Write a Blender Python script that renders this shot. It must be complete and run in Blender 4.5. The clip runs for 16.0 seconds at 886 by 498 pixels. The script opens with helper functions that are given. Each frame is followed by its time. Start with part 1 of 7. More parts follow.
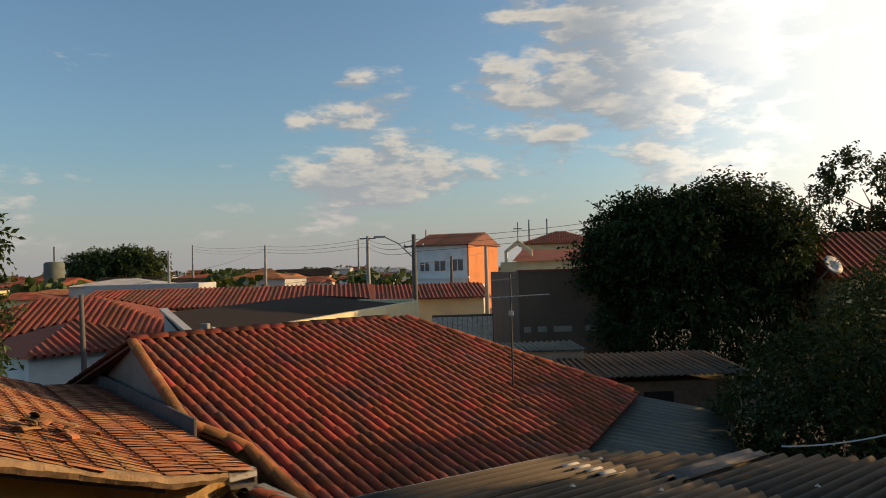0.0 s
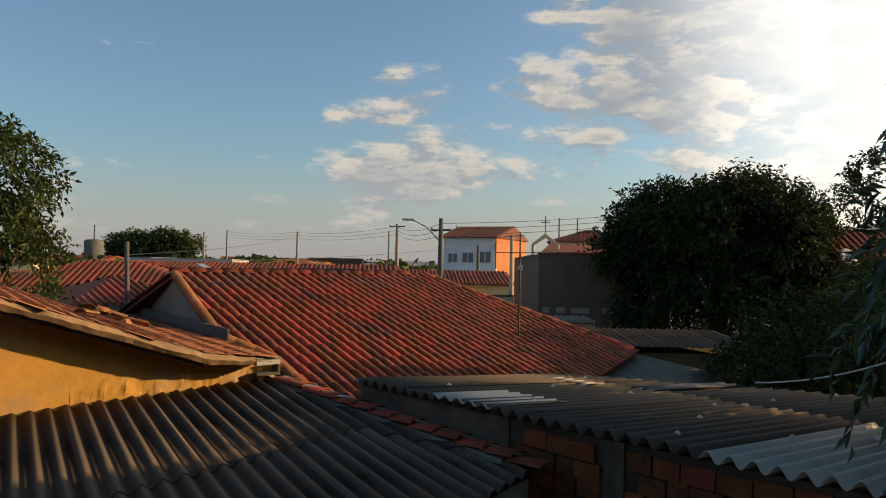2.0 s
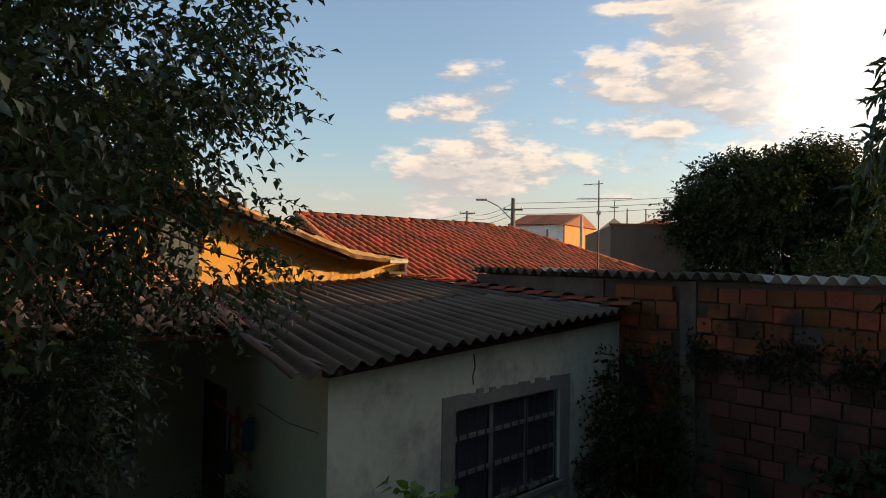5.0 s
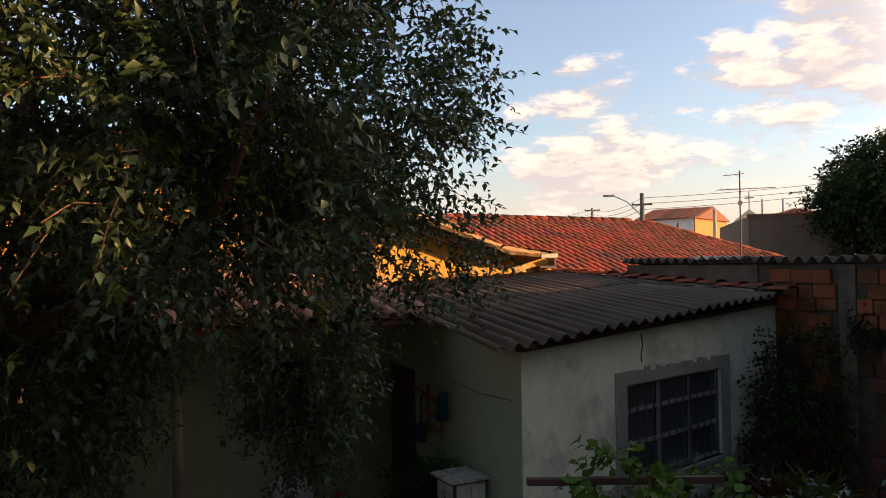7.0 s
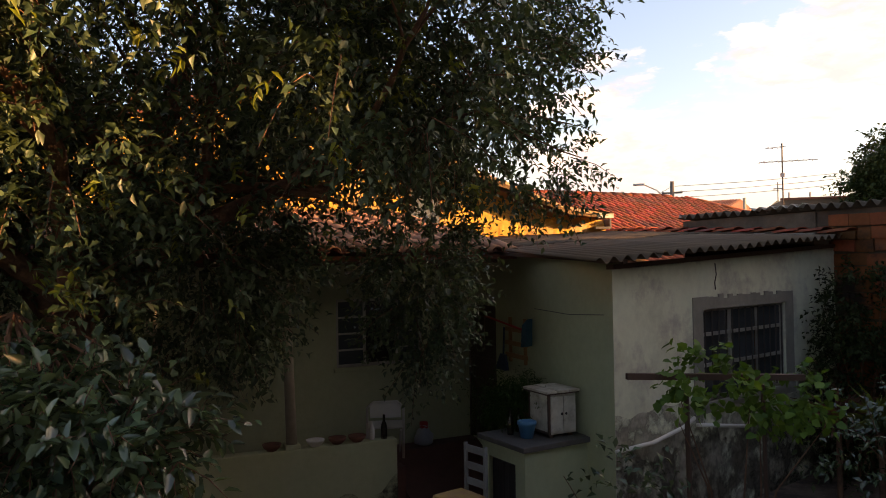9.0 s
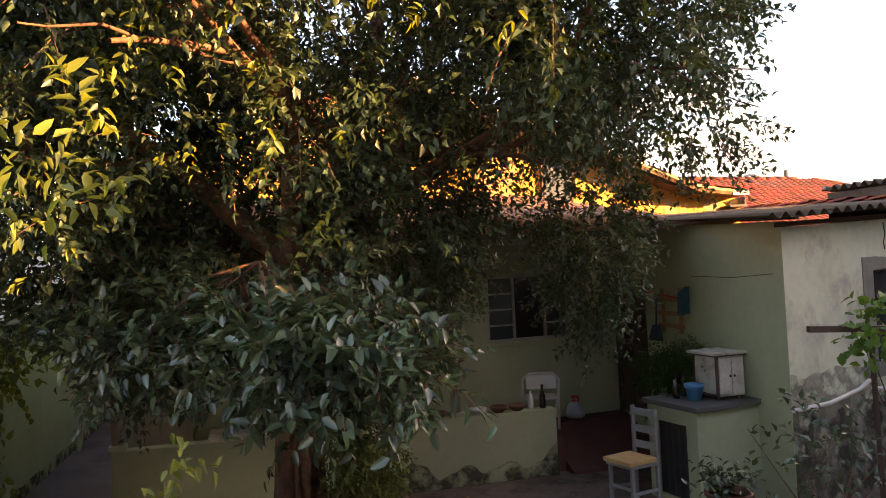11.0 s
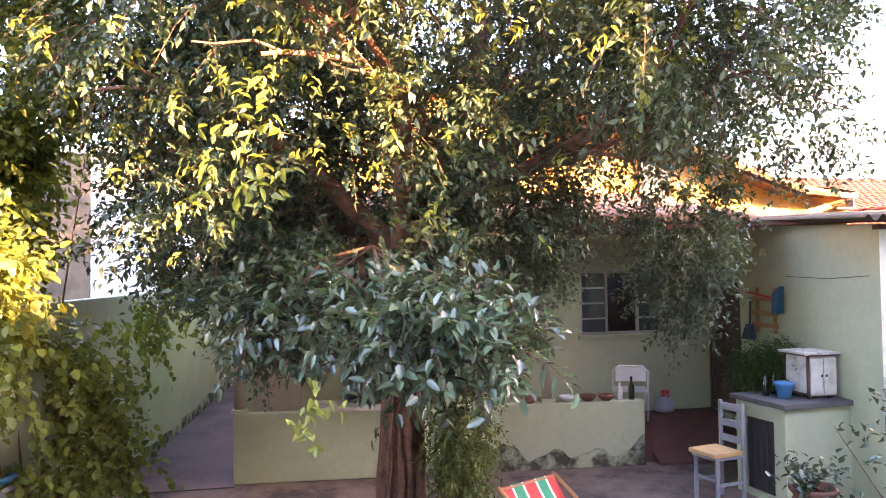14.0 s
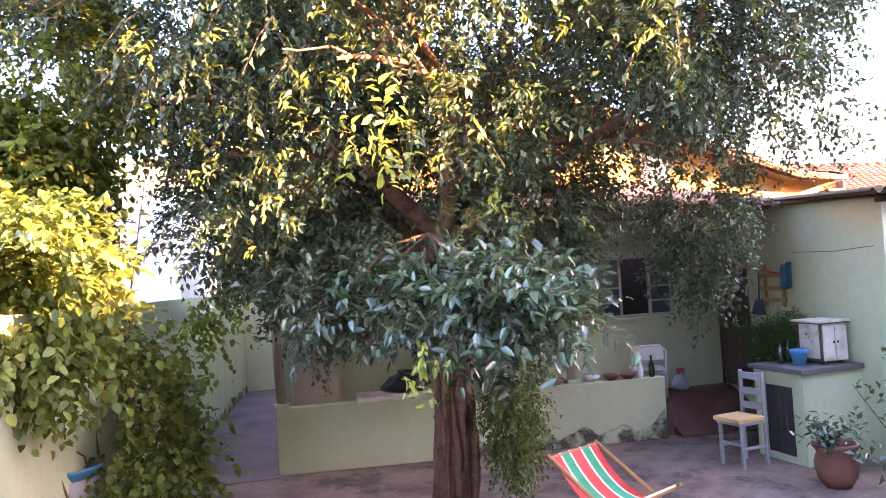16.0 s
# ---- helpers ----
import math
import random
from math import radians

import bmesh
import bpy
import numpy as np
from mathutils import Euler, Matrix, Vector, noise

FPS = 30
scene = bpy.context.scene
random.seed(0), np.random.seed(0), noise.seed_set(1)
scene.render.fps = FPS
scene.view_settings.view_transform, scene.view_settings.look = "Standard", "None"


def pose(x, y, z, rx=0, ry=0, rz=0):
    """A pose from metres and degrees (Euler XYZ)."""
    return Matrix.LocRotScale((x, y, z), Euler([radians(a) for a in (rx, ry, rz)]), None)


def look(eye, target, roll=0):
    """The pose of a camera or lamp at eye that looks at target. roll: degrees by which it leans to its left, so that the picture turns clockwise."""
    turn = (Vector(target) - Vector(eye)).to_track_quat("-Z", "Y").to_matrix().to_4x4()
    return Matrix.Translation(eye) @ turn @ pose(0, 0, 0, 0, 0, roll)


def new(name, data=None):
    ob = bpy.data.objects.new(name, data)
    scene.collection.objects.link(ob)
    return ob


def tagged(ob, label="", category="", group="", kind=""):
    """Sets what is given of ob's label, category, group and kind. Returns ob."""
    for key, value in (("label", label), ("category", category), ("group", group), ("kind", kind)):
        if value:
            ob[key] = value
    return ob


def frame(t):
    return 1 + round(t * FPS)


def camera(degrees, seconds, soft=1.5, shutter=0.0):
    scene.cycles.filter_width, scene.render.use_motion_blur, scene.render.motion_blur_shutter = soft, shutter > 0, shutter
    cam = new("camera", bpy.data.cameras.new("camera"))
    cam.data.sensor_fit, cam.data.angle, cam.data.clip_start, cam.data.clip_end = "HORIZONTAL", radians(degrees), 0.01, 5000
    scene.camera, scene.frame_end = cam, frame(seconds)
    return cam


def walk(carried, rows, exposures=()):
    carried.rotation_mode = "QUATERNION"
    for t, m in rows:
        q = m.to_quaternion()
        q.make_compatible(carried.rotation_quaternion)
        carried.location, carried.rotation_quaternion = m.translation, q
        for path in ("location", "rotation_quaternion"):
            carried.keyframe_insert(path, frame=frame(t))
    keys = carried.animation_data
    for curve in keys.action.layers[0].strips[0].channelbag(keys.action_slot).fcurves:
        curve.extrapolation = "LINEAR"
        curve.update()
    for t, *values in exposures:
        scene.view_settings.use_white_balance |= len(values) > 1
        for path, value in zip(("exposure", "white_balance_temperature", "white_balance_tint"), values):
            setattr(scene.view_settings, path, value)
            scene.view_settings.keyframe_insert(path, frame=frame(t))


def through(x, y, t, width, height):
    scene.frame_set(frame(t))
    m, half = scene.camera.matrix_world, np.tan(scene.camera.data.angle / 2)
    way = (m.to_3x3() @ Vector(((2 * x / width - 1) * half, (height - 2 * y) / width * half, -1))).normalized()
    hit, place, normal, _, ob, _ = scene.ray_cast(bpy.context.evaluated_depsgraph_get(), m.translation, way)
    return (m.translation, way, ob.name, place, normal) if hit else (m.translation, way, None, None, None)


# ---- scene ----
EXPOSURES = [(0, 0.2, 6400, 3), (2.5, 0.3, 6550, 4), (3.5, 0.5, 6900, 7), (6, 1.0, 7600, 16), (7, 1.2, 7900, 21), (8, 1.5, 8500, 26), (10.5, 2.4, 9300, 28), (11.5, 3.55, 8600, 32), (12.5, 4.55, 8200, 35), (13, 4.90, 7900, 37), (14.5, 4.97, 7050, 41), (16, 4.96, 6650, 41)]
cam = camera(62.0, 16.0, soft=1.0)
# seconds, eye, turn to the left, tilt up, roll
WALK = [
    (0, -0.388, -0.025, 5.708, -0.11, 1.61, -1.45),
    (0.5, -0.225, -0.381, 5.499, 0.00, 1.62, 1.14),
    (1, -0.103, -0.650, 5.284, 0.25, 1.62, 2.68),
    (1.5, -0.069, -0.940, 5.011, 1.07, 1.59, 2.01),
    (2, -0.046, -1.236, 4.733, 2.29, 1.48, 1.09),
    (2.5, -0.124, -1.578, 4.447, 3.23, 1.39, -0.33),
    (3, -0.125, -1.799, 4.167, 3.54, 1.34, 0.21),
    (3.5, -0.107, -2.318, 3.842, 4.07, 1.39, 0.12),
    (5.8, -0.619, -3.474, 3.387, 11.56, 1.12, 0.22),
    (6, -0.611, -3.501, 3.366, 13.00, 1.37, -0.41),
    (6.5, -0.694, -3.739, 3.358, 13.40, 1.31, 0.08),
    (7, -0.799, -4.227, 3.355, 16.69, 1.15, -0.67),
    (7.5, -0.883, -4.630, 3.263, 17.79, 1.02, -2.03),
    (8, -0.943, -4.723, 2.966, 18.29, 0.90, -1.78),
    (8.2, -0.992, -4.767, 2.813, 18.00, 1.31, -1.10),
    (10.3, -1.688, -5.301, 2.562, 19.68, 0.62, -0.65),
    (10.5, -1.682, -5.285, 2.410, 21.92, 1.33, -1.40),
    (11, -1.844, -5.484, 2.331, 25.60, 1.88, -2.73),
    (11.5, -1.870, -5.515, 2.416, 29.77, 1.53, -2.07),
    (12, -1.841, -5.491, 2.633, 31.96, 0.61, -2.10),
    (12.5, -1.748, -5.573, 2.703, 32.89, 0.42, -1.16),
    (13, -1.688, -5.711, 2.601, 33.45, 0.65, -0.12),
    (13.5, -1.634, -5.820, 2.333, 33.30, 1.65, 0.06),
    (14, -1.624, -5.901, 2.265, 33.13, 1.81, -0.76),
    (14.5, -1.683, -5.990, 2.164, 32.17, 2.21, 0.78),
    (15, -1.748, -6.140, 2.127, 31.81, 2.39, -0.26),
    (15.5, -1.791, -6.291, 2.140, 31.80, 2.24, -0.33),
    (16, -1.831, -6.510, 2.121, 31.78, 2.22, -3.47),
]
walk(cam, [(t, pose(x, y, z) @ pose(0, 0, 0, 0, 0, yaw) @ pose(0, 0, 0, 90 + tilt) @ pose(0, 0, 0, 0, 0, roll)) for t, x, y, z, yaw, tilt, roll in WALK], EXPOSURES)

# ---- world, sun ----
SUN_BEARING, SUN_HEIGHT = 76.0, 13.0   # degrees to the right of +y, and up
world = bpy.data.worlds.new("sky")
scene.world = world
world.use_nodes = True


def wire(tree, a, b):
    tree.links.new(a, b)


def sky():
    t = world.node_tree
    n = t.nodes
    n.clear()
    out = n.new("ShaderNodeOutputWorld")
    back = n.new("ShaderNodeBackground")
    tex = n.new("ShaderNodeTexSky")
    tex.sky_type = "NISHITA"
    tex.sun_disc = False
    tex.sun_elevation, tex.sun_rotation = radians(SUN_HEIGHT), radians(SUN_BEARING)
    tex.air_density, tex.dust_density, tex.ozone_density = 1.0, 2.0, 2.5
    back.inputs["Strength"].default_value = SKY
    co = n.new("ShaderNodeTexCoord").outputs["Generated"]
    sep = n.new("ShaderNodeSeparateXYZ")
    wire(t, co, sep.inputs[0])

    def math_(op, a, b):
        k = n.new("ShaderNodeMath")
        k.operation = op
        for i, v in enumerate((a, b)):
            if isinstance(v, (int, float)):
                k.inputs[i].default_value = v
            else:
                wire(t, v, k.inputs[i])
        return k.outputs[0]

    def ranged(v, lo, hi, to0=0.0, to1=1.0):
        r = n.new("ShaderNodeMapRange")
        r.interpolation_type = "SMOOTHSTEP"
        for name, x in (("From Min", lo), ("From Max", hi), ("To Min", to0), ("To Max", to1)):
            r.inputs[name].default_value = x
        wire(t, v, r.inputs["Value"])
        return r.outputs[0]

    def facing(bearing, height):
        a, h = radians(bearing), radians(height)
        d = n.new("ShaderNodeVectorMath")
        d.operation = "DOT_PRODUCT"
        wire(t, co, d.inputs[0])
        d.inputs[1].default_value = (math.sin(a) * math.cos(h), math.cos(a) * math.cos(h), math.sin(h))
        return d.outputs["Value"]

    def clouds(shift_, scale=4.6, flat=2.6, rough=0.55):
        m = n.new("ShaderNodeMapping")
        m.inputs["Location"].default_value = (CLOUD_AT[0] + shift_[0], CLOUD_AT[1] + shift_[1], CLOUD_AT[2] + shift_[2])
        m.inputs["Scale"].default_value = (1.0, 1.0, flat)
        wire(t, co, m.inputs[0])
        k = n.new("ShaderNodeTexNoise")
        k.inputs["Scale"].default_value, k.inputs["Detail"].default_value, k.inputs["Roughness"].default_value = scale, 10, rough
        wire(t, m.outputs[0], k.inputs["Vector"])
        return k.outputs["Fac"]

    # large banks broken up by small puffs
    def puffs(dx, dy, dz):
        return math_("ADD", math_("MULTIPLY", clouds((dx, dy, dz), 5.0, 2.6), 0.64), math_("MULTIPLY", clouds((dx + 3.0, dy, dz), 14.0, 2.8, 0.6), 0.36))

    puff = puffs(0, 0, 0)
    lit = puffs(0.014, 0.004, 0.040)
    # the banks of cloud that stand in the sky: low puffs ahead, a wide grey bank towards the sun, a veil above it
    bias = math_("ADD", ranged(facing(-6, 8.6), 0.990, 0.9988, 0.0, 0.15), ranged(facing(5, 8.6), 0.991, 0.999, 0.0, 0.09))
    bias = math_("ADD", bias, ranged(facing(19, 13.5), 0.978, 0.998, 0.0, 0.12))
    bias = math_("ADD", bias, ranged(facing(15, 21), 0.972, 0.997, 0.0, 0.12))
    bias = math_("ADD", bias, ranged(facing(44, 14), 0.90, 0.985, 0.0, 0.04))
    bias = math_("ADD", bias, ranged(facing(-22, 8.5), 0.994, 0.9995, 0.0, 0.05))
    dens = math_("ADD", puff, bias)
    cover = ranged(dens, 0.555, 0.665, 0.0, 0.93)
    cover = math_("MULTIPLY", cover, ranged(sep.outputs["Z"], 0.0, 0.07, 0.12, 1.0))
    # sides turned to the sun are bright, thick undersides grey
    bright = ranged(math_("SUBTRACT", puff, lit), -0.03, 0.06)
    bright = math_("MULTIPLY", bright, ranged(dens, 0.62, 0.76, 1.0, 0.12))
    tone = n.new("ShaderNodeMix")
    tone.data_type = "RGBA"
    wire(t, bright, tone.inputs["Factor"])
    tone.inputs["A"].default_value, tone.inputs["B"].default_value = (2.15, 2.2, 2.4, 1), (4.5, 3.85, 3.3, 1)
    glow = n.new("ShaderNodeMix")
    glow.data_type = "RGBA"
    glow.blend_type = "MULTIPLY"
    glow.inputs["Factor"].default_value = 1.0
    wire(t, tone.outputs["Result"], glow.inputs["A"])
    wire(t, ranged(facing(SUN_BEARING, SUN_HEIGHT), 0.45, 0.92, 1.0, 4.8), glow.inputs["B"])
    mix = n.new("ShaderNodeMix")
    mix.data_type = "RGBA"
    wire(t, cover, mix.inputs["Factor"])
    wire(t, tex.outputs[0], mix.inputs["A"])
    wire(t, glow.outputs["Result"], mix.inputs["B"])
    # a smooth bright veil towards the sun
    veil = n.new("ShaderNodeMix")
    veil.data_type = "RGBA"
    wire(t, ranged(facing(54, 15), 0.76, 0.955, 0.0, 0.90), veil.inputs["Factor"])
    wire(t, mix.outputs["Result"], veil.inputs["A"])
    veil.inputs["B"].default_value = (7.6, 6.9, 6.3, 1)
    # haze over the horizon
    haze = n.new("ShaderNodeMix")
    haze.data_type = "RGBA"
    wire(t, ranged(sep.outputs["Z"], 0.0, 0.16, 0.7, 0.0), haze.inputs["Factor"])
    wire(t, veil.outputs["Result"], haze.inputs["A"])
    warm = n.new("ShaderNodeMix")
    warm.data_type = "RGBA"
    wire(t, ranged(facing(SUN_BEARING, SUN_HEIGHT), 0.38, 0.95), warm.inputs["Factor"])
    warm.inputs["A"].default_value, warm.inputs["B"].default_value = (2.9, 2.65, 2.75, 1), (11.0, 9.0, 6.6, 1)
    wire(t, warm.outputs["Result"], haze.inputs["B"])
    wire(t, haze.outputs["Result"], back.inputs["Color"])
    wire(t, back.outputs[0], out.inputs[0])


SKY, CLOUD_AT = 0.142, (0.35, 0.2, 0.29)
sky()
lamp = bpy.data.lights.new("sun", "SUN")
lamp.energy, lamp.angle, lamp.color = 5.0, radians(0.6), (1.0, 0.62, 0.30)
sun = new("sun", lamp)
_a, _h = radians(SUN_BEARING), radians(SUN_HEIGHT)
SUNWARD = Vector((math.sin(_a) * math.cos(_h), math.cos(_a) * math.cos(_h), math.sin(_h)))
sun.matrix_world = look((40, 20, 30), Vector((40, 20, 30)) - SUNWARD)

# ---- materials ----


def material(name, colour, rough=0.85, second=None, grain=12.0, stain=1.3, stain_amount=0.35, bump=0.15, bump_scale=60.0, vary=0.0, island=False,
             metal=0.0, specks=None, through=0.0, through_tint=(1.7, 1.45, 0.6), gloss=0.3, dirt=None, dirt_amount=0.0, worn_lit_crest=None):
    """A procedural surface: a base colour broken up by grain and by wide stains, with fine relief. vary: brightness from piece to piece."""
    m = bpy.data.materials.new(name)
    m.use_nodes = True
    t = m.node_tree
    n = t.nodes
    b = n["Principled BSDF"]
    b.inputs["Roughness"].default_value = rough
    b.inputs["Metallic"].default_value = metal
    b.inputs["Specular IOR Level"].default_value = gloss
    co = n.new("ShaderNodeTexCoord")
    geo = n.new("ShaderNodeNewGeometry")
    where = geo.outputs["Position"]
    second = second or tuple(c * 0.6 for c in colour)

    def noise_at(scale, detail, rough_=0.6):
        k = n.new("ShaderNodeTexNoise")
        k.inputs["Scale"].default_value, k.inputs["Detail"].default_value, k.inputs["Roughness"].default_value = scale, detail, rough_
        wire(t, where, k.inputs["Vector"])
        return k.outputs["Fac"]

    def mixed(fac, a, c, amount=1.0):
        x = n.new("ShaderNodeMix")
        x.data_type = "RGBA"
        if amount != 1.0:
            q = n.new("ShaderNodeMath")
            q.operation = "MULTIPLY"
            q.inputs[1].default_value = amount
            wire(t, fac, q.inputs[0])
            fac = q.outputs[0]
        wire(t, fac, x.inputs["Factor"])
        for socket, v in (("A", a), ("B", c)):
            if isinstance(v, tuple):
                x.inputs[socket].default_value = (*v, 1)
            else:
                wire(t, v, x.inputs[socket])
        return x.outputs["Result"]

    def ramped(fac, lo, hi):
        r = n.new("ShaderNodeMapRange")
        r.inputs["From Min"].default_value, r.inputs["From Max"].default_value = lo, hi
        wire(t, fac, r.inputs["Value"])
        return r.outputs[0]

    col = mixed(ramped(noise_at(grain, 4), 0.35, 0.7), colour, second, 0.5)
    col = mixed(ramped(noise_at(stain, 6), 0.45, 0.7), col, tuple(c * 0.45 for c in second), stain_amount)
    if dirt:
        col = mixed(ramped(noise_at(stain * 0.6 + 0.5, 8, 0.7), 0.5, 0.62), col, dirt, dirt_amount)
    if specks:
        col = mixed(ramped(noise_at(grain * 2.2, 3), 0.62, 0.7), col, specks, 0.7)
    # paler rib tops: weathering and grazing light put into the colour
    if worn_lit_crest:
        col = mixed(ramped(geo.outputs["Pointiness"], 0.515, 0.60), col, worn_lit_crest, 0.85)
    if vary:
        val = n.new("ShaderNodeHueSaturation")
        if island:
            src = geo.outputs["Random Per Island"]
        else:
            info = n.new("ShaderNodeObjectInfo")
            src = info.outputs["Random"]
        r = n.new("ShaderNodeMapRange")
        r.inputs["To Min"].default_value, r.inputs["To Max"].default_value = 1 - vary, 1 + vary
        wire(t, src, r.inputs["Value"])
        wire(t, r.outputs[0], val.inputs["Value"])
        r2 = n.new("ShaderNodeMapRange")
        r2.inputs["To Min"].default_value, r2.inputs["To Max"].default_value = 0.5 + 0.03 * vary, 0.5 - 0.05 * vary
        wire(t, src, r2.inputs["Value"])
        wire(t, r2.outputs[0], val.inputs["Hue"])
        wire(t, col, val.inputs["Color"])
        col = val.outputs[0]
    wire(t, col, b.inputs["Base Color"])
    if bump:
        bp = n.new("ShaderNodeBump")
        bp.inputs["Strength"].default_value = bump
        bp.inputs["Distance"].default_value = 0.01
        wire(t, noise_at(bump_scale, 5), bp.inputs["Height"])
        wire(t, bp.outputs[0], b.inputs["Normal"])
    if through:
        tr = n.new("ShaderNodeBsdfTranslucent")
        q = n.new("ShaderNodeMix")
        q.data_type, q.blend_type = "RGBA", "MULTIPLY"
        q.inputs["Factor"].default_value = 1.0
        wire(t, col, q.inputs["A"])
        q.inputs["B"].default_value = (*through_tint, 1)
        wire(t, q.outputs["Result"], tr.inputs["Color"])
        ms = n.new("ShaderNodeMixShader")
        ms.inputs[0].default_value = through
        wire(t, b.outputs[0], ms.inputs[1])
        wire(t, tr.outputs[0], ms.inputs[2])
        wire(t, ms.outputs[0], n["Material Output"].inputs["Surface"])
    return m


def blotched(m, scale, lo, hi):
    """Lets a stain break up into blotches with soft edges."""
    t = m.node_tree
    n = t.nodes
    k = n.new("ShaderNodeTexNoise")
    k.inputs["Scale"].default_value, k.inputs["Detail"].default_value, k.inputs["Roughness"].default_value = scale, 7, 0.65
    wire(t, n.new("ShaderNodeNewGeometry").outputs["Position"], k.inputs["Vector"])
    r = n.new("ShaderNodeMapRange")
    r.inputs["From Min"].default_value, r.inputs["From Max"].default_value = lo, hi
    wire(t, k.outputs["Fac"], r.inputs["Value"])
    ms = n.new("ShaderNodeMixShader")
    wire(t, r.outputs[0], ms.inputs[0])
    wire(t, n.new("ShaderNodeBsdfTransparent").outputs[0], ms.inputs[1])
    wire(t, n["Principled BSDF"].outputs[0], ms.inputs[2])
    wire(t, ms.outputs[0], n["Material Output"].inputs["Surface"])


M = {}
M["earth"] = material("earth", (0.16, 0.11, 0.075), second=(0.09, 0.065, 0.04), bump=0.5, bump_scale=18)
M["far_ground"] = material("far_ground", (0.17, 0.13, 0.09), second=(0.08, 0.1, 0.05), stain=0.05, grain=0.6, bump=0)
M["asphalt"] = material("asphalt", (0.06, 0.06, 0.06), bump=0.3)
M["patio"] = material("patio", (0.215, 0.15, 0.115), second=(0.125, 0.09, 0.07), grain=7, stain=1.9, stain_amount=0.7, dirt=(0.045, 0.038, 0.034), dirt_amount=0.8, specks=(0.26, 0.21, 0.18), bump=0.5, bump_scale=28)
M["passage_floor"] = material("passage_floor", (0.17, 0.12, 0.115), second=(0.11, 0.08, 0.075), stain=1.2, stain_amount=0.6, bump=0.3)
M["porch_floor"] = material("porch_floor", (0.14, 0.06, 0.046), second=(0.09, 0.042, 0.035), rough=0.6, bump=0.1)
M["green_wall"] = material("green_wall", (0.445, 0.48, 0.31), second=(0.375, 0.405, 0.255), stain=1.1, stain_amount=0.22, bump=0.2, bump_scale=25)
M["pale_wall"] = material("pale_wall", (0.68, 0.71, 0.55), second=(0.58, 0.60, 0.47), stain=1.5, stain_amount=0.35, dirt=(0.30, 0.27, 0.26), dirt_amount=0.6, bump=0.25, bump_scale=25)
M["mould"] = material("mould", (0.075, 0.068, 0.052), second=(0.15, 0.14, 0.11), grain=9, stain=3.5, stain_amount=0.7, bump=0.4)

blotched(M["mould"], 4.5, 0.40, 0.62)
M["yellow_wall"] = material("yellow_wall", (0.561, 0.313, 0.069), second=(0.449, 0.244, 0.051), stain=1.4, stain_amount=0.35, dirt=(0.33, 0.27, 0.2), dirt_amount=0.5, bump=0.5, bump_scale=14)
M["shutter"] = material("shutter", (0.085, 0.113, 0.138), second=(0.05, 0.0702, 0.088), grain=10, stain=3, stain_amount=0.5, bump=0.2)
M["worn_plaster"] = material("worn_plaster", (0.42, 0.41, 0.32), second=(0.33, 0.28, 0.25), grain=8, stain=2.2, stain_amount=0.6, dirt=(0.17, 0.15, 0.13), dirt_amount=0.6, bump=0.4, bump_scale=25)
blotched(M["worn_plaster"], 3.0, 0.38, 0.60)
M["cement"] = material("cement", (0.29, 0.28, 0.24), second=(0.20, 0.195, 0.17), bump=0.5, bump_scale=30)
M["dark_cement"] = material("dark_cement", (0.135, 0.10, 0.072), second=(0.09, 0.07, 0.052), stain=0.5, bump=0.3)
M["mortar"] = material("mortar", (0.09, 0.07, 0.05), second=(0.045, 0.037, 0.028), stain=0.9, stain_amount=0.7, bump=0.6, bump_scale=30)
M["brick"] = material("brick", (0.264, 0.084, 0.026), second=(0.145, 0.056, 0.0217), grain=20, stain=1.0, stain_amount=0.75, vary=0.4, dirt=(0.022, 0.018, 0.016), dirt_amount=0.95, bump=0.4)
# sooty cement; its dark colour also paints the shade on a house side
M["sooty_shade_cement"] = material("sooty_shade_cement", (0.15, 0.12, 0.085), second=(0.08, 0.064, 0.048), grain=9, stain=2.0, stain_amount=0.6, bump=0.6, bump_scale=22)
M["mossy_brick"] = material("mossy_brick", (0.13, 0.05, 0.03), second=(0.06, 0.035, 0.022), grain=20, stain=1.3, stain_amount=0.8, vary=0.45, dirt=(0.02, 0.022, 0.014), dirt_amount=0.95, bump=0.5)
M["moss"] = material("moss", (0.02, 0.026, 0.012), second=(0.03, 0.03, 0.012), vary=0.5, island=True, bump=0)
M["tile"] = material("tile", (0.315, 0.077, 0.028), second=(0.18, 0.053, 0.026), grain=11, stain=1.2, stain_amount=0.45, vary=0.36, specks=(0.13, 0.11, 0.085), dirt=(0.07, 0.055, 0.045), dirt_amount=0.6, bump=0.25)
M["tile_far"] = material("tile_far", (0.28, 0.077, 0.031), second=(0.165, 0.053, 0.026), grain=8, specks=(0.13, 0.11, 0.085), stain=0.8, vary=0.35, island=True, dirt=(0.12, 0.09, 0.07), dirt_amount=0.4, bump=0.2)
M["tile_old"] = material("tile_old", (0.32, 0.115, 0.036), second=(0.27, 0.15, 0.06), grain=9, stain=1.6, stain_amount=0.5, vary=0.24, dirt=(0.32, 0.20, 0.085), dirt_amount=0.85, specks=(0.10, 0.08, 0.06), bump=0.6)
M["verge_mortar"] = material("verge_mortar", (0.36, 0.235, 0.12), second=(0.24, 0.15, 0.085), grain=14, stain=2.5, stain_amount=0.6, dirt=(0.10, 0.075, 0.05), dirt_amount=0.6, bump=0.7, bump_scale=25)
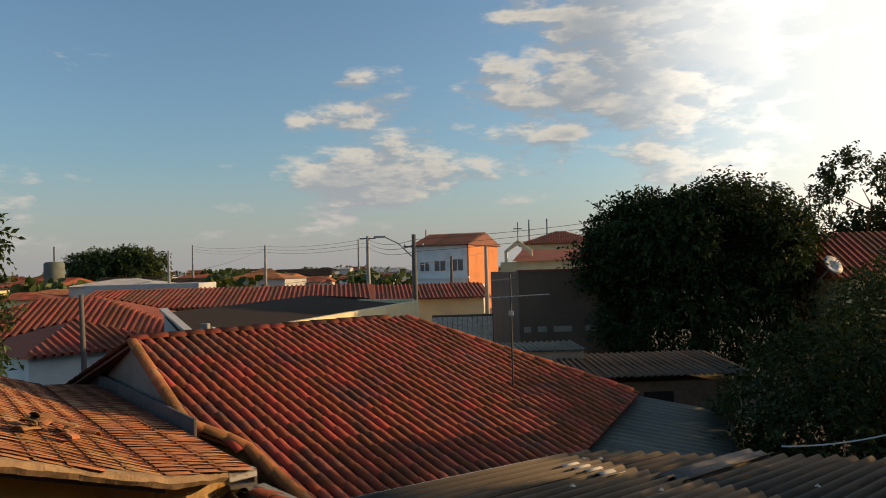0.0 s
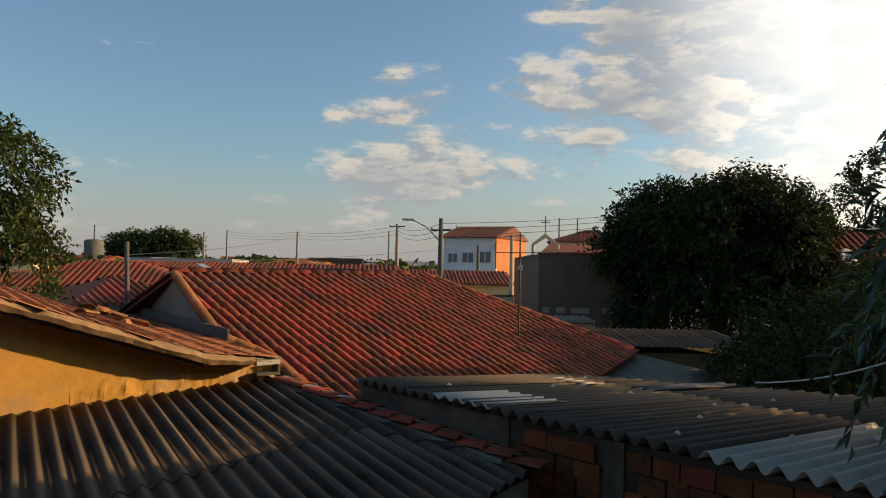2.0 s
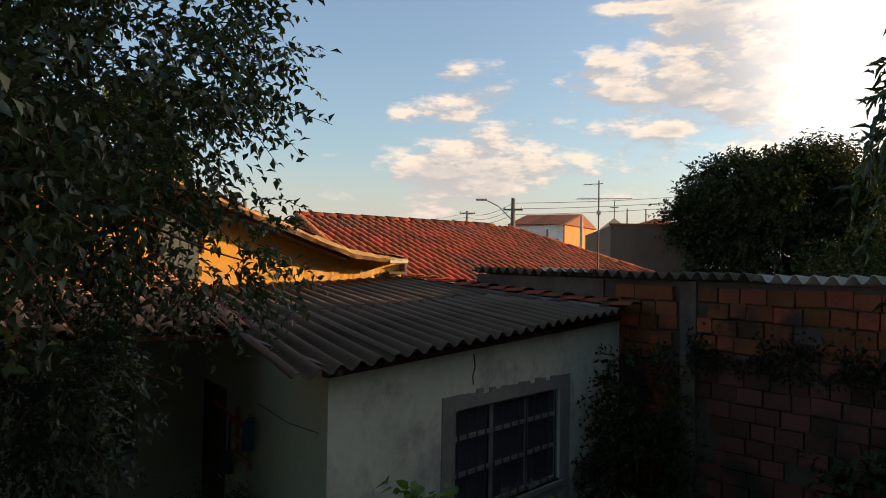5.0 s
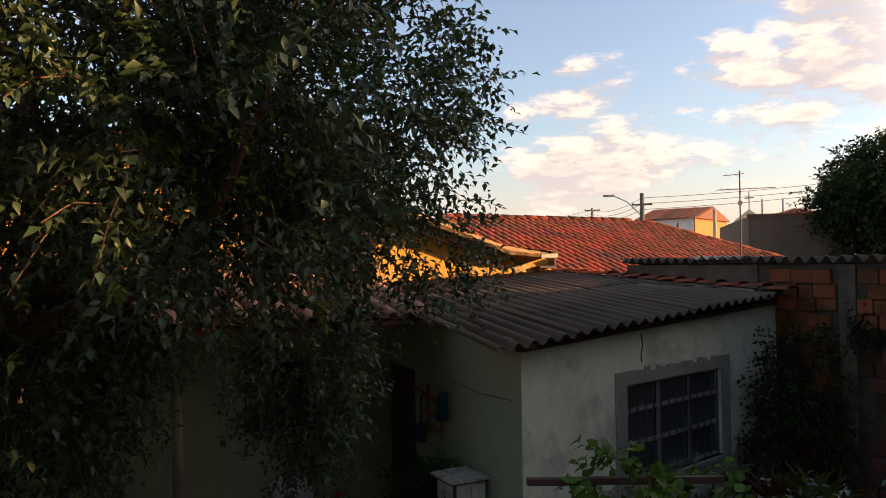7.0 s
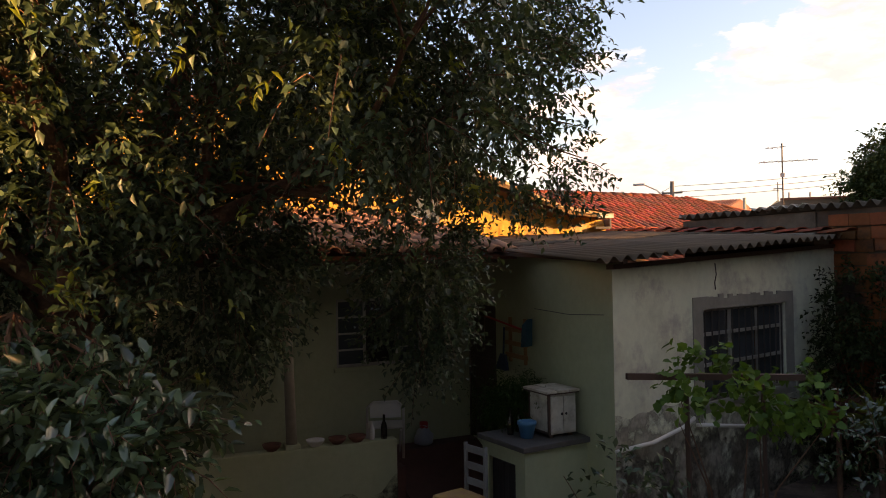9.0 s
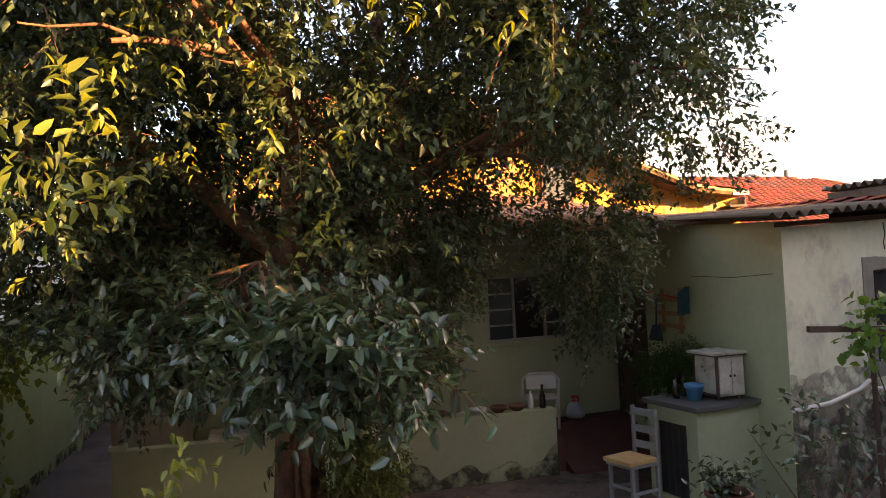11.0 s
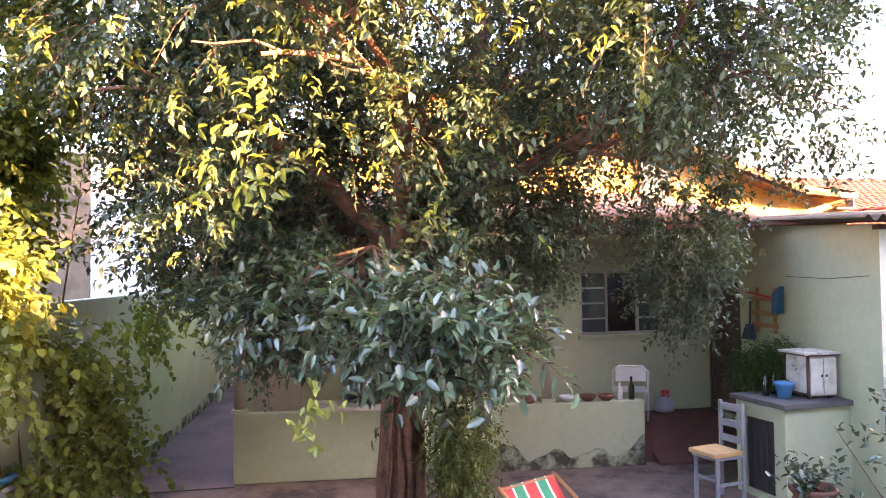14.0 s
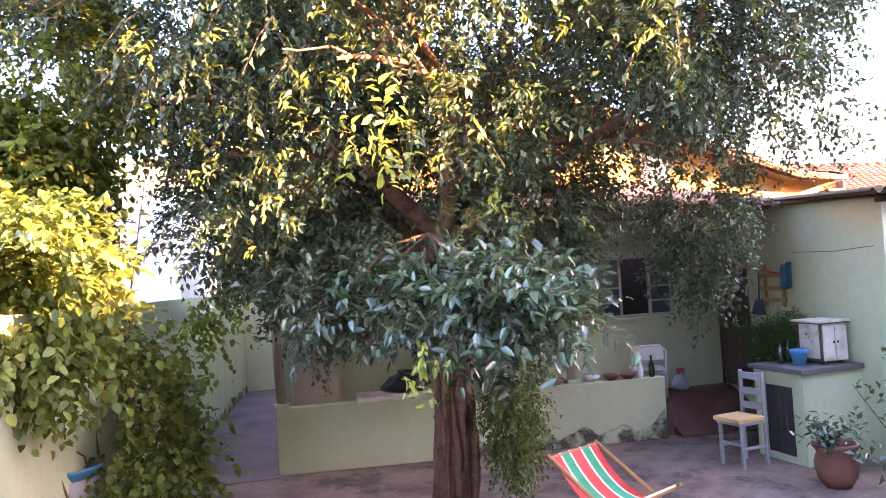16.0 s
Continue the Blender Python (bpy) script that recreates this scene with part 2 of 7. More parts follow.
M["tile_tan"] = material("tile_tan", (0.30, 0.185, 0.10), second=(0.20, 0.12, 0.07), grain=11, stain=1.6, stain_amount=0.5, vary=0.4, dirt=(0.12, 0.09, 0.06), dirt_amount=0.6, bump=0.5)
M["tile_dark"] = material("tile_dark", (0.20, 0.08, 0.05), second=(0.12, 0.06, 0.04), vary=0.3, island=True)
# both sheets below carry wear and sunlit rib tops in their colour
M["fibre"] = material("fibre", (0.036, 0.027, 0.019), second=(0.019, 0.014, 0.010), grain=14, stain=2.2, stain_amount=0.6, vary=0.10, dirt=(0.062, 0.052, 0.042), dirt_amount=0.4, bump=0.6, rough=1.0, gloss=0.04, specks=(0.09, 0.07, 0.052), worn_lit_crest=(0.175, 0.137, 0.10))
M["fibre_shed"] = material("fibre_shed", (0.055, 0.043, 0.031), second=(0.03, 0.024, 0.018), grain=14, stain=2.2, stain_amount=0.6, vary=0.10, dirt=(0.06, 0.056, 0.05), dirt_amount=0.4, bump=0.6, rough=1.0, gloss=0.04, specks=(0.12, 0.10, 0.08), worn_lit_crest=(0.16, 0.132, 0.10))
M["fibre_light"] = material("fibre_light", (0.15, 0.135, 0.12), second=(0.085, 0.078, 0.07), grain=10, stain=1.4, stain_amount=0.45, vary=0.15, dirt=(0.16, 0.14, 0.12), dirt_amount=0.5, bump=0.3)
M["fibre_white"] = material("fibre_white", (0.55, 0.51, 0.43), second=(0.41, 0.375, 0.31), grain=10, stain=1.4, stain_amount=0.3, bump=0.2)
M["gutter_sheet"] = material("gutter_sheet", (0.17, 0.165, 0.155), second=(0.11, 0.105, 0.10), rough=0.9, gloss=0.1, stain=1.0, stain_amount=0.5, bump=0.2)
M["zinc"] = material("zinc", (0.15, 0.16, 0.135), second=(0.10, 0.108, 0.09), rough=0.95, gloss=0.08, stain=0.8, stain_amount=0.4, bump=0.1)
M["flashing"] = material("flashing", (0.45, 0.44, 0.41), second=(0.33, 0.32, 0.3), rough=0.6)
M["white_wall"] = material("white_wall", (0.72, 0.72, 0.70), second=(0.60, 0.60, 0.58), stain=0.6, bump=0.1)
M["cream_wall"] = material("cream_wall", (0.66, 0.56, 0.34), second=(0.54, 0.45, 0.28), stain=0.6, bump=0.1)
M["grey_wall"] = material("grey_wall", (0.45, 0.44, 0.43), second=(0.36, 0.35, 0.34), stain=0.4, bump=0.1)
M["orange_brick"] = material("orange_brick", (0.55, 0.20, 0.07), second=(0.42, 0.15, 0.06), grain=3, stain=0.5, bump=0.2)
M["black_roof"] = material("black_roof", (0.048, 0.038, 0.03), second=(0.03, 0.024, 0.02), rough=1.0, gloss=0.05, grain=3, stain=0.3, bump=0.2)
M["bark"] = material("bark", (0.20, 0.105, 0.065), second=(0.05, 0.028, 0.02), grain=22, stain=7, stain_amount=0.75, bump=1.0, bump_scale=45)
M["leaf_fine"] = material("leaf_fine", (0.085, 0.12, 0.03), second=(0.05, 0.085, 0.02), vary=0.4, island=True, through=0.25, rough=0.55, gloss=0.3, bump=0)
M["fern"] = material("fern", (0.085, 0.19, 0.035), second=(0.06, 0.14, 0.028), vary=0.35, island=True, through=0.35, rough=0.6, bump=0)
M["fern_dark"] = material("fern_dark", (0.035, 0.085, 0.02), second=(0.025, 0.06, 0.015), vary=0.35, island=True, through=0.2, rough=0.7, gloss=0.15, bump=0)
M["leaf"] = material("leaf", (0.062, 0.118, 0.078), second=(0.095, 0.125, 0.055), grain=2.2, stain=0.7, stain_amount=0.3, vary=0.45, island=True, through=0.27, rough=0.27, gloss=1.0, bump=0)
# darker copy of the leaf: the crown's shade put into its colour
M["leaf_crown_shade"] = material("leaf_crown_shade", (0.046, 0.088, 0.05), second=(0.08, 0.10, 0.038), grain=2.2, stain=0.7, stain_amount=0.3, vary=0.45, island=True, through=0.25, through_tint=(1.45, 1.35, 0.65), rough=0.42, gloss=0.45, bump=0)
M["leaf_young"] = material("leaf_young", (0.14, 0.20, 0.05), second=(0.19, 0.20, 0.05), grain=2.2, stain=0.7, stain_amount=0.2, vary=0.35, island=True, through=0.45, rough=0.45, bump=0)
M["leaf_climber"] = material("leaf_climber", (0.12, 0.18, 0.045), second=(0.17, 0.18, 0.045), grain=2.2, stain=0.7, stain_amount=0.3, vary=0.4, island=True, through=0.45, rough=0.45, bump=0)
M["leaf_far"] = material("leaf_far", (0.045, 0.075, 0.02), second=(0.07, 0.09, 0.025), grain=0.8, stain=0.35, vary=0.4, island=True, through=0.25, rough=0.55, bump=0)
M["leaf_dark"] = material("leaf_dark", (0.022, 0.042, 0.014), second=(0.04, 0.055, 0.018), grain=0.8, stain=0.35, vary=0.4, island=True, through=0.15, rough=0.7, gloss=0.15, bump=0)
M["wood"] = material("wood", (0.36, 0.19, 0.08), second=(0.27, 0.13, 0.05), grain=30, bump=0.1, rough=0.55)
M["dark_wood"] = material("dark_wood", (0.10, 0.06, 0.045), second=(0.07, 0.04, 0.03), grain=30, rough=0.6)
M["grey_wood"] = material("grey_wood", (0.30, 0.30, 0.30), second=(0.22, 0.22, 0.23), grain=30, rough=0.7)
M["pole_wood"] = material("pole_wood", (0.13, 0.115, 0.10), second=(0.08, 0.07, 0.06), grain=20)
M["pole_pale"] = material("pole_pale", (0.42, 0.36, 0.28), second=(0.32, 0.27, 0.2), grain=20)
M["concrete_pole"] = material("concrete_pole", (0.34, 0.32, 0.30), grain=12)
M["iron"] = material("iron", (0.05, 0.045, 0.045), rough=0.55, bump=0.1)
M["steel"] = material("steel", (0.48, 0.47, 0.43), rough=0.45, metal=0.6, bump=0.05)
M["white_plastic"] = material("white_plastic", (0.74, 0.73, 0.69), second=(0.66, 0.65, 0.6), rough=0.5, stain_amount=0.15, bump=0.03)
M["white_paint"] = material("white_paint", (0.66, 0.62, 0.53), second=(0.48, 0.42, 0.33), rough=0.6, stain=6, stain_amount=0.4, dirt=(0.22, 0.16, 0.10), dirt_amount=0.4, bump=0.3)
M["teal_bristle"] = material("teal_bristle", (0.03, 0.12, 0.18), rough=0.8, bump=0.8, bump_scale=120)
M["blue_plastic"] = material("blue_plastic", (0.045, 0.22, 0.40), second=(0.04, 0.18, 0.33), rough=0.45, stain_amount=0.15, bump=0.03)
M["navy"] = material("navy", (0.03, 0.05, 0.10), rough=0.5, bump=0.03)
M["red"] = material("red", (0.55, 0.045, 0.04), rough=0.6, stain_amount=0.1, bump=0.1)
M["green_cloth"] = material("green_cloth", (0.02, 0.28, 0.15), rough=0.8, stain_amount=0.1, bump=0.1)
M["pale_cloth"] = material("pale_cloth", (0.72, 0.66, 0.52), rough=0.85, stain_amount=0.1, bump=0.1)
M["yellow_paper"] = material("yellow_paper", (0.70, 0.48, 0.16), second=(0.58, 0.22, 0.24), grain=11, rough=0.7, specks=(0.65, 0.1, 0.1), bump=0.1)
M["clay"] = material("clay", (0.20, 0.085, 0.055), second=(0.13, 0.06, 0.04), rough=0.7)
M["bottle"] = material("bottle", (0.025, 0.018, 0.012), rough=0.12, gloss=0.6, bump=0)
M["slate"] = material("slate", (0.10, 0.095, 0.09), second=(0.16, 0.15, 0.14), rough=0.55)
# near-black: the shade of unlit rooms and openings put into the colour
M["unlit_black"] = material("unlit_black", (0.02, 0.018, 0.016), rough=0.9, bump=0)
M["thin_bag"] = material("thin_bag", (0.40, 0.41, 0.46), second=(0.30, 0.31, 0.37), rough=0.4, grain=30, bump=0.6, bump_scale=30)
M["black_bag"] = material("black_bag", (0.015, 0.015, 0.016), rough=0.4, bump=0.8, bump_scale=20)
M["tar"] = material("tar", (0.03, 0.028, 0.026), rough=0.6)


def glass():
    m = bpy.data.materials.new("glass")
    m.use_nodes = True
    b = m.node_tree.nodes["Principled BSDF"]
    b.inputs["Base Color"].default_value = (0.05, 0.06, 0.07, 1)
    b.inputs["Roughness"].default_value = 0.06
    b.inputs["Specular IOR Level"].default_value = 0.8
    return m


M["glass"] = glass()

# ---- building helpers ----


def mesh_of(name, verts, faces, mat, smooth=False):
    me = bpy.data.meshes.new(name)
    me.from_pydata([tuple(v) for v in verts], [], faces)
    me.materials.append(M[mat] if isinstance(mat, str) else mat)
    if smooth:
        me.polygons.foreach_set("use_smooth", [True] * len(me.polygons))
    me.update()
    return me


def piece(name, me, parent=None, at=None, label=""):
    ob = new(name, me)
    if parent is not None:
        ob.parent = parent
    if at is not None:
        ob.matrix_basis = at
    return tagged(ob, label)


def thing(name, at, label, category, group="", kind=""):
    ob = new(name)
    ob.empty_display_size = 0.2
    ob.matrix_basis = at
    return tagged(ob, label, category, group, kind)


class Soup:
    """Collects simple solids into one mesh."""

    def __init__(self):
        self.v, self.f = [], []

    def add(self, verts, faces):
        k = len(self.v)
        self.v += [tuple(p) for p in verts]
        self.f += [tuple(i + k for i in f) for f in faces]
        return self

    def box(self, x0, x1, y0, y1, z0, z1, m=None, soft=0.0):
        """A box with its upright and level edges cut by soft."""
        if soft <= 0:
            vs = [Vector((x, y, z)) for z in (z0, z1) for y in (y0, y1) for x in (x0, x1)]
            fs = [(0, 2, 3, 1), (4, 5, 7, 6), (0, 1, 5, 4), (2, 6, 7, 3), (0, 4, 6, 2), (1, 3, 7, 5)]
        else:
            c, h = Vector(((x0 + x1) / 2, (y0 + y1) / 2, (z0 + z1) / 2)), ((x1 - x0) / 2, (y1 - y0) / 2, (z1 - z0) / 2)
            s = min(soft, *[q * 0.45 for q in h])
            bm = bmesh.new()
            bmesh.ops.create_cube(bm, size=1.0, matrix=Matrix.Translation(c) @ Matrix.Diagonal((2 * h[0], 2 * h[1], 2 * h[2], 1)))
            bmesh.ops.bevel(bm, geom=bm.edges[:], offset=s, segments=2, affect="EDGES", profile=0.5)
            bm.verts.index_update()
            vs = [v.co.copy() for v in bm.verts]
            fs = [tuple(v.index for v in f.verts) for f in bm.faces]
            bm.free()
        if m is not None:
            vs = [m @ v for v in vs]
        return self.add(vs, fs)

    def tube(self, points, radii, sides=8, caps=True):
        """A round bar along points."""
        pts = [Vector(p) for p in points]
        if not hasattr(radii, "__len__"):
            radii = [radii] * len(pts)
        vs, fs = [], []
        side = None
        for i, p in enumerate(pts):
            d = (pts[min(i + 1, len(pts) - 1)] - pts[max(i - 1, 0)]).normalized()
            if side is None:
                side = d.orthogonal().normalized()
            side = (side - d * side.dot(d)).normalized()
            up = d.cross(side)
            for k in range(sides):
                a = 2 * math.pi * k / sides
                vs.append(p + radii[i] * (math.cos(a) * side + math.sin(a) * up))
        for i in range(len(pts) - 1):
            for k in range(sides):
                a, b = i * sides + k, i * sides + (k + 1) % sides
                fs.append((a, b, b + sides, a + sides))
        if caps:
            fs.append(tuple(range(sides))[::-1])
            fs.append(tuple(range((len(pts) - 1) * sides, len(pts) * sides)))
        return self.add(vs, fs)

    def lathe(self, profile, sides=20, m=None):
        """A turned body from (radius, height) pairs."""
        vs, fs = [], []
        for r, z in profile:
            for k in range(sides):
                a = 2 * math.pi * k / sides
                vs.append(Vector((r * math.cos(a), r * math.sin(a), z)))
        for i in range(len(profile) - 1):
            for k in range(sides):
                a, b = i * sides + k, i * sides + (k + 1) % sides
                fs.append((a, b, b + sides, a + sides))
        fs.append(tuple(range(sides))[::-1])
        fs.append(tuple(range((len(profile) - 1) * sides, len(profile) * sides)))
        if m is not None:
            vs = [m @ v for v in vs]
        return self.add(vs, fs)

    def mesh(self, name, mat, smooth=False):
        return mesh_of(name, self.v, self.f, mat, smooth)


def part(name, soup, mat, parent=None, label="", at=None, smooth=False):
    return piece(name, soup.mesh(name, mat, smooth), parent, at, label)


def structure(name, soup, mat, label, category, at=None):
    return tagged(part(name, soup, mat, at=at), label, category, kind="structure")


def slope(origin, along, drop):
    """A frame on a roof: local x level along the angle `along` (degrees), local y down the slope to its right side, z out of the roof. drop: fall per metre."""
    a = Vector((math.cos(radians(along)), math.sin(radians(along)), 0))
    b = Vector((a.y, -a.x, -drop)).normalized()
    n = a.cross(b)
    if n.z < 0:
        n = -n
    m = Matrix((a, b, n)).transposed().to_4x4()
    m.translation = origin
    return m


def wall_with_holes(length, height, thick, holes=(), top=None):
    """A wall along local x, its face at y=0 and its body towards +y, with openings (x0, x1, z0, z1). top(x): its height there."""
    s = Soup()
    top = top or (lambda x: height)
    xs = sorted({0.0, length, *[h[0] for h in holes], *[h[1] for h in holes]})
    for x0, x1 in zip(xs, xs[1:]):
        gaps = sorted((h[2], h[3]) for h in holes if h[0] <= x0 + 1e-6 and h[1] >= x1 - 1e-6)
        z = 0.0
        for g0, g1 in gaps + [(None, None)]:
            if g0 is None:
                lo, hi0, hi1 = z, top(x0), top(x1)
            else:
                lo, hi0, hi1 = z, g0, g0
                z = g1
            if hi0 - lo < 1e-4:
                continue
            vs = [(x0, 0, lo), (x1, 0, lo), (x1, 0, hi1), (x0, 0, hi0), (x0, thick, lo), (x1, thick, lo), (x1, thick, hi1), (x0, thick, hi0)]
            fs = [(0, 1, 2, 3), (5, 4, 7, 6), (3, 2, 6, 7), (1, 0, 4, 5), (0, 3, 7, 4), (2, 1, 5, 6)]
            s.add(vs, fs)
    return s


def corrugated(width, length, pitch=0.177, amp=0.024, thick=0.008, per=8, sag=0.0, head=0.0, foot=0.0):
    """A wavy sheet: waves across local x, ribs along local y. head, foot: how far its ends slant, per metre of width."""
    nx = max(2, int(round(width / pitch * per)))
    xs = [width * i / nx for i in range(nx + 1)]
    ys = [0.0, length * 0.5, length]
    s = Soup()
    vs = []
    for lay in (0, 1):
        for j, y in enumerate(ys):
            for x in xs:
                z = amp * math.cos(2 * math.pi * x / pitch) - (sag if j == 1 else 0) - lay * thick
                vs.append((x, y + x * (head * (1 - j / 2) + foot * j / 2), z))
    n = nx + 1
    k = n * len(ys)
    fs = []
    for j in range(len(ys) - 1):
        for i in range(nx):
            a = j * n + i
            fs.append((a, a + 1, a + n + 1, a + n))
            fs.append((k + a + n, k + a + n + 1, k + a + 1, k + a))
    for i in range(nx):
        a, b = i, (len(ys) - 1) * n + i
        fs.append((a + 1, a, k + a, k + a + 1))
        fs.append((b, b + 1, k + b + 1, k + b))
    for j in range(len(ys) - 1):
        a, b = j * n, j * n + nx
        fs.append((a, a + n, k + a + n, k + a))
        fs.append((b + n, b, k + b, k + b + n))
    s.add(vs, fs)
    return s


def barrel(width, length, rise, thick=0.012, seg=6, taper=0.85):
    """A half-round roof tile along local y, wide end at y=length."""
    s = Soup()
    vs = []
    for lay in (0, 1):
        for y, k in ((0, taper), (length, 1.0)):
            for i in range(seg + 1):
                a = math.pi * i / seg
                r = width / 2 * k - lay * thick
                vs.append((-r * math.cos(a), y, (rise * k - lay * thick) * math.sin(a)))
    n = seg + 1
    fs = []
    for i in range(seg):
        fs.append((i, i + 1, n + i + 1, n + i))
        fs.append((n + i, n + i + 1, 3 * n + i + 1, 3 * n + i))
    return s.add(vs, fs)


def joined(name, base, mats, mat, smooth=False):
    """Many copies of one soup in one mesh."""
    v = np.array([tuple(p) for p in base.v])
    nv = len(v)
    vs, fs = [], []
    for k, m in enumerate(mats):
        a = np.array(m)
        vs.append(v @ a[:3, :3].T + a[:3, 3])
        fs += [tuple(i + k * nv for i in f) for f in base.f]
    return mesh_of(name, np.concatenate(vs), fs, mat, smooth)

# ---- plan ----
# The lots lie at 45 degrees: X along the fronts, Y to the back.
HB = pose(0, 0, 0, 0, 0, 45)


def lot(x, y, z=0.0):
    return HB @ Vector((x, y, z))


def lot_pose(x, y, z=0.0, turn=0.0):
    return HB @ pose(x, y, z, 0, 0, turn)


RACK_X, ANNEX_Y = -0.04, 2.74        # the annex's outer corner
HOUSE_Y, PORCH_Y, GABLE_Y = 6.03, 4.95, 8.15
PORCH_Z = 0.40                         # the porch floor, two steps above the patio
BRICK_X, LEFT_X = 4.45, -7.5
AB_TURN, AB_LEN = 12.0, 4.56           # the window wall's turn against the lot, and its length
RACK = lot_pose(RACK_X, ANNEX_Y, 0, 85)   # the wall with the rack: local x from the corner to the house, the wall's face at y = 0, y away from it
RACK_LEN = 3.30
BOUND = lot_pose(-7.14, 5.24, 0, -5.0)    # the left boundary wall: its face at x = 0, y to the back

PORCH = lot_pose(-1.27, PORCH_Y, 0, -4.5)   # the low porch wall: its end at x = 0, the wall towards -x

# ---- ground ----


def ground_sheet():
    s = Soup()
    rings = [0, 6, 14, 30, 60, 100, 150, 300, 550, 1200, 2600]
    seg = 48
    vs = [(0, 10, -0.03)]
    for r in rings[1:]:
        for k in range(seg):
            a = 2 * math.pi * k / seg
            vs.append((r * math.cos(a), 10 + r * math.sin(a), -0.03 + 0.012 * min(max(r - 150, 0), 400)))
    fs = [(0, 1 + k, 1 + (k + 1) % seg) for k in range(seg)]
    for i in range(len(rings) - 2):
        for k in range(seg):
            a, b = 1 + i * seg + k, 1 + i * seg + (k + 1) % seg
            fs.append((a, a + seg, b + seg, b))
    s.add(vs, fs)
    return structure("ground", s, "far_ground", "brown earth and town ground reaching the horizon", "ground")


ground_sheet()
structure("patio_floor", Soup().box(LEFT_X - 1.7, BRICK_X - 0.1, -9.5, PORCH_Y + 0.6, -0.03, 0.0), "patio", "worn stained concrete patio floor", "floor", HB)
HEX = [(3, 2, 1, 0), (4, 5, 6, 7), (0, 1, 5, 4), (1, 2, 6, 5), (2, 3, 7, 6), (3, 0, 4, 7)]
structure("porch_floor", Soup().add([(x, y, z) for z in (-0.03, PORCH_Z) for x, y in ((-5.85, PORCH_Y + 0.4), (-1.12, PORCH_Y + 0.12), (-1.12, HOUSE_Y + 0.02), (-5.85, HOUSE_Y + 0.02))], HEX), "porch_floor", "dark red cement porch floor", "floor", HB)
structure("porch_ramp", Soup().add([(x, y, -0.03) for x, y in ((-1.12, PORCH_Y - 0.08), (0.30, PORCH_Y - 0.2), (0.30, HOUSE_Y - 0.2), (-1.12, HOUSE_Y - 0.35))]
          + [(-1.12, PORCH_Y - 0.08, 0.03), (0.30, PORCH_Y - 0.2, 0.03), (0.30, HOUSE_Y - 0.2, PORCH_Z - 0.002), (-1.12, HOUSE_Y - 0.35, PORCH_Z - 0.002)], HEX), "porch_floor", "dark red cement ramp up to the door", "floor", HB)
structure("porch_landing", Soup().add([(x, y, z) for z in (-0.03, PORCH_Z) for x, y in ((-1.12, HOUSE_Y - 0.35), (0.30, HOUSE_Y - 0.2), (0.30, HOUSE_Y + 0.02), (-1.12, HOUSE_Y + 0.02))], HEX), "porch_floor", "dark red cement landing before the door", "floor", HB)
structure("passage_floor", Soup().box(LEFT_X, -5.9, PORCH_Y + 0.25, 13, -0.03, 0.012), "passage_floor", "worn purple-grey passage floor beside the house", "floor", HB)

# ---- annex ----


def ROOF_Z(x, y):
    """The annex roof's plane."""
    return 2.572 + 0.045 * (x + y) * 0.7071 + 0.05 * (y - x) * 0.7071


def cut_sheet(x0, x1, head, foot, pitch=0.177, amp=0.028, per=8, thick=0.008):
    """A wavy sheet cut to any outline: ribs along local y, from head(x) to foot(x)."""
    n = max(2, int(round((x1 - x0) / pitch * per)))
    xs = [x0 + (x1 - x0) * i / n for i in range(n + 1)]
    xs = [x for x in xs if foot(x) - head(x) > 0.02]
    n = len(xs) - 1
    vs = []
    for lay in (0, 1):
        for j in range(3):
            vs += [(x, head(x) + (foot(x) - head(x)) * j / 2, amp * math.cos(2 * math.pi * x / pitch) - lay * thick) for x in xs]
    m, k = n + 1, 3 * (n + 1)
    fs = []
    for j in range(2):
        for i in range(n):
            a = j * m + i
            fs += [(a, a + 1, a + m + 1, a + m), (k + a + m, k + a + m + 1, k + a + 1, k + a)]
        a, b = j * m, j * m + n
        fs += [(a, a + m, k + a + m, k + a), (b + m, b, k + b, k + b + m)]
    for i in range(n):
        a, b = i, 2 * m + i
        fs += [(a + 1, a, k + a, k + a + 1), (b, b + 1, k + b + 1, k + b)]
    return Soup().add(vs, fs)


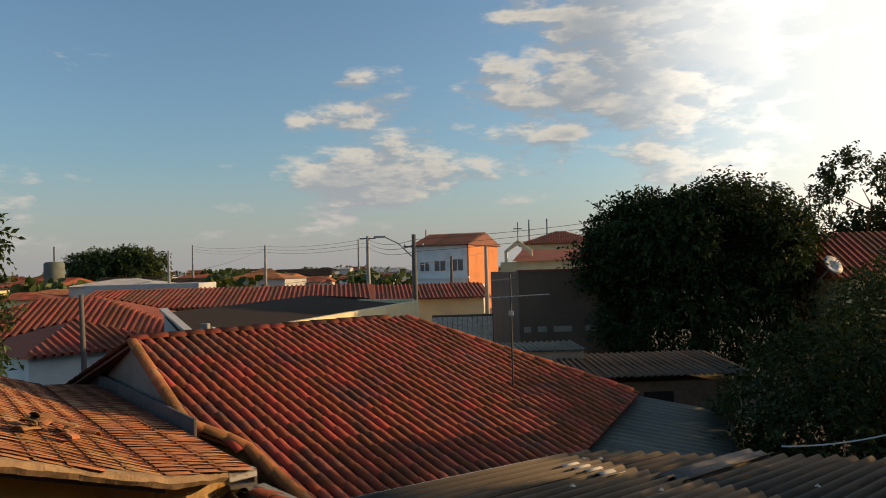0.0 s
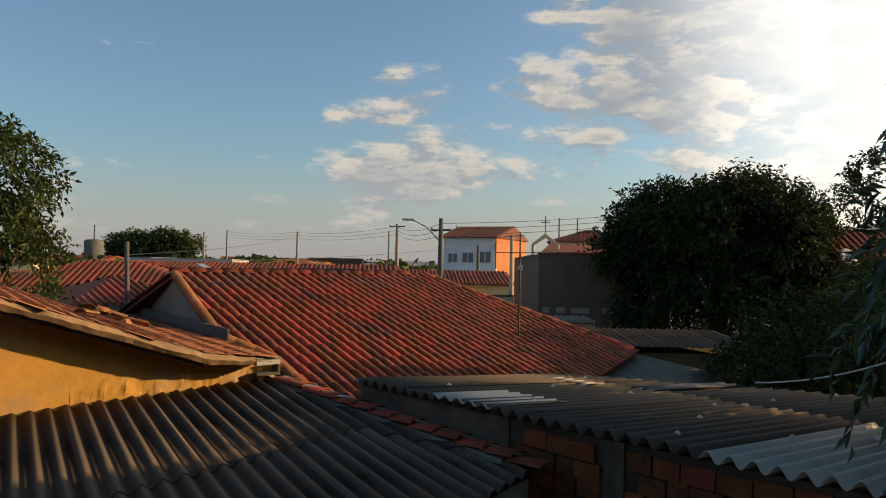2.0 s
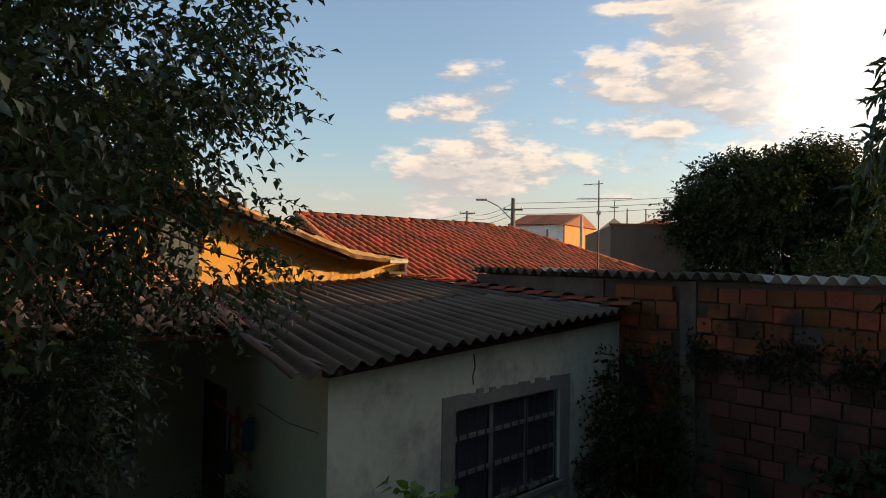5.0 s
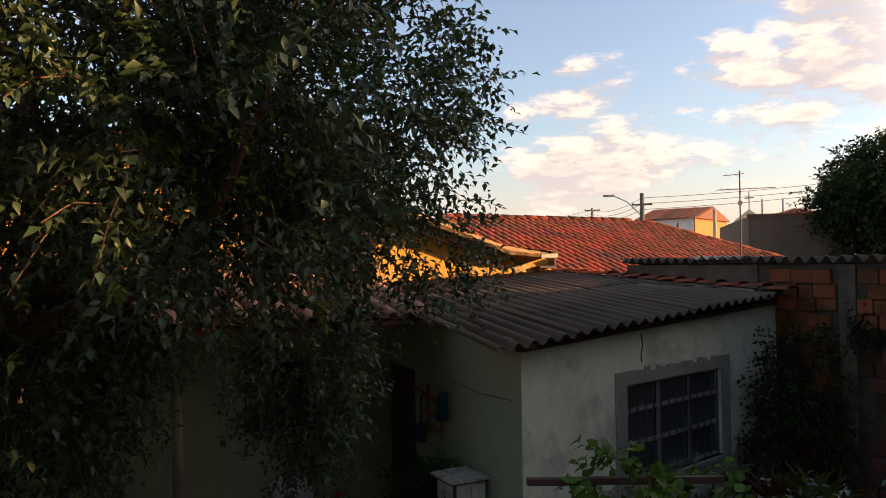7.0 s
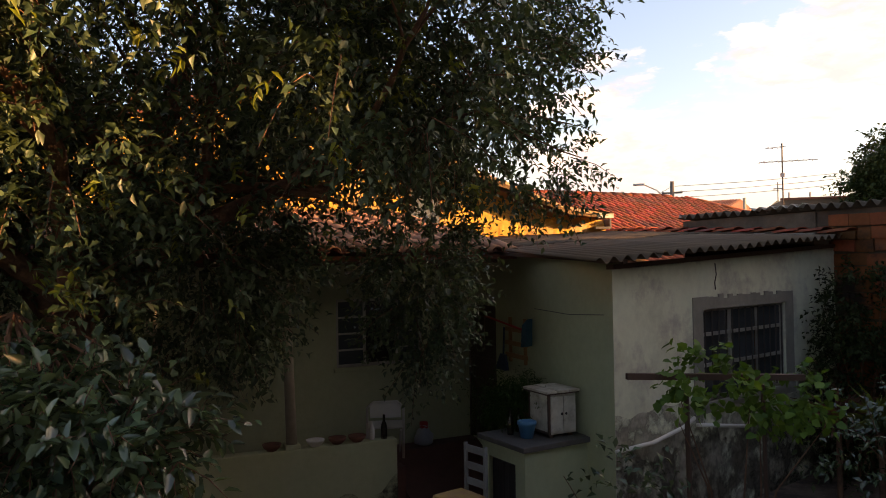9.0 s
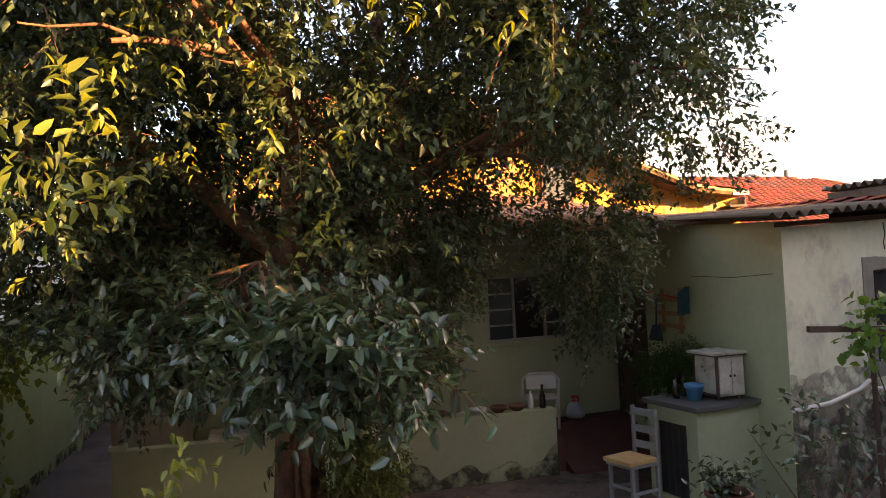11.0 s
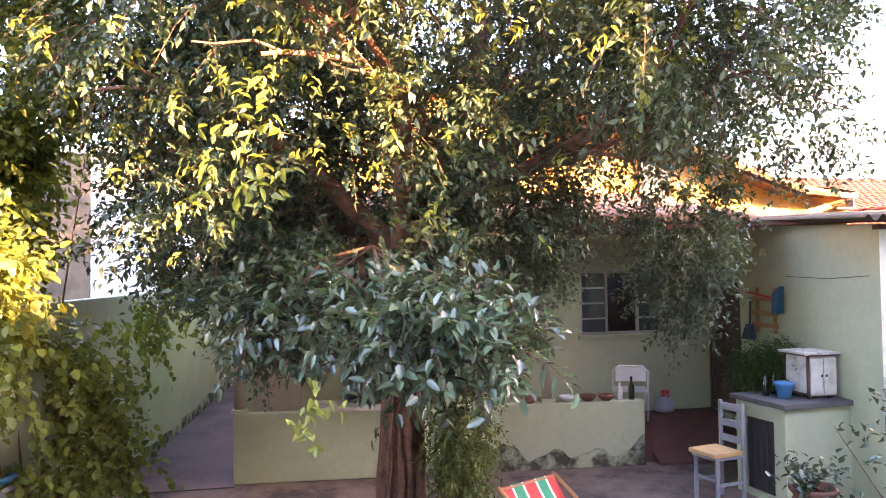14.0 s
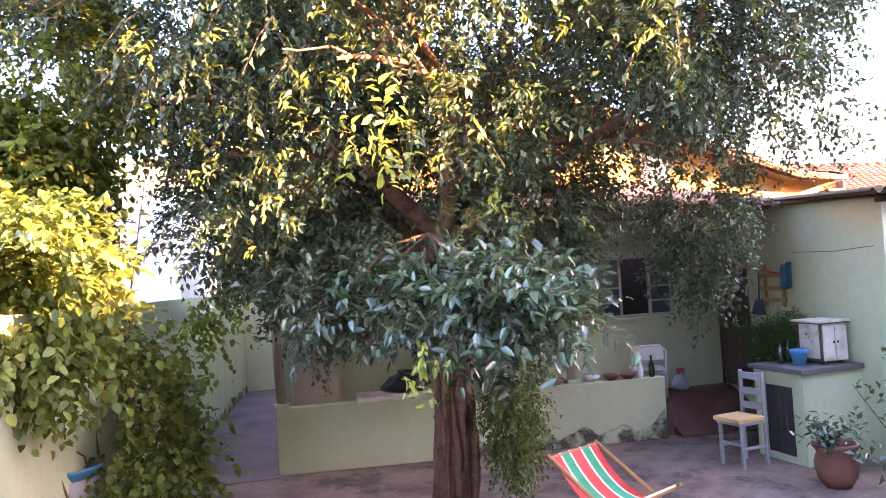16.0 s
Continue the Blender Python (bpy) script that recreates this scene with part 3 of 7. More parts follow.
def annex():
    roof = lambda y: ROOF_Z(*lot(0.0, y).xy)
    roof_b = lambda y: ROOF_Z(*lot(BRICK_X - 0.2, y).xy)
    # window wall
    W0, W1, Z0, Z1 = 1.46, 3.22, 1.20, 2.16
    w = wall_with_holes(AB_LEN, 2.6, 0.15, [(W0, W1, Z0, Z1)], top=lambda x: 2.60 + 0.045 * x)
    w.v = [(0.065, y, z) if x < 1e-6 and y > 0.1 else (x, y, z) for x, y, z in w.v]
    at = lot_pose(RACK_X, ANNEX_Y, 0, AB_TURN)
    structure("wall_window_side", w, "pale_wall", "pale green plaster wall with stains and a barred window", "wall", at)
    # damp foot of the wall
    foot = Soup()
    n = 220
    top = [0.84 + 0.25 * noise.noise((i * 0.06, 3.0, 0)) + 0.14 * noise.noise((i * 0.23, 1, 0)) for i in range(n + 1)]
    for i in range(n):
        x0, x1 = AB_LEN * i / n, AB_LEN * (i + 1) / n
        foot.add([(x0, -0.004, 0), (x1, -0.004, 0), (x1, -0.004, top[i + 1]), (x0, -0.004, top[i])], [(0, 1, 2, 3)])
    worn = Soup()
    for i in range(n):
        x0, x1 = AB_LEN * i / n, AB_LEN * (i + 1) / n
        h = [1.26 + 0.28 * noise.noise((q * 1.1, 8.0, 0)) + 0.16 * noise.noise((q * 4, 1, 5)) for q in (x0, x1)]
        worn.add([(x0, -0.002, 0), (x1, -0.002, 0), (x1, -0.002, h[1]), (x0, -0.002, h[0])], [(0, 1, 2, 3)])
    structure("worn_plaster", worn, "worn_plaster", "worn blotched plaster on the wall's lower half", "wall stain", at)
    structure("damp_plaster", foot, "mould", "black mouldy damp plaster along the wall's foot", "wall stain", at)
    # rough cement round the window
    rim = Soup()
    for i in range(22):
        step = (W1 - W0 + 0.36) / 22
        x0 = W0 - 0.18 + i * step
        h = 0.13 + 0.05 * noise.noise((i * 0.9, 7, 0))
        rim.box(x0, x0 + step, -0.012, 0.0, Z1, Z1 + h)
    rim.box(W0 - 0.18, W0, -0.012, 0.0, Z0 - 0.05, Z1).box(W1, W1 + 0.18, -0.012, 0.0, Z0 - 0.05, Z1).box(W0 - 0.18, W1 + 0.18, -0.02, 0.0, Z0 - 0.12, Z0)
    structure("window_rim", rim, "cement", "rough grey cement patch round the window", "window surround", at)
    win = thing("window_1", at @ pose(W0, 0.06, Z0), "barred steel window with white painted frame and dark panes", "window", kind="structure")
    W, Hh = W1 - W0, Z1 - Z0
    fr = Soup()
    for z in (0.0, Hh * 0.36, Hh * 0.70, Hh - 0.03):
        fr.box(0, W, -0.03, 0.0, z, z + 0.035)
    fr.box(0, 0.035, -0.03, 0, 0, Hh).box(W - 0.035, W, -0.03, 0, 0, Hh).box(W * 0.33, W * 0.33 + 0.03, -0.03, 0, 0, Hh).box(W * 0.66, W * 0.66 + 0.03, -0.03, 0, 0, Hh)
    part("window_frame", fr, "steel", win)
    for i in range(13):
        x = 0.07 + i * (W - 0.14) / 12
        part("bar", Soup().tube([(x, -0.045, 0.02), (x, -0.045, Hh - 0.02)], 0.008, 6), "iron", win)
    for i in range(3):
        part("pane", Soup().box(0.04 + i * W / 3, W / 3 - 0.02 + i * W / 3, 0.005, 0.011, 0.03, Hh - 0.03), "glass", win)
    part("window_sill", Soup().box(-0.05, W + 0.05, -0.1, 0.02, -0.06, 0.0, soft=0.008), "cement", win)
    # a near-black sheet stands for the unlit room
    structure("room_dark", Soup().box(0.95, AB_LEN - 0.2, 1.2, 1.22, 0.0, 2.5), "unlit_black", "near-black sheet standing for the unlit room behind the window", "wall", at)
    # side wall with the door
    side = wall_with_holes(RACK_LEN, 2.7, 0.15, [(0.06, 0.78, PORCH_Z, 2.12)], top=lambda x: roof(HOUSE_Y - x) - 0.05)
    # its local x runs from the house to the corner, where it is mitred to the window wall
    side.v = [(x - 0.06, y, z) if x > RACK_LEN - 1e-6 and y > 0.1 else (x, y, z) for x, y, z in side.v]
    at2 = RACK @ pose(RACK_LEN, 0, 0, 0, 0, 180)
    structure("wall_rack_side", side, "green_wall", "light green plaster wall of the annex", "wall", at2)
    door = thing("door_1", at2 @ pose(0.06, 0.05, PORCH_Z) @ Matrix.Diagonal((1, 1, 0.83, 1)), "dark brown wooden door standing ajar", "door", kind="structure")
    part("door_leaf", Soup().box(0, 0.71, 0.0, 0.035, 0, 2.05, soft=0.004), "dark_wood", door)
    for i in range(2):
        for j in range(3):
            part("door_panel", Soup().box(0.07 + i * 0.31, 0.33 + i * 0.31, -0.012, 0.0, 0.12 + j * 0.64, 0.64 + j * 0.64, soft=0.006), "dark_wood", door)
    part("door_handle", Soup().tube([(0.63, -0.05, 1.0), (0.54, -0.05, 1.0)], 0.01, 8).tube([(0.63, 0, 1.0), (0.63, -0.05, 1.0)], 0.008, 8), "steel", door)
    part("door_frame", Soup().box(-0.05, 0, -0.06, 0.06, 0, 2.10).box(0.71, 0.76, -0.06, 0.06, 0, 2.10).box(-0.05, 0.76, -0.06, 0.06, 2.05, 2.10), "dark_wood", door)
    # roof sheets, from the gable wall down to the eave
    ro = tagged(new("annex_roof"), "dark weathered corrugated fibre-cement roof on the annex", "roof", kind="structure")
    # ribs run slantwise to the side wall; their ends are cut to the eave, to the gable wall and to the brick wall
    wsh, turn = 0.885, 33.0
    corner = at @ Vector((-0.30, -0.26, 0))
    down = Vector((math.sin(radians(turn)), -math.cos(radians(turn))))
    across = Vector((math.cos(radians(turn)), math.sin(radians(turn))))
    here = HB.inverted() @ corner
    eave = lambda x: -math.tan(radians(25)) * x
    high = lambda x: max(-(GABLE_Y - 0.0 - here.y) / 0.978 - 0.2126 * x, (here.x + 0.978 * x - BRICK_X + 0.12) / 0.208)
    p = Vector((corner.x, corner.y))
    za, zd = (ROOF_Z(*(p + across)) - ROOF_Z(*p)), (ROOF_Z(*(p + down)) - ROOF_Z(*p))
    fa, fd = Vector((across.x, across.y, za)).normalized(), Vector((down.x, down.y, zd)).normalized()
    flat = Matrix((fa, fd, -fa.cross(fd) if fa.cross(fd).z < 0 else fa.cross(fd))).transposed().to_4x4()
    flat.translation = (p.x, p.y, ROOF_Z(*p) + 0.03)
    for i in range(6):
        x0 = -0.22 + i * wsh
        x1 = x0 + wsh + 0.06
        for k in range(2):
            f0, f1 = (0.0, 0.54)[k], (0.55, 1.0)[k]
            head = lambda x: high(x) + (eave(x) - high(x)) * f0
            tail = lambda x: high(x) + (eave(x) - high(x)) * f1
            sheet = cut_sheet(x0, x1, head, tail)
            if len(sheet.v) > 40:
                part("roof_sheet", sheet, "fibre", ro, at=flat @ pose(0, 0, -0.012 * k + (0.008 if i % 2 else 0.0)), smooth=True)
    # timber under the eave
    structure("eave_beam", Soup().add([(x, y, 2.605 + 0.045 * x + z) for x in (-0.02, AB_LEN) for y in (-0.03, 0.05) for z in (0, 0.045)], [(0, 1, 3, 2), (4, 6, 7, 5), (0, 4, 5, 1), (2, 3, 7, 6), (1, 5, 7, 3), (0, 2, 6, 4)]), "dark_wood", "dark timber under the roof's edge", "beam", at)
    structure("rack_side_fascia", Soup().add(
        [(RACK_X - 0.02 + a, y, roof(y) - b) for y in (2.5, 6.0) for a in (-0.05, 0.0) for b in (0.04, 0.0)], [(0, 1, 5, 4), (2, 6, 7, 3), (0, 4, 6, 2), (1, 3, 7, 5), (0, 2, 3, 1), (4, 5, 7, 6)]),
        "dark_wood", "dark board under the roof's side edge", "beam", HB)
    # mortared capping tiles along the brick wall
    cap = tagged(new("wall_capping"), "row of mortared red capping tiles between roof and brick wall", "capping", kind="structure")
    tile = barrel(0.24, 0.42, 0.045)
    me = tile.mesh("capping_tile", "tile", True)
    for k in range(13):
        y = 7.9 - k * 0.35
        piece("capping_tile", me, cap, HB @ pose(BRICK_X - 0.24, y, roof_b(y) + 0.045 + 0.008 * (k % 2), 0, 0, 180) @ pose(0, 0, 0, 3))
    structure("capping_mortar", Soup().add([(BRICK_X - 0.34 + a, y, roof_b(y) + b) for y in (3.75, 8.1) for a in (0.0, 0.34) for b in (-0.1, 0.045)],
              [(0, 1, 5, 4), (2, 6, 7, 3), (0, 4, 6, 2), (1, 3, 7, 5), (0, 2, 3, 1), (4, 5, 7, 6)]), "cement", "grey mortar bed under the capping tiles", "capping", HB)


annex()

# ---- own house ----


def tile_field(name, frame_, width, length, label, mat="tile", mat_under="tile_dark", pitch=0.215, course=0.36, own=0, own_where=None, skip=None, seed=1, rise=0.07, kind_label="roof_tile", tilt=4.2, deck=None, trim=()):
    """Rows of half-round tiles on a slope frame; the first `own` that own_where picks are parts, the rest one mesh."""
    rng = random.Random(seed)
    ro = tagged(new(name), label, "roof", kind="structure")
    base = barrel(pitch * 0.78, course + 0.06, rise)
    me = base.mesh(kind_label, mat, True)
    rest, under = [], []
    cols, rows = int(width / pitch), int(length / course)
    made = 0
    for i in range(cols):
        for j in range(rows):
            x, y = (i + 0.5) * pitch, j * course
            if skip and skip(x, y):
                continue
            m = frame_ @ pose(x + rng.gauss(0, 0.004), y, 0.028 + 0.012, rng.gauss(-tilt, 0.6), rng.gauss(0, 1.4), rng.gauss(0, 1.0))
            if own_where and made < own and own_where(x, y):
                piece(kind_label, me, ro, m)
                made += 1
            else:
                rest.append(m)
            if i < cols:
                under.append(frame_ @ pose(x + pitch / 2, y, 0.035, -2.0, 180, 0))
    if rest:
        ob = piece("far_tiles", joined("far_tiles", base, rest, M[mat + "_far"] if mat == "tile" else M[mat], True), ro)
        tagged(ob, kind="stuff")
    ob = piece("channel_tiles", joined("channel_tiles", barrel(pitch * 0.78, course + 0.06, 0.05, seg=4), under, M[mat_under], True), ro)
    tagged(ob, kind="stuff")
    # tiles sawn off along slanting edges: each edge keeps a x + b y < c
    for ob in [o for o in ro.children if o.name.startswith(("far_tiles", "channel_tiles"))] if trim else []:
        bm = bmesh.new()
        bm.from_mesh(ob.data)
        for a, b, c in trim:
            k = c / (a * a + b * b)
            bmesh.ops.bisect_plane(bm, geom=bm.verts[:] + bm.edges[:] + bm.faces[:], plane_co=frame_ @ Vector((a * k, b * k, 0)), plane_no=frame_.to_3x3() @ Vector((a, b, 0)), clear_outer=True)
        bm.to_mesh(ob.data)
        bm.free()
    deck = deck or [(0, 0), (width, 0), (width, rows * course), (0, rows * course)]
    n = len(deck)
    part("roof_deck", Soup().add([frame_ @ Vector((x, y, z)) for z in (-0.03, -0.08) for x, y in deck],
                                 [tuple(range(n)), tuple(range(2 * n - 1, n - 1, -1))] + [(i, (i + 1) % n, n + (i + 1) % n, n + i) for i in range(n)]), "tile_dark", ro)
    return ro


def house():
    # front wall with the window
    Lh, more = 5.8, 0.46
    holes = [(Lh - 1.56, Lh - 0.40, 1.42, 2.26)]
    structure("wall_house_front", wall_with_holes(Lh + more, 2.76, 0.15, holes), "green_wall", "light green plaster front wall of the house", "wall", lot_pose(RACK_X - Lh, HOUSE_Y))
    win = thing("window_2", lot_pose(RACK_X - 1.56, HOUSE_Y + 0.05, 1.42), "half-open steel window with dark panes", "window", kind="structure")
    fr = Soup()
    for x in (0.0, 0.36, 0.80, 1.125):
        fr.box(x, x + 0.035, -0.02, 0.02, 0, 0.84)
    for z in (0.0, 0.805):
        fr.box(0, 1.16, -0.02, 0.02, z, z + 0.035)
    for k in range(1, 4):
        fr.box(0.035, 0.36, -0.015, 0.015, k * 0.20, k * 0.20 + 0.022).box(0.835, 1.125, -0.015, 0.015, k * 0.20, k * 0.20 + 0.022)
    part("window_frame", fr, "steel", win)
    for k in range(4):
        part("pane", Soup().box(0.035, 0.36, -0.003, 0.003, k * 0.20 + 0.02, k * 0.20 + 0.20), "glass", win)
        part("pane", Soup().box(0.835, 1.125, -0.003, 0.003, k * 0.20 + 0.02, k * 0.20 + 0.20), "glass", win)
    part("window_sill", Soup().box(-0.04, 1.20, -0.09, 0.02, -0.05, 0.0, soft=0.006), "green_wall", win)
    structure("wall_house_side", wall_with_holes(6.0, 3.2, 0.15, [(1.0, 1.8, 0, 2.05)]), "green_wall", "light green side wall along the passage", "wall", lot_pose(RACK_X - Lh, HOUSE_Y + 6.0, 0, -90))
    # the inner shade of the house painted as a near-black wall
    structure("room_back", Soup().box(RACK_X - Lh + 0.2, 4.4, 8.1, 8.2, 0, 2.9), "unlit_black", "near-black back wall, the house's inner shade put into its colour", "wall", HB)
    # porch wall
    structure("porch_wall", Soup().box(-4.66, 0.0, 0.0, 0.15, 0, 0.75, soft=0.012), "green_wall", "low green plaster porch wall", "low wall", PORCH)
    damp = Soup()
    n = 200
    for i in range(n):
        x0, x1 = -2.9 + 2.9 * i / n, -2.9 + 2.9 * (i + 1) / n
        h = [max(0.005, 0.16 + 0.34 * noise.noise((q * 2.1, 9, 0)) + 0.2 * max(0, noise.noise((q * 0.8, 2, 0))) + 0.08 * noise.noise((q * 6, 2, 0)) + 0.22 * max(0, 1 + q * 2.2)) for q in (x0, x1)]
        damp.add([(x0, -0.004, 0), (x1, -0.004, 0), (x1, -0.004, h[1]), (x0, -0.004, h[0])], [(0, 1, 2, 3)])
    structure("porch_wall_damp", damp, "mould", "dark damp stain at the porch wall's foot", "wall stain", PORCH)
    structure("porch_ledge", Soup().box(-3.75, -2.72, -0.05, 0.45, 0.75, 0.80, soft=0.012), "white_paint", "pale stone ledge on the porch wall", "ledge", PORCH)
    # posts
    for x, lean in ((-1.15, -0.06), (-2.45, -0.10), (-4.60, -0.07)):
        p = thing("porch_post", PORCH @ pose(x, 0.07, 0.75), "cream painted wooden porch post on the low wall", "post", "porch posts")
        part("shaft", Soup().tube([(0, 0, 0), (lean * 0.5, 0, 1.0), (lean, 0, 1.98)], [0.06, 0.055, 0.05], 10), "pole_pale", p, smooth=True)
        part("foot", Soup().box(-0.08, 0.08, -0.07, 0.08, 0, 0.05, soft=0.008), "green_wall", p)
    structure("porch_beam", Soup().box(-6.4, RACK_X + 0.1, PORCH_Y - 0.0, PORCH_Y + 0.1, 2.68, 2.78), "dark_wood", "brown timber beam under the porch roof", "beam", HB)
    # porch roof of old tiles up to the gable wall
    run = GABLE_Y - 4.70
    tile_field("porch_roof", slope(lot(-6.3, GABLE_Y, 3.44), 45, 0.18), 6.5, run * 1.016 + 0.36, "weathered tan clay tile roof over the porch", "tile_tan", seed=5)
    # yellow gable wall
    rake = lambda x: 3.54 + 0.325 * (3.1 - x) if x < 3.1 else 3.54 + 0.10 * (3.1 - x)
    ridge_x = -2.2
    s = Soup()
    xs = [-6.6, ridge_x, 3.1, 4.30]
    tops = [rake(ridge_x) - 0.325 * 4.4, rake(ridge_x), rake(3.1), rake(4.30)]
    for (a, b), (ta, tb) in zip(zip(xs, xs[1:]), zip(tops, tops[1:])):
        s.add([(a, GABLE_Y, 2.6), (b, GABLE_Y, 2.6), (b, GABLE_Y, tb), (a, GABLE_Y, ta), (a, GABLE_Y + 0.15, 2.6), (b, GABLE_Y + 0.15, 2.6), (b, GABLE_Y + 0.15, tb), (a, GABLE_Y + 0.15, ta)],
              [(0, 1, 2, 3), (5, 4, 7, 6), (3, 2, 6, 7), (0, 3, 7, 4), (2, 1, 5, 6)])
    structure("wall_gable", s, "yellow_wall", "crumbling yellow plaster gable wall", "wall", HB)
    sh = thing("window_3", lot_pose(0.36, GABLE_Y, 3.17) @ Matrix.Diagonal((0.80, 1, 0.86, 1)), "closed blue-grey wooden shutter in a broken brick jamb on the gable", "window", kind="structure")
    for k in range(4):
        part("shutter_board", Soup().box(k * 0.155, k * 0.155 + 0.15, -0.05, -0.012, 0.0, 1.02 - 0.01 * k, soft=0.006), "shutter", sh)
    for z in (0.12, 0.80):
        part("shutter_batten", Soup().box(0.02, 0.60, -0.07, -0.05, z, z + 0.07, soft=0.005), "shutter", sh)
    part("shutter_frame", Soup().box(-0.05, 0.0, -0.06, 0.0, -0.05, 1.05).box(0.62, 0.66, -0.03, 0.0, -0.05, 1.05).box(-0.05, 0.66, -0.06, 0.0, 1.03, 1.08), "dark_wood", sh)
    for z in (0.05, 0.42, 0.62):
        part("jamb_brick", Soup().box(0.66, 0.72 + 0.03 * (z > 0.3), -0.03, 0.0, z, z + 0.16, soft=0.012), "brick", sh)
    # broken lower edge of plaster near the corner
    crumb = Soup()
    n, m = 64, 7
    vs = []
    for i in range(n + 1):
        x = 1.7 + 2.55 * i / n
        h = 3.42 + 0.09 * noise.noise((x * 1.6, 4, 0)) + 0.05 * noise.noise((x * 6, 1, 0)) + 0.10 * min(1, i / 14) - 0.12
        for j in range(m + 1):
            f = j / m
            out = 0.045 * min(1.0, i / 10) * (1 - f ** 5) * (1 + 0.7 * noise.noise((x * 5, f * 2, 3)) + 0.35 * noise.noise((x * 14, f * 6, 8)))
            vs.append((x, GABLE_Y - max(out, 0.004) + (0.01 if j == m else 0), 3.0 + (h - 3.0) * f))
    crumb.add(vs, [(i * (m + 1) + j, (i + 1) * (m + 1) + j, (i + 1) * (m + 1) + j + 1, i * (m + 1) + j + 1) for i in range(n) for j in range(m)])
    structure("loose_plaster", crumb, "yellow_wall", "lumpy broken yellow plaster over the annex roof", "plaster", HB)
    # main roof: the slope that falls to the gutter, and its other side
    # the slopes run back at a slight turn against the front, so their near ends are cut along the rake
    deep, eave_x, bend = 9.4, 4.0, 9.0
    sn, cs = math.sin(radians(bend)), math.cos(radians(bend))
    at_roof = lambda x, y, z: lot(ridge_x + sn * x + cs * y, GABLE_Y - 0.38 + cs * x - sn * y, z + 0.07)
    knee = cs * (3.1 - ridge_x)
    top_z, knee_z = rake(ridge_x), rake(3.1)
    fr1 = slope(at_roof(0, 0, top_z), 135 - bend, (top_z - knee_z) / knee)
    skirt = slope(at_roof(0, knee, knee_z), 135 - bend, 0.10)
    long = knee * 1.052
    cut = sn * (3.1 - ridge_x)
    tile_field("main_roof_skirt", skirt, deep, cs * (eave_x - 3.1) + 0.1, "lower, flatter courses of the old tile roof", "tile_old", pitch=0.205, course=0.30, rise=0.006, seed=12, tilt=2.6,
               skip=lambda x, y: x < cut + 0.155 * y, deck=[(cut, 0), (deep, 0), (deep, 0.98), (cut + 0.155, 0.98)])
    tile_field("main_roof", fr1, deep, long + 0.1, "old flat tile roof, orange with pale lichen and patches", "tile_old", pitch=0.205, course=0.30, rise=0.006, own=300,
               own_where=lambda x, y: y > 3.0 and x < 4.0, seed=9, tilt=2.6, skip=lambda x, y: x < 0.15 * y, deck=[(0, 0), (deep, 0), (deep, long), (0.15 * long, long)])
    fr2 = slope(at_roof(deep, 0, top_z), -45 - bend, 0.325)
    tile_field("back_slope", fr2, deep, 4.6, "old tile roof slope on the far side of the ridge", "tile_old", pitch=0.23, course=0.33, rise=0.035, seed=10, skip=lambda x, y: deep - x < -0.15 * y)
    # verge: a rough mortar edge along the rake
    v = Soup()
    n, ring = 150, [(0.0, -0.03), (-0.035, 0.03), (0.0, 0.085), (0.09, 0.10), (0.19, 0.085), (0.21, -0.02)]
    vs = []
    for i in range(n + 1):
        x = ridge_x + (eave_x - ridge_x) * i / n
        for q, (dy, dz) in enumerate(ring):
            a = 0.020 * noise.noise((x * 2.1, q * 1.3, 0)) + 0.016 * noise.noise((x * 7.0, q * 2.1, 4))
            b = 0.018 * noise.noise((x * 2.6, q * 1.7, 9)) + 0.014 * noise.noise((x * 8.0, q * 1.1, 6))
            vs.append((x, GABLE_Y - 0.42 + dy + a, rake(x) + dz + b))
    k = len(ring)
    v.add(vs, [(i * k + q, (i + 1) * k + q, (i + 1) * k + q + 1, i * k + q + 1) for i in range(n) for q in range(k - 1)] + [tuple(range(k)), tuple(range(n * k, n * k + k))[::-1]])
    structure("verge", v, "verge_mortar", "rough tan mortar verge along the old roof's edge", "roof edge", HB)
    structure("verge_soffit", Soup().add([(x, y, rake(x) - 0.03 - d) for x in (ridge_x, 3.1) for y in (GABLE_Y - 0.36, GABLE_Y) for d in (0.0, 0.05)],
              [(0, 1, 3, 2), (4, 6, 7, 5), (0, 4, 5, 1), (2, 3, 7, 6), (1, 5, 7, 3), (0, 2, 6, 4)]), "dark_wood", "dark boards under the old roof's edge", "roof edge", HB)
    structure("corner_flashing", Soup().box(3.78, 4.12, GABLE_Y - 0.45, GABLE_Y - 0.1, 3.50, 3.53).box(3.78, 4.12, GABLE_Y - 0.45, GABLE_Y - 0.43, 3.44, 3.53), "flashing", "bent pale sheet at the roof corner", "flashing", HB)
    # gutter with its upstand along the neighbour's gable
    structure("gutter", Soup().box(-0.12, 0.20, 0.1, 9.4, 3.26, 3.30).box(0.16, 0.20, 2.3, 9.4, 3.30, 3.70, soft=0.006).box(0.16, 0.20, 0.1, 2.3, 3.30, 3.44, soft=0.006), "gutter_sheet", "grey sheet-metal gutter with an upstand between the roofs", "gutter", lot_pose(4.05, 7.87, 0, -bend))
    # loose broken tiles on the roof
    rng = random.Random(4)
    for k in range(11):
        x, y = rng.uniform(2.1, 3.0), rng.uniform(4.35, 5.05)
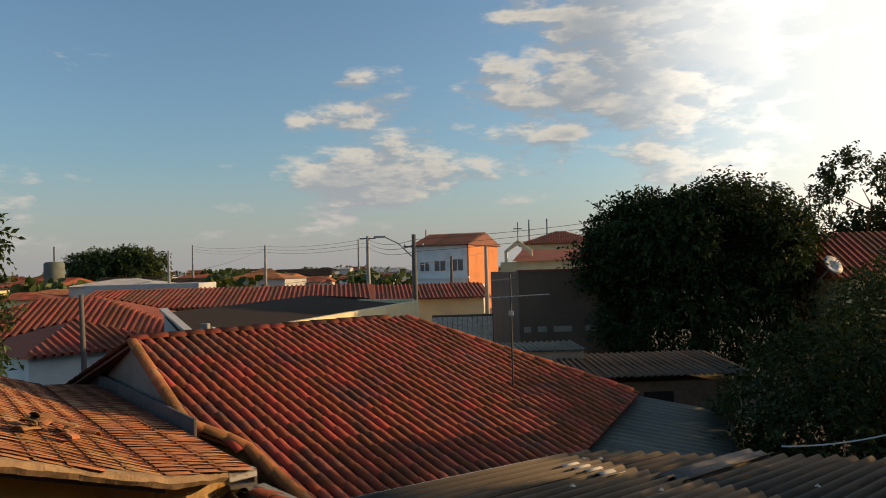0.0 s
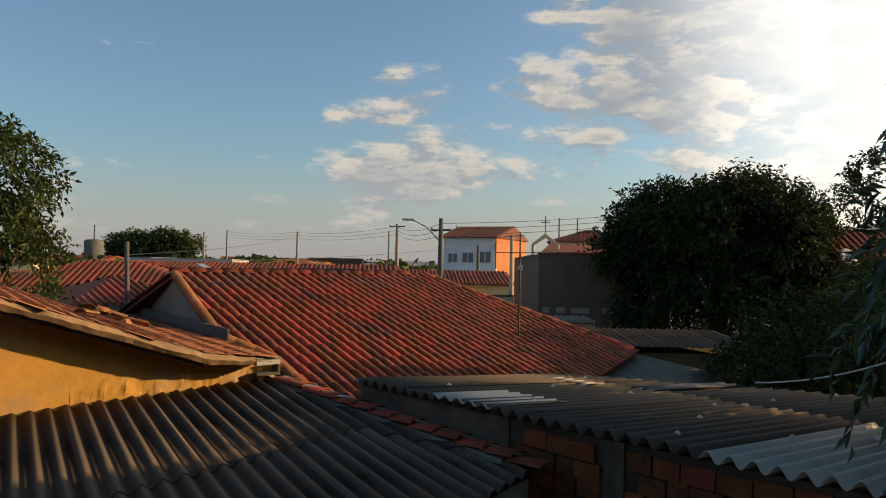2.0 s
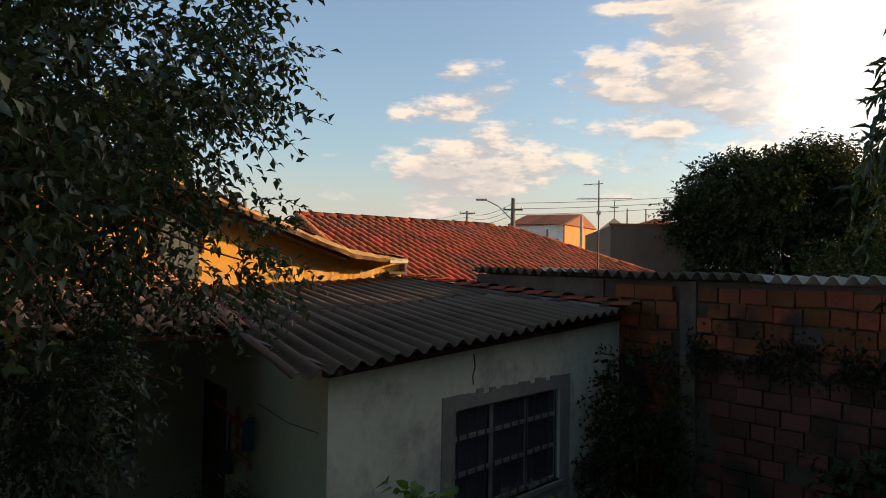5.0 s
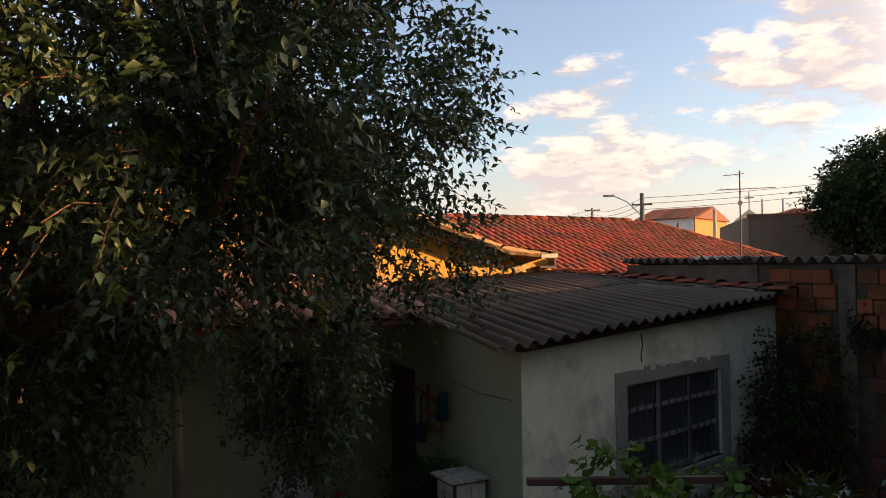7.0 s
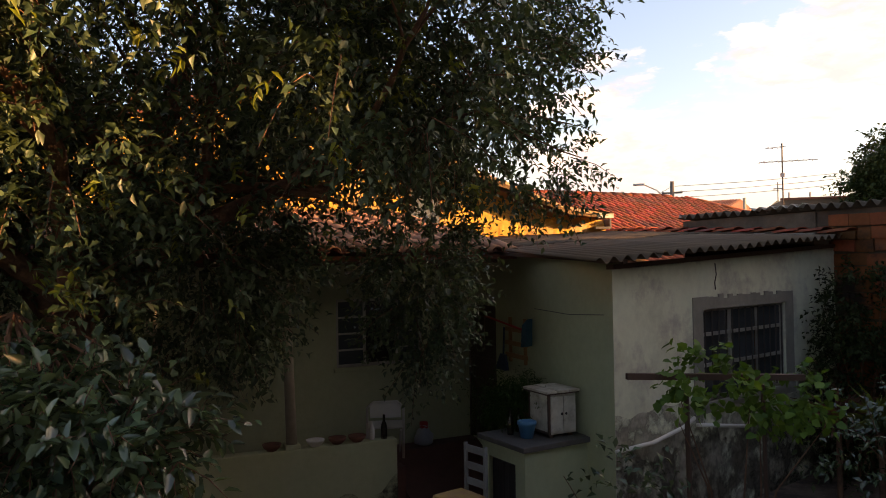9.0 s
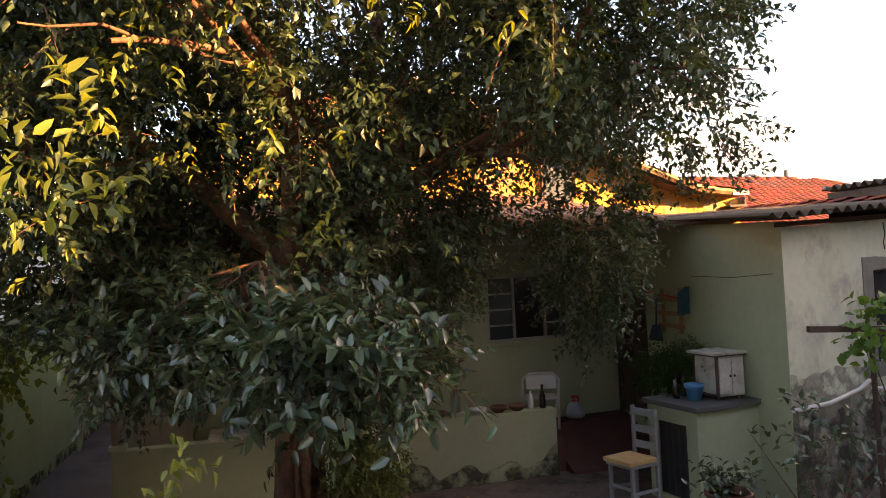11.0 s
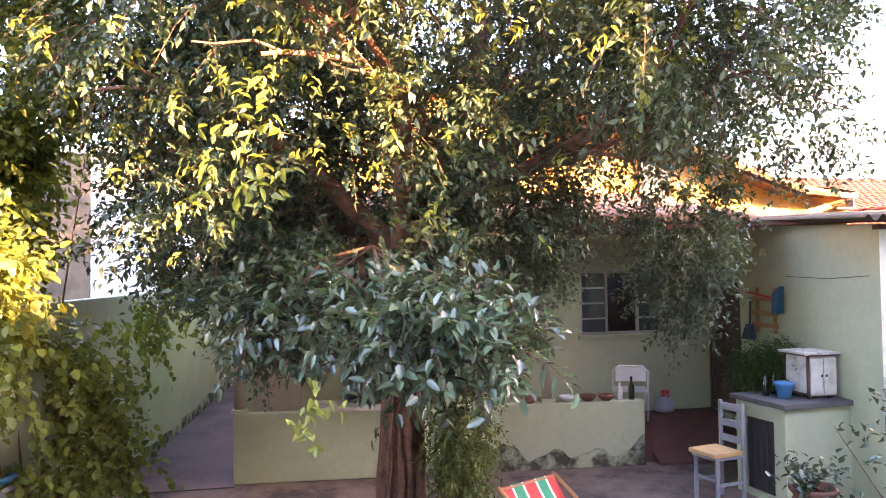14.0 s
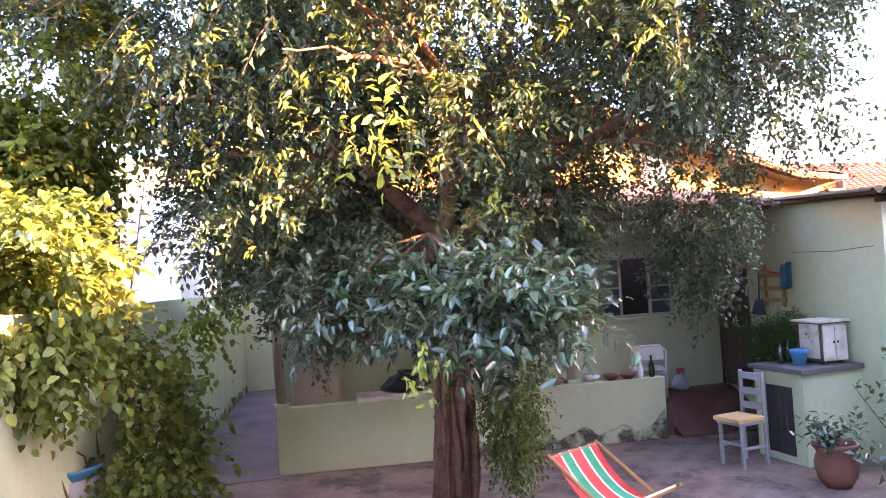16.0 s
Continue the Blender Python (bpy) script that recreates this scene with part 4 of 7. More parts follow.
        ob = part("broken_tile", barrel(0.2, rng.uniform(0.18, 0.4), 0.05), "tile_old", at=fr1 @ pose(x, y, 0.10 + 0.02 * k % 0.08, rng.uniform(-9, 9), rng.uniform(-14, 14), rng.uniform(0, 360)))
        tagged(ob, "loose broken clay tile lying on the old roof", "roof tile", "loose roof tiles")
    structure("passage_end", Soup().box(-7.0, -5.8, 12.6, 12.75, 0, 2.9), "green_wall", "green wall closing the end of the passage", "wall", HB)
    # left boundary wall
    structure("wall_boundary_left", Soup().box(-0.16, 0.0, -14.5, 8.0, 0, 2.05), "green_wall", "grey-green plastered boundary wall", "wall", BOUND)
    foot = Soup()
    for i in range(260):
        y0, y1 = -10 + 0.07 * i, -10 + 0.07 * (i + 1)
        h = [0.34 + 0.18 * noise.noise((q * 0.9, 5, 0)) + 0.08 * noise.noise((q * 3, 5, 0)) for q in (y0, y1)]
        foot.add([(0.004, y0, 0), (0.004, y1, 0), (0.004, y1, h[1] * 0.5), (0.004, y0, h[0] * 0.5)], [(0, 1, 2, 3)])
    structure("boundary_damp", foot, "mould", "dark damp stain along the boundary wall's foot", "wall stain", BOUND)
    structure("neighbour_wall", Soup().box(LEFT_X - 0.75, LEFT_X + 0.2, 9.0, 14, 0, 4.3), "white_wall", "white plastered wall of the neighbouring house", "wall", HB)

    # the white house's shaded side, with the shade painted as dark cement
    structure("neighbour_yard_wall", Soup().box(LEFT_X - 3.6, LEFT_X - 0.76, 9.0, 9.2, 0, 4.15), "sooty_shade_cement", "shaded side of the white house, its shade put into a dark colour", "wall", HB)


house()

# ---- brick boundary wall and the neighbour's shed roof ----


def moss_mesh(rs, p):
    """Little upturned flakes at points."""
    n = len(p)
    d = rs.normal(0, 1, (n, 3)) + np.array([-0.8, 0, 0])
    e = np.cross(d, rs.normal(0, 1, (n, 3)))
    d *= (0.035 / np.linalg.norm(d, axis=1))[:, None]
    e *= (0.018 / np.linalg.norm(e, axis=1))[:, None]
    v = np.stack([p - e, p + e, p + d + e * 0.4, p + d - e * 0.4], 1).reshape(-1, 3)
    return mesh_of("moss", v, [(4 * k, 4 * k + 1, 4 * k + 2, 4 * k + 3) for k in range(n)], "moss")


def brick_wall():
    y0, y1, top = -8.0, 6.35, 3.30
    w = tagged(new("wall_brick"), "unplastered hollow-brick boundary wall, dark with soot and moss", "wall", kind="structure")
    part("mortar_core", Soup().box(BRICK_X, BRICK_X + 0.13, y0, y1, 0, top), "mortar", w, at=HB)
    # grey render at the end by the gable, and a cement pillar
    part("render_patch", Soup().box(BRICK_X - 0.025, BRICK_X, 3.95, y1, 2.86, top, soft=0.01), "sooty_shade_cement", w, at=HB)
    part("pillar", Soup().box(BRICK_X - 0.03, BRICK_X, 2.66, 2.86, 0, top, soft=0.02), "sooty_shade_cement", w, at=HB)
    rng = random.Random(2)
    bh = 0.17
    kinds = {}
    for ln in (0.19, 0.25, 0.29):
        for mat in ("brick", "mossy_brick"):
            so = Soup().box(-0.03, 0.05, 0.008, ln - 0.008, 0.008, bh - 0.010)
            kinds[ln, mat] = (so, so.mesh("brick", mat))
    rest = {k: [] for k in kinds}
    count = 0
    for r in range(int(top / bh)):
        yy = y0 + rng.uniform(0, 0.25)
        while yy + 0.29 < y1:
            ln = rng.choice((0.19, 0.25, 0.29, 0.29))
            z = r * bh + 0.02
            mid = yy + ln / 2
            if not (2.58 < mid < 2.94) and not (yy + ln > 4.0 and z + bh > 2.86 + 0.1 * noise.noise((mid * 2, 0, 0))) and rng.random() > 0.03:
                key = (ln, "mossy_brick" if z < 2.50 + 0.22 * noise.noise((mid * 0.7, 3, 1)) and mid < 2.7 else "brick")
                m = HB @ pose(BRICK_X - 0.010 + rng.gauss(0, 0.010), yy, z + rng.gauss(0, 0.006), rng.gauss(0, 1.2), rng.gauss(0, 1.5), rng.gauss(0, 1.8))
                if count < 300 and -1.9 < yy < 5.2 and z > 1.5:
                    piece("brick", kinds[key][1], w, m)
                    count += 1
                else:
                    rest[key].append(m)
            yy += ln
    for key, mats in rest.items():
        if mats:
            tagged(piece("far_bricks", joined("far_bricks", kinds[key][0], mats, key[1]), w), kind="stuff")
    # dark moss where damp runs along the wall
    rs = np.random.default_rng(33)
    p = np.stack([np.full(5200, BRICK_X - 0.05), rs.uniform(-3.5, 2.75, 5200), rs.normal(2.55, 0.12, 5200)], 1)
    keep = np.array([noise.noise(Vector((q[1] * 1.6, q[2] * 3.0, 0))) > -0.12 for q in p])
    p = p[keep]
    p[:, 0] -= rs.uniform(0, 0.03, len(p))
    tagged(piece("moss", moss_mesh(rs, p), w, HB), kind="stuff")
    # grey shed roof beyond, falling away
    ro = tagged(new("shed_roof"), "patched grey corrugated fibre-cement roof of the neighbouring shed", "roof", kind="structure")
    rng = random.Random(8)
    fall, edge = 0.07, BRICK_X - 0.10
    fr0 = lambda y, x: slope(lot(x, y, 3.36 - fall * (x - edge)), 135, fall)
    wsh = 0.885
    for i in range(12):
        y = -4.3 + i * wsh
        wd = wsh + 0.06
        far = min(8.4 + (6.5 - y) * 1.05, 14.5)
        for k, (xa, xb) in enumerate(((edge, 8.0), (7.9, far))):
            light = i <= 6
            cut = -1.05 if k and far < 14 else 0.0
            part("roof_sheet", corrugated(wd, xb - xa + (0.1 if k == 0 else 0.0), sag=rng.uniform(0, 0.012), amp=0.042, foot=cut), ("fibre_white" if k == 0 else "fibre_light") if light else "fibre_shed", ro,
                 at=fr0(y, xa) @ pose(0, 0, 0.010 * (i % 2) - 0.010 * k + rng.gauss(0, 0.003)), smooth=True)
    bar = [(x, y, 3.36 - fall * (x - edge) + z) for x in (edge, 8.1) for y in (6.31, 6.36) for z in (0.0, 0.04)]
    part("end_flashing", Soup().add(bar, [(0, 1, 3, 2), (4, 6, 7, 5), (0, 4, 5, 1), (2, 3, 7, 6), (1, 5, 7, 3), (0, 2, 6, 4)]), "flashing", ro, at=HB)
    part("roof_patch", corrugated(0.72, 0.34), "fibre_white", ro, at=fr0(5.15, 7.35) @ pose(0, 0, 0.035), smooth=True, label="pale offcut laid over the sheets")
    part("roof_patch", corrugated(0.40, 2.6), "fibre_light", ro, at=fr0(4.45, 7.9) @ pose(0, 0, 0.035), smooth=True, label="pale narrow sheet laid over the roof")
    part("edge_sheet", corrugated(0.9, 1.15), "fibre_white", ro, at=fr0(4.05, edge - 0.03) @ pose(0, 0, 0.035), smooth=True, label="pale short sheet along the wall top")
    # fixing caps
    for k in range(14):
        x, y = rng.uniform(4.8, 9.6), rng.uniform(0.5, 6.1)
        part("fixing_cap", Soup().lathe([(0.0, 0.03), (0.035, 0.0)], 8), "white_paint", ro, at=HB @ pose(x, y, 3.36 - fall * (x - edge) + 0.04))
    structure("shed_wall", Soup().box(9.7, 9.82, -4, 6.0, 0, 2.85), "cement", "grey shed wall behind the roof", "wall", HB)
    # the bluish metal sheets below the tile roof
    me_ = tagged(new("metal_roof"), "blue-grey corrugated metal roof", "roof", kind="structure")
    a_, b_ = Vector((0.686, 0.728, 0.224)).normalized(), Vector((0.728, -0.686, -0.215)).normalized()
    m_ = Matrix((a_, b_, a_.cross(b_) if a_.cross(b_).z > 0 else -a_.cross(b_))).transposed().to_4x4()
    m_.translation = (10.3, 7.75, 2.33)
    for i in range(4):
        part("roof_sheet", cut_sheet(i * 1.0, i * 1.0 + 1.03, lambda x: 0.575 * x - 0.3, lambda x: 3.2 + 0.28 * x, pitch=0.20, amp=0.022), "zinc", me_, at=HB @ m_ @ pose(0, 0, 0.004 * (i % 2)), smooth=True)
    part("post", Soup().box(15.7, 15.8, 7.3, 7.4, 0, 2.1), "concrete_pole", me_, at=HB)


brick_wall()

# never in view: a tall wall added to cut the sky's light from behind
structure("wall_back", Soup().box(LEFT_X - 2.2, BRICK_X + 0.2, -8.2, -8.0, 0, 9.5), "dark_cement", "unseen plain wall added behind the yard to block sky light", "wall", HB)

# ---- neighbour's tile roof ----


def tile_house():
    ridge_y, ridge_z, drop = 14.1, 4.50, 0.33
    x0, x1 = 5.30, 15.0
    fr = slope(lot(x0, ridge_y, ridge_z), 45, drop)
    # the verge follows the boundary, aslant to the courses, and steps back at the gutter's end
    verge_x = lambda y: -0.147 * y if y < 3.3 else min(0.0, -0.485 + (y - 3.3) * 0.55)
    tile_field("tile_roof", fr @ pose(-0.645, 0, 0), x1 - x0 + 0.645, 7.6, "red clay barrel-tile roof with darker lichen patches", "tile", pitch=0.215, course=0.36, own=300,
               own_where=lambda x, y: x < 5.8 and 1.0 < y < 5.5, skip=lambda x, y: x - 0.645 < verge_x(y) or x - 0.645 > 7.2 + y * 0.42 or (14.1 - y * 0.95) < 7.3 + 0.30 * (x - 6.345), seed=6, trim=[(1.0, -0.42, 7.545), (0.30, 0.95, 8.15)],
               deck=[(0.645, 0), (7.5, 0), (9.70, 5.2), (4.45, 7.0), (0.645, 7.4), (0.645, 4.2), (0.17, 3.3)])
    fr2 = slope(lot(x1, ridge_y, ridge_z), -135, drop)
    tile_field("tile_roof_back", fr2 @ pose(2.8, 0, 0), 6.9, 6.5, "far slope of the red tile roof", "tile", seed=7)
    cap = tagged(new("ridge_capping"), "row of red ridge tiles", "ridge", kind="structure")
    me = barrel(0.24, 0.42, 0.10).mesh("ridge_tile", "tile", True)
    for k in range(17):
        piece("ridge_tile", me, cap, lot_pose(x0 + k * 0.37 + 0.4, ridge_y, ridge_z + 0.05 + 0.008 * (k % 2), 90) )
    me_v = barrel(0.22, 0.42, 0.08).mesh("verge_tile", "tile_old", True)
    ver = tagged(new("verge_capping"), "row of mortared verge tiles along the roof's side", "verge", kind="structure")
    for k in range(22):
        y = k * 0.36
        piece("verge_tile", me_v, ver, fr @ pose(verge_x(y) + 0.03, y, 0.05, -2, 0, math.degrees(math.atan2(verge_x(y) - verge_x(y + 0.36), 0.36))))
    hip = tagged(new("hip_capping"), "row of red hip tiles down the roof's slanting end", "ridge", kind="structure")
    a, b = Vector((6.9, 0, 0.04)), Vector((9.12, 5.3, 0.04))
    lean = math.degrees(math.atan2(a.x - b.x, b.y - a.y))
    for k in range(15):
        piece("ridge_tile", me, hip, fr @ Matrix.Translation(a.lerp(b, k / 15)) @ pose(0, 0, 0.01 * (k % 2), -2, 0, lean))
    structure("tile_house_gable", Soup().add([(x0 + 0.06 + a + 0.155 * max(y - ridge_y, -3.2), y, z) for a in (0, 0.15) for y, z in ((ridge_y - 3.2, 0), (ridge_y + 6.4, 0), (ridge_y + 6.4, ridge_z - 0.1 - 6.4 * drop), (ridge_y, ridge_z - 0.1), (ridge_y - 3.2, ridge_z - 0.1 - 3.2 * drop))],
              [(4, 3, 2, 1, 0), (5, 6, 7, 8, 9), (0, 1, 6, 5), (1, 2, 7, 6), (2, 3, 8, 7), (3, 4, 9, 8), (4, 0, 5, 9)]), "cement", "grey plastered gable wall of the tile-roofed house", "wall", HB)
    structure("tile_house_end", Soup().add([(x1 - 2.9 + a, y, z) for a in (0, 0.15) for y, z in ((ridge_y - 7.2, 0), (ridge_y + 6.0, 0), (ridge_y + 6.0, ridge_z - 0.12 - 6.0 * drop), (ridge_y, ridge_z - 0.12), (ridge_y - 7.2, ridge_z - 0.12 - 7.2 * drop))],
              [(4, 3, 2, 1, 0), (5, 6, 7, 8, 9), (0, 1, 6, 5), (1, 2, 7, 6), (2, 3, 8, 7), (3, 4, 9, 8), (4, 0, 5, 9)]), "white_wall", "white end wall of the tile-roofed house", "wall", HB)


tile_house()

# ---- trees ----


def town(x, y, z=0.0, rx=0, ry=0, rz=0):
    """The far town's plan, drawn smaller the farther off it lies: a pose with its scale."""
    s = 5.71 / (6.02 - 0.0321 * y)
    return pose(-0.39 + (0.943 * x - 0.0035 * y) * s, s * y, 0.943 * s * z, rx, ry, rz) @ Matrix.Scale(0.943 * s, 4)


def leaf_mesh(name, places, dirs, normals, sizes, mat, ratio=0.42, fold=0.18, droop=0.12):
    """Many folded, pointed leaves in one mesh: base points, the way each grows, the way its face looks, and its length."""
    d = dirs / np.linalg.norm(dirs, axis=1, keepdims=True)
    s = np.cross(d, normals)
    s /= np.linalg.norm(s, axis=1, keepdims=True) + 1e-9
    n = np.cross(s, d)
    L = sizes[:, None]
    w = L * ratio * 0.5
    base = places
    mid = places + d * L * 0.45 - n * 0.0
    tip = places + d * L - n * L * droop * 2
    l1 = places + d * L * 0.30 + s * w + n * L * fold * 0.5
    r1 = places + d * L * 0.30 - s * w + n * L * fold * 0.5
    l2 = places + d * L * 0.72 + s * w * 0.74 + n * L * (fold * 0.35 - droop)
    r2 = places + d * L * 0.72 - s * w * 0.74 + n * L * (fold * 0.35 - droop)
    mid2 = places + d * L * 0.70 - n * L * droop
    v = np.stack([base, l1, r1, l2, r2, tip, mid2], 1).reshape(-1, 3)
    k = np.arange(len(places))[:, None] * 7
    quads = np.concatenate([k + np.array([[0, 1, 3, 6]]), k + np.array([[0, 6, 4, 2]])], 0)
    tris = np.concatenate([k + np.array([[6, 3, 5]]), k + np.array([[6, 5, 4]])], 0)
    me = bpy.data.meshes.new(name)
    me.vertices.add(len(v))
    me.vertices.foreach_set("co", v.astype(np.float32).ravel())
    loops = np.concatenate([quads.ravel(), tris.ravel()])
    me.loops.add(len(loops))
    me.loops.foreach_set("vertex_index", loops.astype(np.int32))
    starts = np.concatenate([np.arange(len(quads)) * 4, len(quads) * 4 + np.arange(len(tris)) * 3])
    me.polygons.add(len(starts))
    me.polygons.foreach_set("loop_start", starts.astype(np.int32))
    me.materials.append(M[mat])
    me.update(calc_edges=True)
    me.validate()
    return me


def plain_leaves(name, places, dirs, normals, sizes, mat, ratio=0.42, fold=0.16):
    """Leaves of four triangles each, for full crowns."""
    d = dirs / np.linalg.norm(dirs, axis=1, keepdims=True)
    s = np.cross(d, normals)
    s /= np.linalg.norm(s, axis=1, keepdims=True) + 1e-9
    n = np.cross(s, d)
    L = sizes[:, None]
    w = L * ratio * 0.5
    v = np.stack([places, places + d * L * 0.45 + s * w + n * L * fold, places + d * L * 0.45 - s * w + n * L * fold, places + d * L - n * L * 0.12, places + d * L * 0.5], 1).reshape(-1, 3)
    k = np.arange(len(places))[:, None] * 5
    tris = np.concatenate([k + np.array([[0, 1, 4]]), k + np.array([[0, 4, 2]]), k + np.array([[1, 3, 4]]), k + np.array([[4, 3, 2]])], 1).reshape(-1, 3)
    me = bpy.data.meshes.new(name)
    me.vertices.add(len(v))
    me.vertices.foreach_set("co", v.astype(np.float32).ravel())
    me.loops.add(tris.size)
    me.loops.foreach_set("vertex_index", tris.astype(np.int32).ravel())
    me.polygons.add(len(tris))
    me.polygons.foreach_set("loop_start", (np.arange(len(tris)) * 3).astype(np.int32))
    me.materials.append(M[mat])
    me.update(calc_edges=True)
    return me


def twigs(rng, centres, outward, per, length, leaf, droop=0.5, spread=0.35):
    """Leaves set alternately along short drooping twigs. Returns places, directions, normals, sizes and the twigs' lines."""
    n = len(centres)
    d = outward + rng.normal(0, spread, (n, 3))
    d[:, 2] -= droop * 0.4
    d /= np.linalg.norm(d, axis=1, keepdims=True)
    s = np.cross(d, rng.normal(0, 1, (n, 3)))
    s /= np.linalg.norm(s, axis=1, keepdims=True)
    P, D, N, S = [], [], [], []
    ln = length * rng.uniform(0.6, 1.3, n)
    for k in range(per):
        f = (k + 0.5) / per
        p = centres + d * (ln * f)[:, None]
        p[:, 2] -= droop * ln * f * f * 0.5
        side = (1 if k % 2 else -1)
        dd = d * 0.55 + side * s * 0.75 + rng.normal(0, 0.28, (n, 3))
        dd[:, 2] -= droop * 0.45
        P.append(p + rng.normal(0, 0.012, (n, 3)))
        D.append(dd)
        nn = rng.normal(0, 0.45, (n, 3))
        nn[:, 2] += 1.0
        N.append(nn)
        S.append(leaf * rng.uniform(0.65, 1.2, n))
    end = centres + d * ln[:, None]
    end[:, 2] -= droop * ln * 0.5
    return np.concatenate(P), np.concatenate(D), np.concatenate(N), np.concatenate(S), (centres, end)


def in_blob(rng, n, centre, radii, shell=0.55):
    """Points in an ellipsoid, most of them towards its surface, with the way out."""
    u = rng.normal(0, 1, (n, 3))
    u /= np.linalg.norm(u, axis=1, keepdims=True)
    r = shell + (1 - shell) * rng.uniform(0, 1, n) ** 0.6
    return np.array(centre) + u * r[:, None] * np.array(radii), u


def limb(rng, soup, start, way, length, radius, depth, tips, bend=0.25, sides=8, split=3):
    """A crooked tapering limb with smaller ones; its ends are gathered in tips."""
    pts, rad = [Vector(start)], [radius]
    d = Vector(way).normalized()
    n = 5
    for i in range(n):
        d = (d + Vector(rng.normal(0, bend * 0.5, 3))).normalized()
        pts.append(pts[-1] + d * length / n)
        rad.append(radius * (1 - 0.55 * (i + 1) / n))
    soup.tube(pts, rad, sides, caps=False)
    tips.append(tuple(pts[-1]))
    if depth > 0:
        for k in range(split):
            i = rng.integers(2, n + 1)
            w = (d + Vector(rng.normal(0, 0.75, 3))).normalized()
            w.z = max(w.z, -0.15)
            limb(rng, soup, pts[i], w, length * rng.uniform(0.55, 0.75), rad[i] * 0.7, depth - 1, tips, bend, max(5, sides - 1), split)


def patio_tree():
    rng = np.random.default_rng(11)
    at = Vector((-5.17, -1.26, 0))
    tree = thing("tree", Matrix.Translation(at), "broad patio tree with dark glossy leaves and drooping sprays", "tree")
    tips = []
    # fluted, slightly leaning trunk
    trunk = Soup()
    pts, rad = [], []
    for i in range(33):
        f = i / 32
        pts.append((0.10 * f + 0.03 * math.sin(5 * f), 0.05 * f, 2.55 * f - 0.05))
        rad.append(0.15 - 0.03 * f + 0.07 * math.exp(-f * 9))
    trunk.tube(pts, rad, 72, caps=False)
    def flute(v):
        a = math.atan2(v[1], v[0])
        wide = noise.noise((2.2 * math.cos(a), 2.2 * math.sin(a), v[2] * 0.8))
        fine = abs(noise.noise((6.5 * math.cos(a), 6.5 * math.sin(a), v[2] * 1.3)))
        return tuple(Vector(v) + Vector((v[0], v[1], 0)) * (0.45 * wide + 0.10 - 0.75 * fine))

    trunk.v = [flute(v) for v in trunk.v]
    top = Vector(pts[-1])
    part("trunk", trunk, "bark", tree, "brown fluted trunk", smooth=True)
    for way, ln, r, d in (((0.75, 0.4, 0.8), 1.9, 0.10, 2), ((0.15, 0.1, 1.0), 2.2, 0.12, 2), ((-0.7, 0.25, 0.75), 1.9, 0.10, 2), ((-0.35, -0.65, 0.7), 1.7, 0.09, 2), ((0.5, -0.6, 0.6), 1.7, 0.085, 2), ((0.1, 0.8, 0.7), 1.7, 0.09, 2)):
        wood = Soup()
        limb(rng, wood, top - Vector((0, 0, rng.uniform(0, 0.5))), way, ln, r, d, tips)
        part("limb", wood, "bark", tree, smooth=True)
    for start, way, ln, r in (((0.05, 0, 1.75), (0.6, -1.0, 0.35), 1.9, 0.05), ((0.05, 0, 2.0), (-1.0, -0.35, 0.3), 1.9, 0.05)):
        wood = Soup()
        limb(rng, wood, start, way, ln * 0.8, r * 0.8, 0, tips)
        part("limb", wood, "bark", tree, smooth=True)
    # crown
    blobs = [((-5.2, -0.5, 5.6), (2.75, 2.6, 2.1), 4700), ((-3.1, 0.5, 4.6), (1.05, 1.1, 1.15), 1500), ((-3.50, 1.0, 2.78), (0.34, 0.34, 0.98), 620), ((-3.1, -0.9, 4.0), (0.9, 0.9, 0.8), 700),
             ((-5.9, -2.6, 4.7), (2.1, 1.4, 1.4), 1500), ((-4.3, -2.3, 4.95), (1.6, 1.3, 1.1), 1300), ((-7.2, -0.6, 3.9), (1.3, 1.2, 1.4), 1700), ((-6.7, -1.5, 3.7), (1.2, 0.9, 0.9), 900), ((-6.0, -1.9, 2.15), (0.7, 0.5, 0.42), 330), ((-2.8, 1.1, 3.8), (0.5, 0.5, 0.55), 240), ((-2.5, 1.15, 3.6), (0.32, 0.32, 0.42), 130), ((-7.9, -1.7, 5.2), (1.6, 1.5, 1.3), 1500), ((-4.6, -0.6, 2.75), (0.6, 0.6, 0.5), 520), ((-5.0, -0.2, 2.3), (0.6, 0.6, 0.45), 460), ((-6.2, -2.2, 2.9), (0.9, 0.7, 0.7), 420),
             ((-5.6, 0.8, 3.9), (1.6, 1.1, 0.5), 330), ((-4.2, 0.9, 4.0), (1.1, 1.0, 0.6), 300), ((-5.3, -1.9, 3.25), (1.5, 0.6, 0.55), 520), ((-6.3, -0.9, 2.6), (0.9, 0.9, 0.6), 380),
             ((-4.9, -1.75, 2.6), (0.7, 0.4, 0.5), 300), ((-5.0, 0.1, 3.2), (1.1, 0.6, 0.5), 380)]
    C, U = [], []
    for c, r, n in blobs:
        p, u = in_blob(rng, n, c, r, 0.42)
        C.append(p)
        U.append(u)
    C, U = np.concatenate(C), np.concatenate(U)
    # holes in the crown: drop sprays where a slow noise is low
    keep = np.array([noise.noise(Vector(p) * 1.3) > -0.30 for p in C])
    low = (C[:, 2] < 2.6) & (np.hypot(C[:, 0] + 5.12, C[:, 1] + 1.22) < 0.8)
    C, U = C[keep & ~low], U[keep & ~low]
    P, D, N, S, tw = twigs(rng, C - np.array(at), U, 14, 0.40, 0.069, droop=0.28)
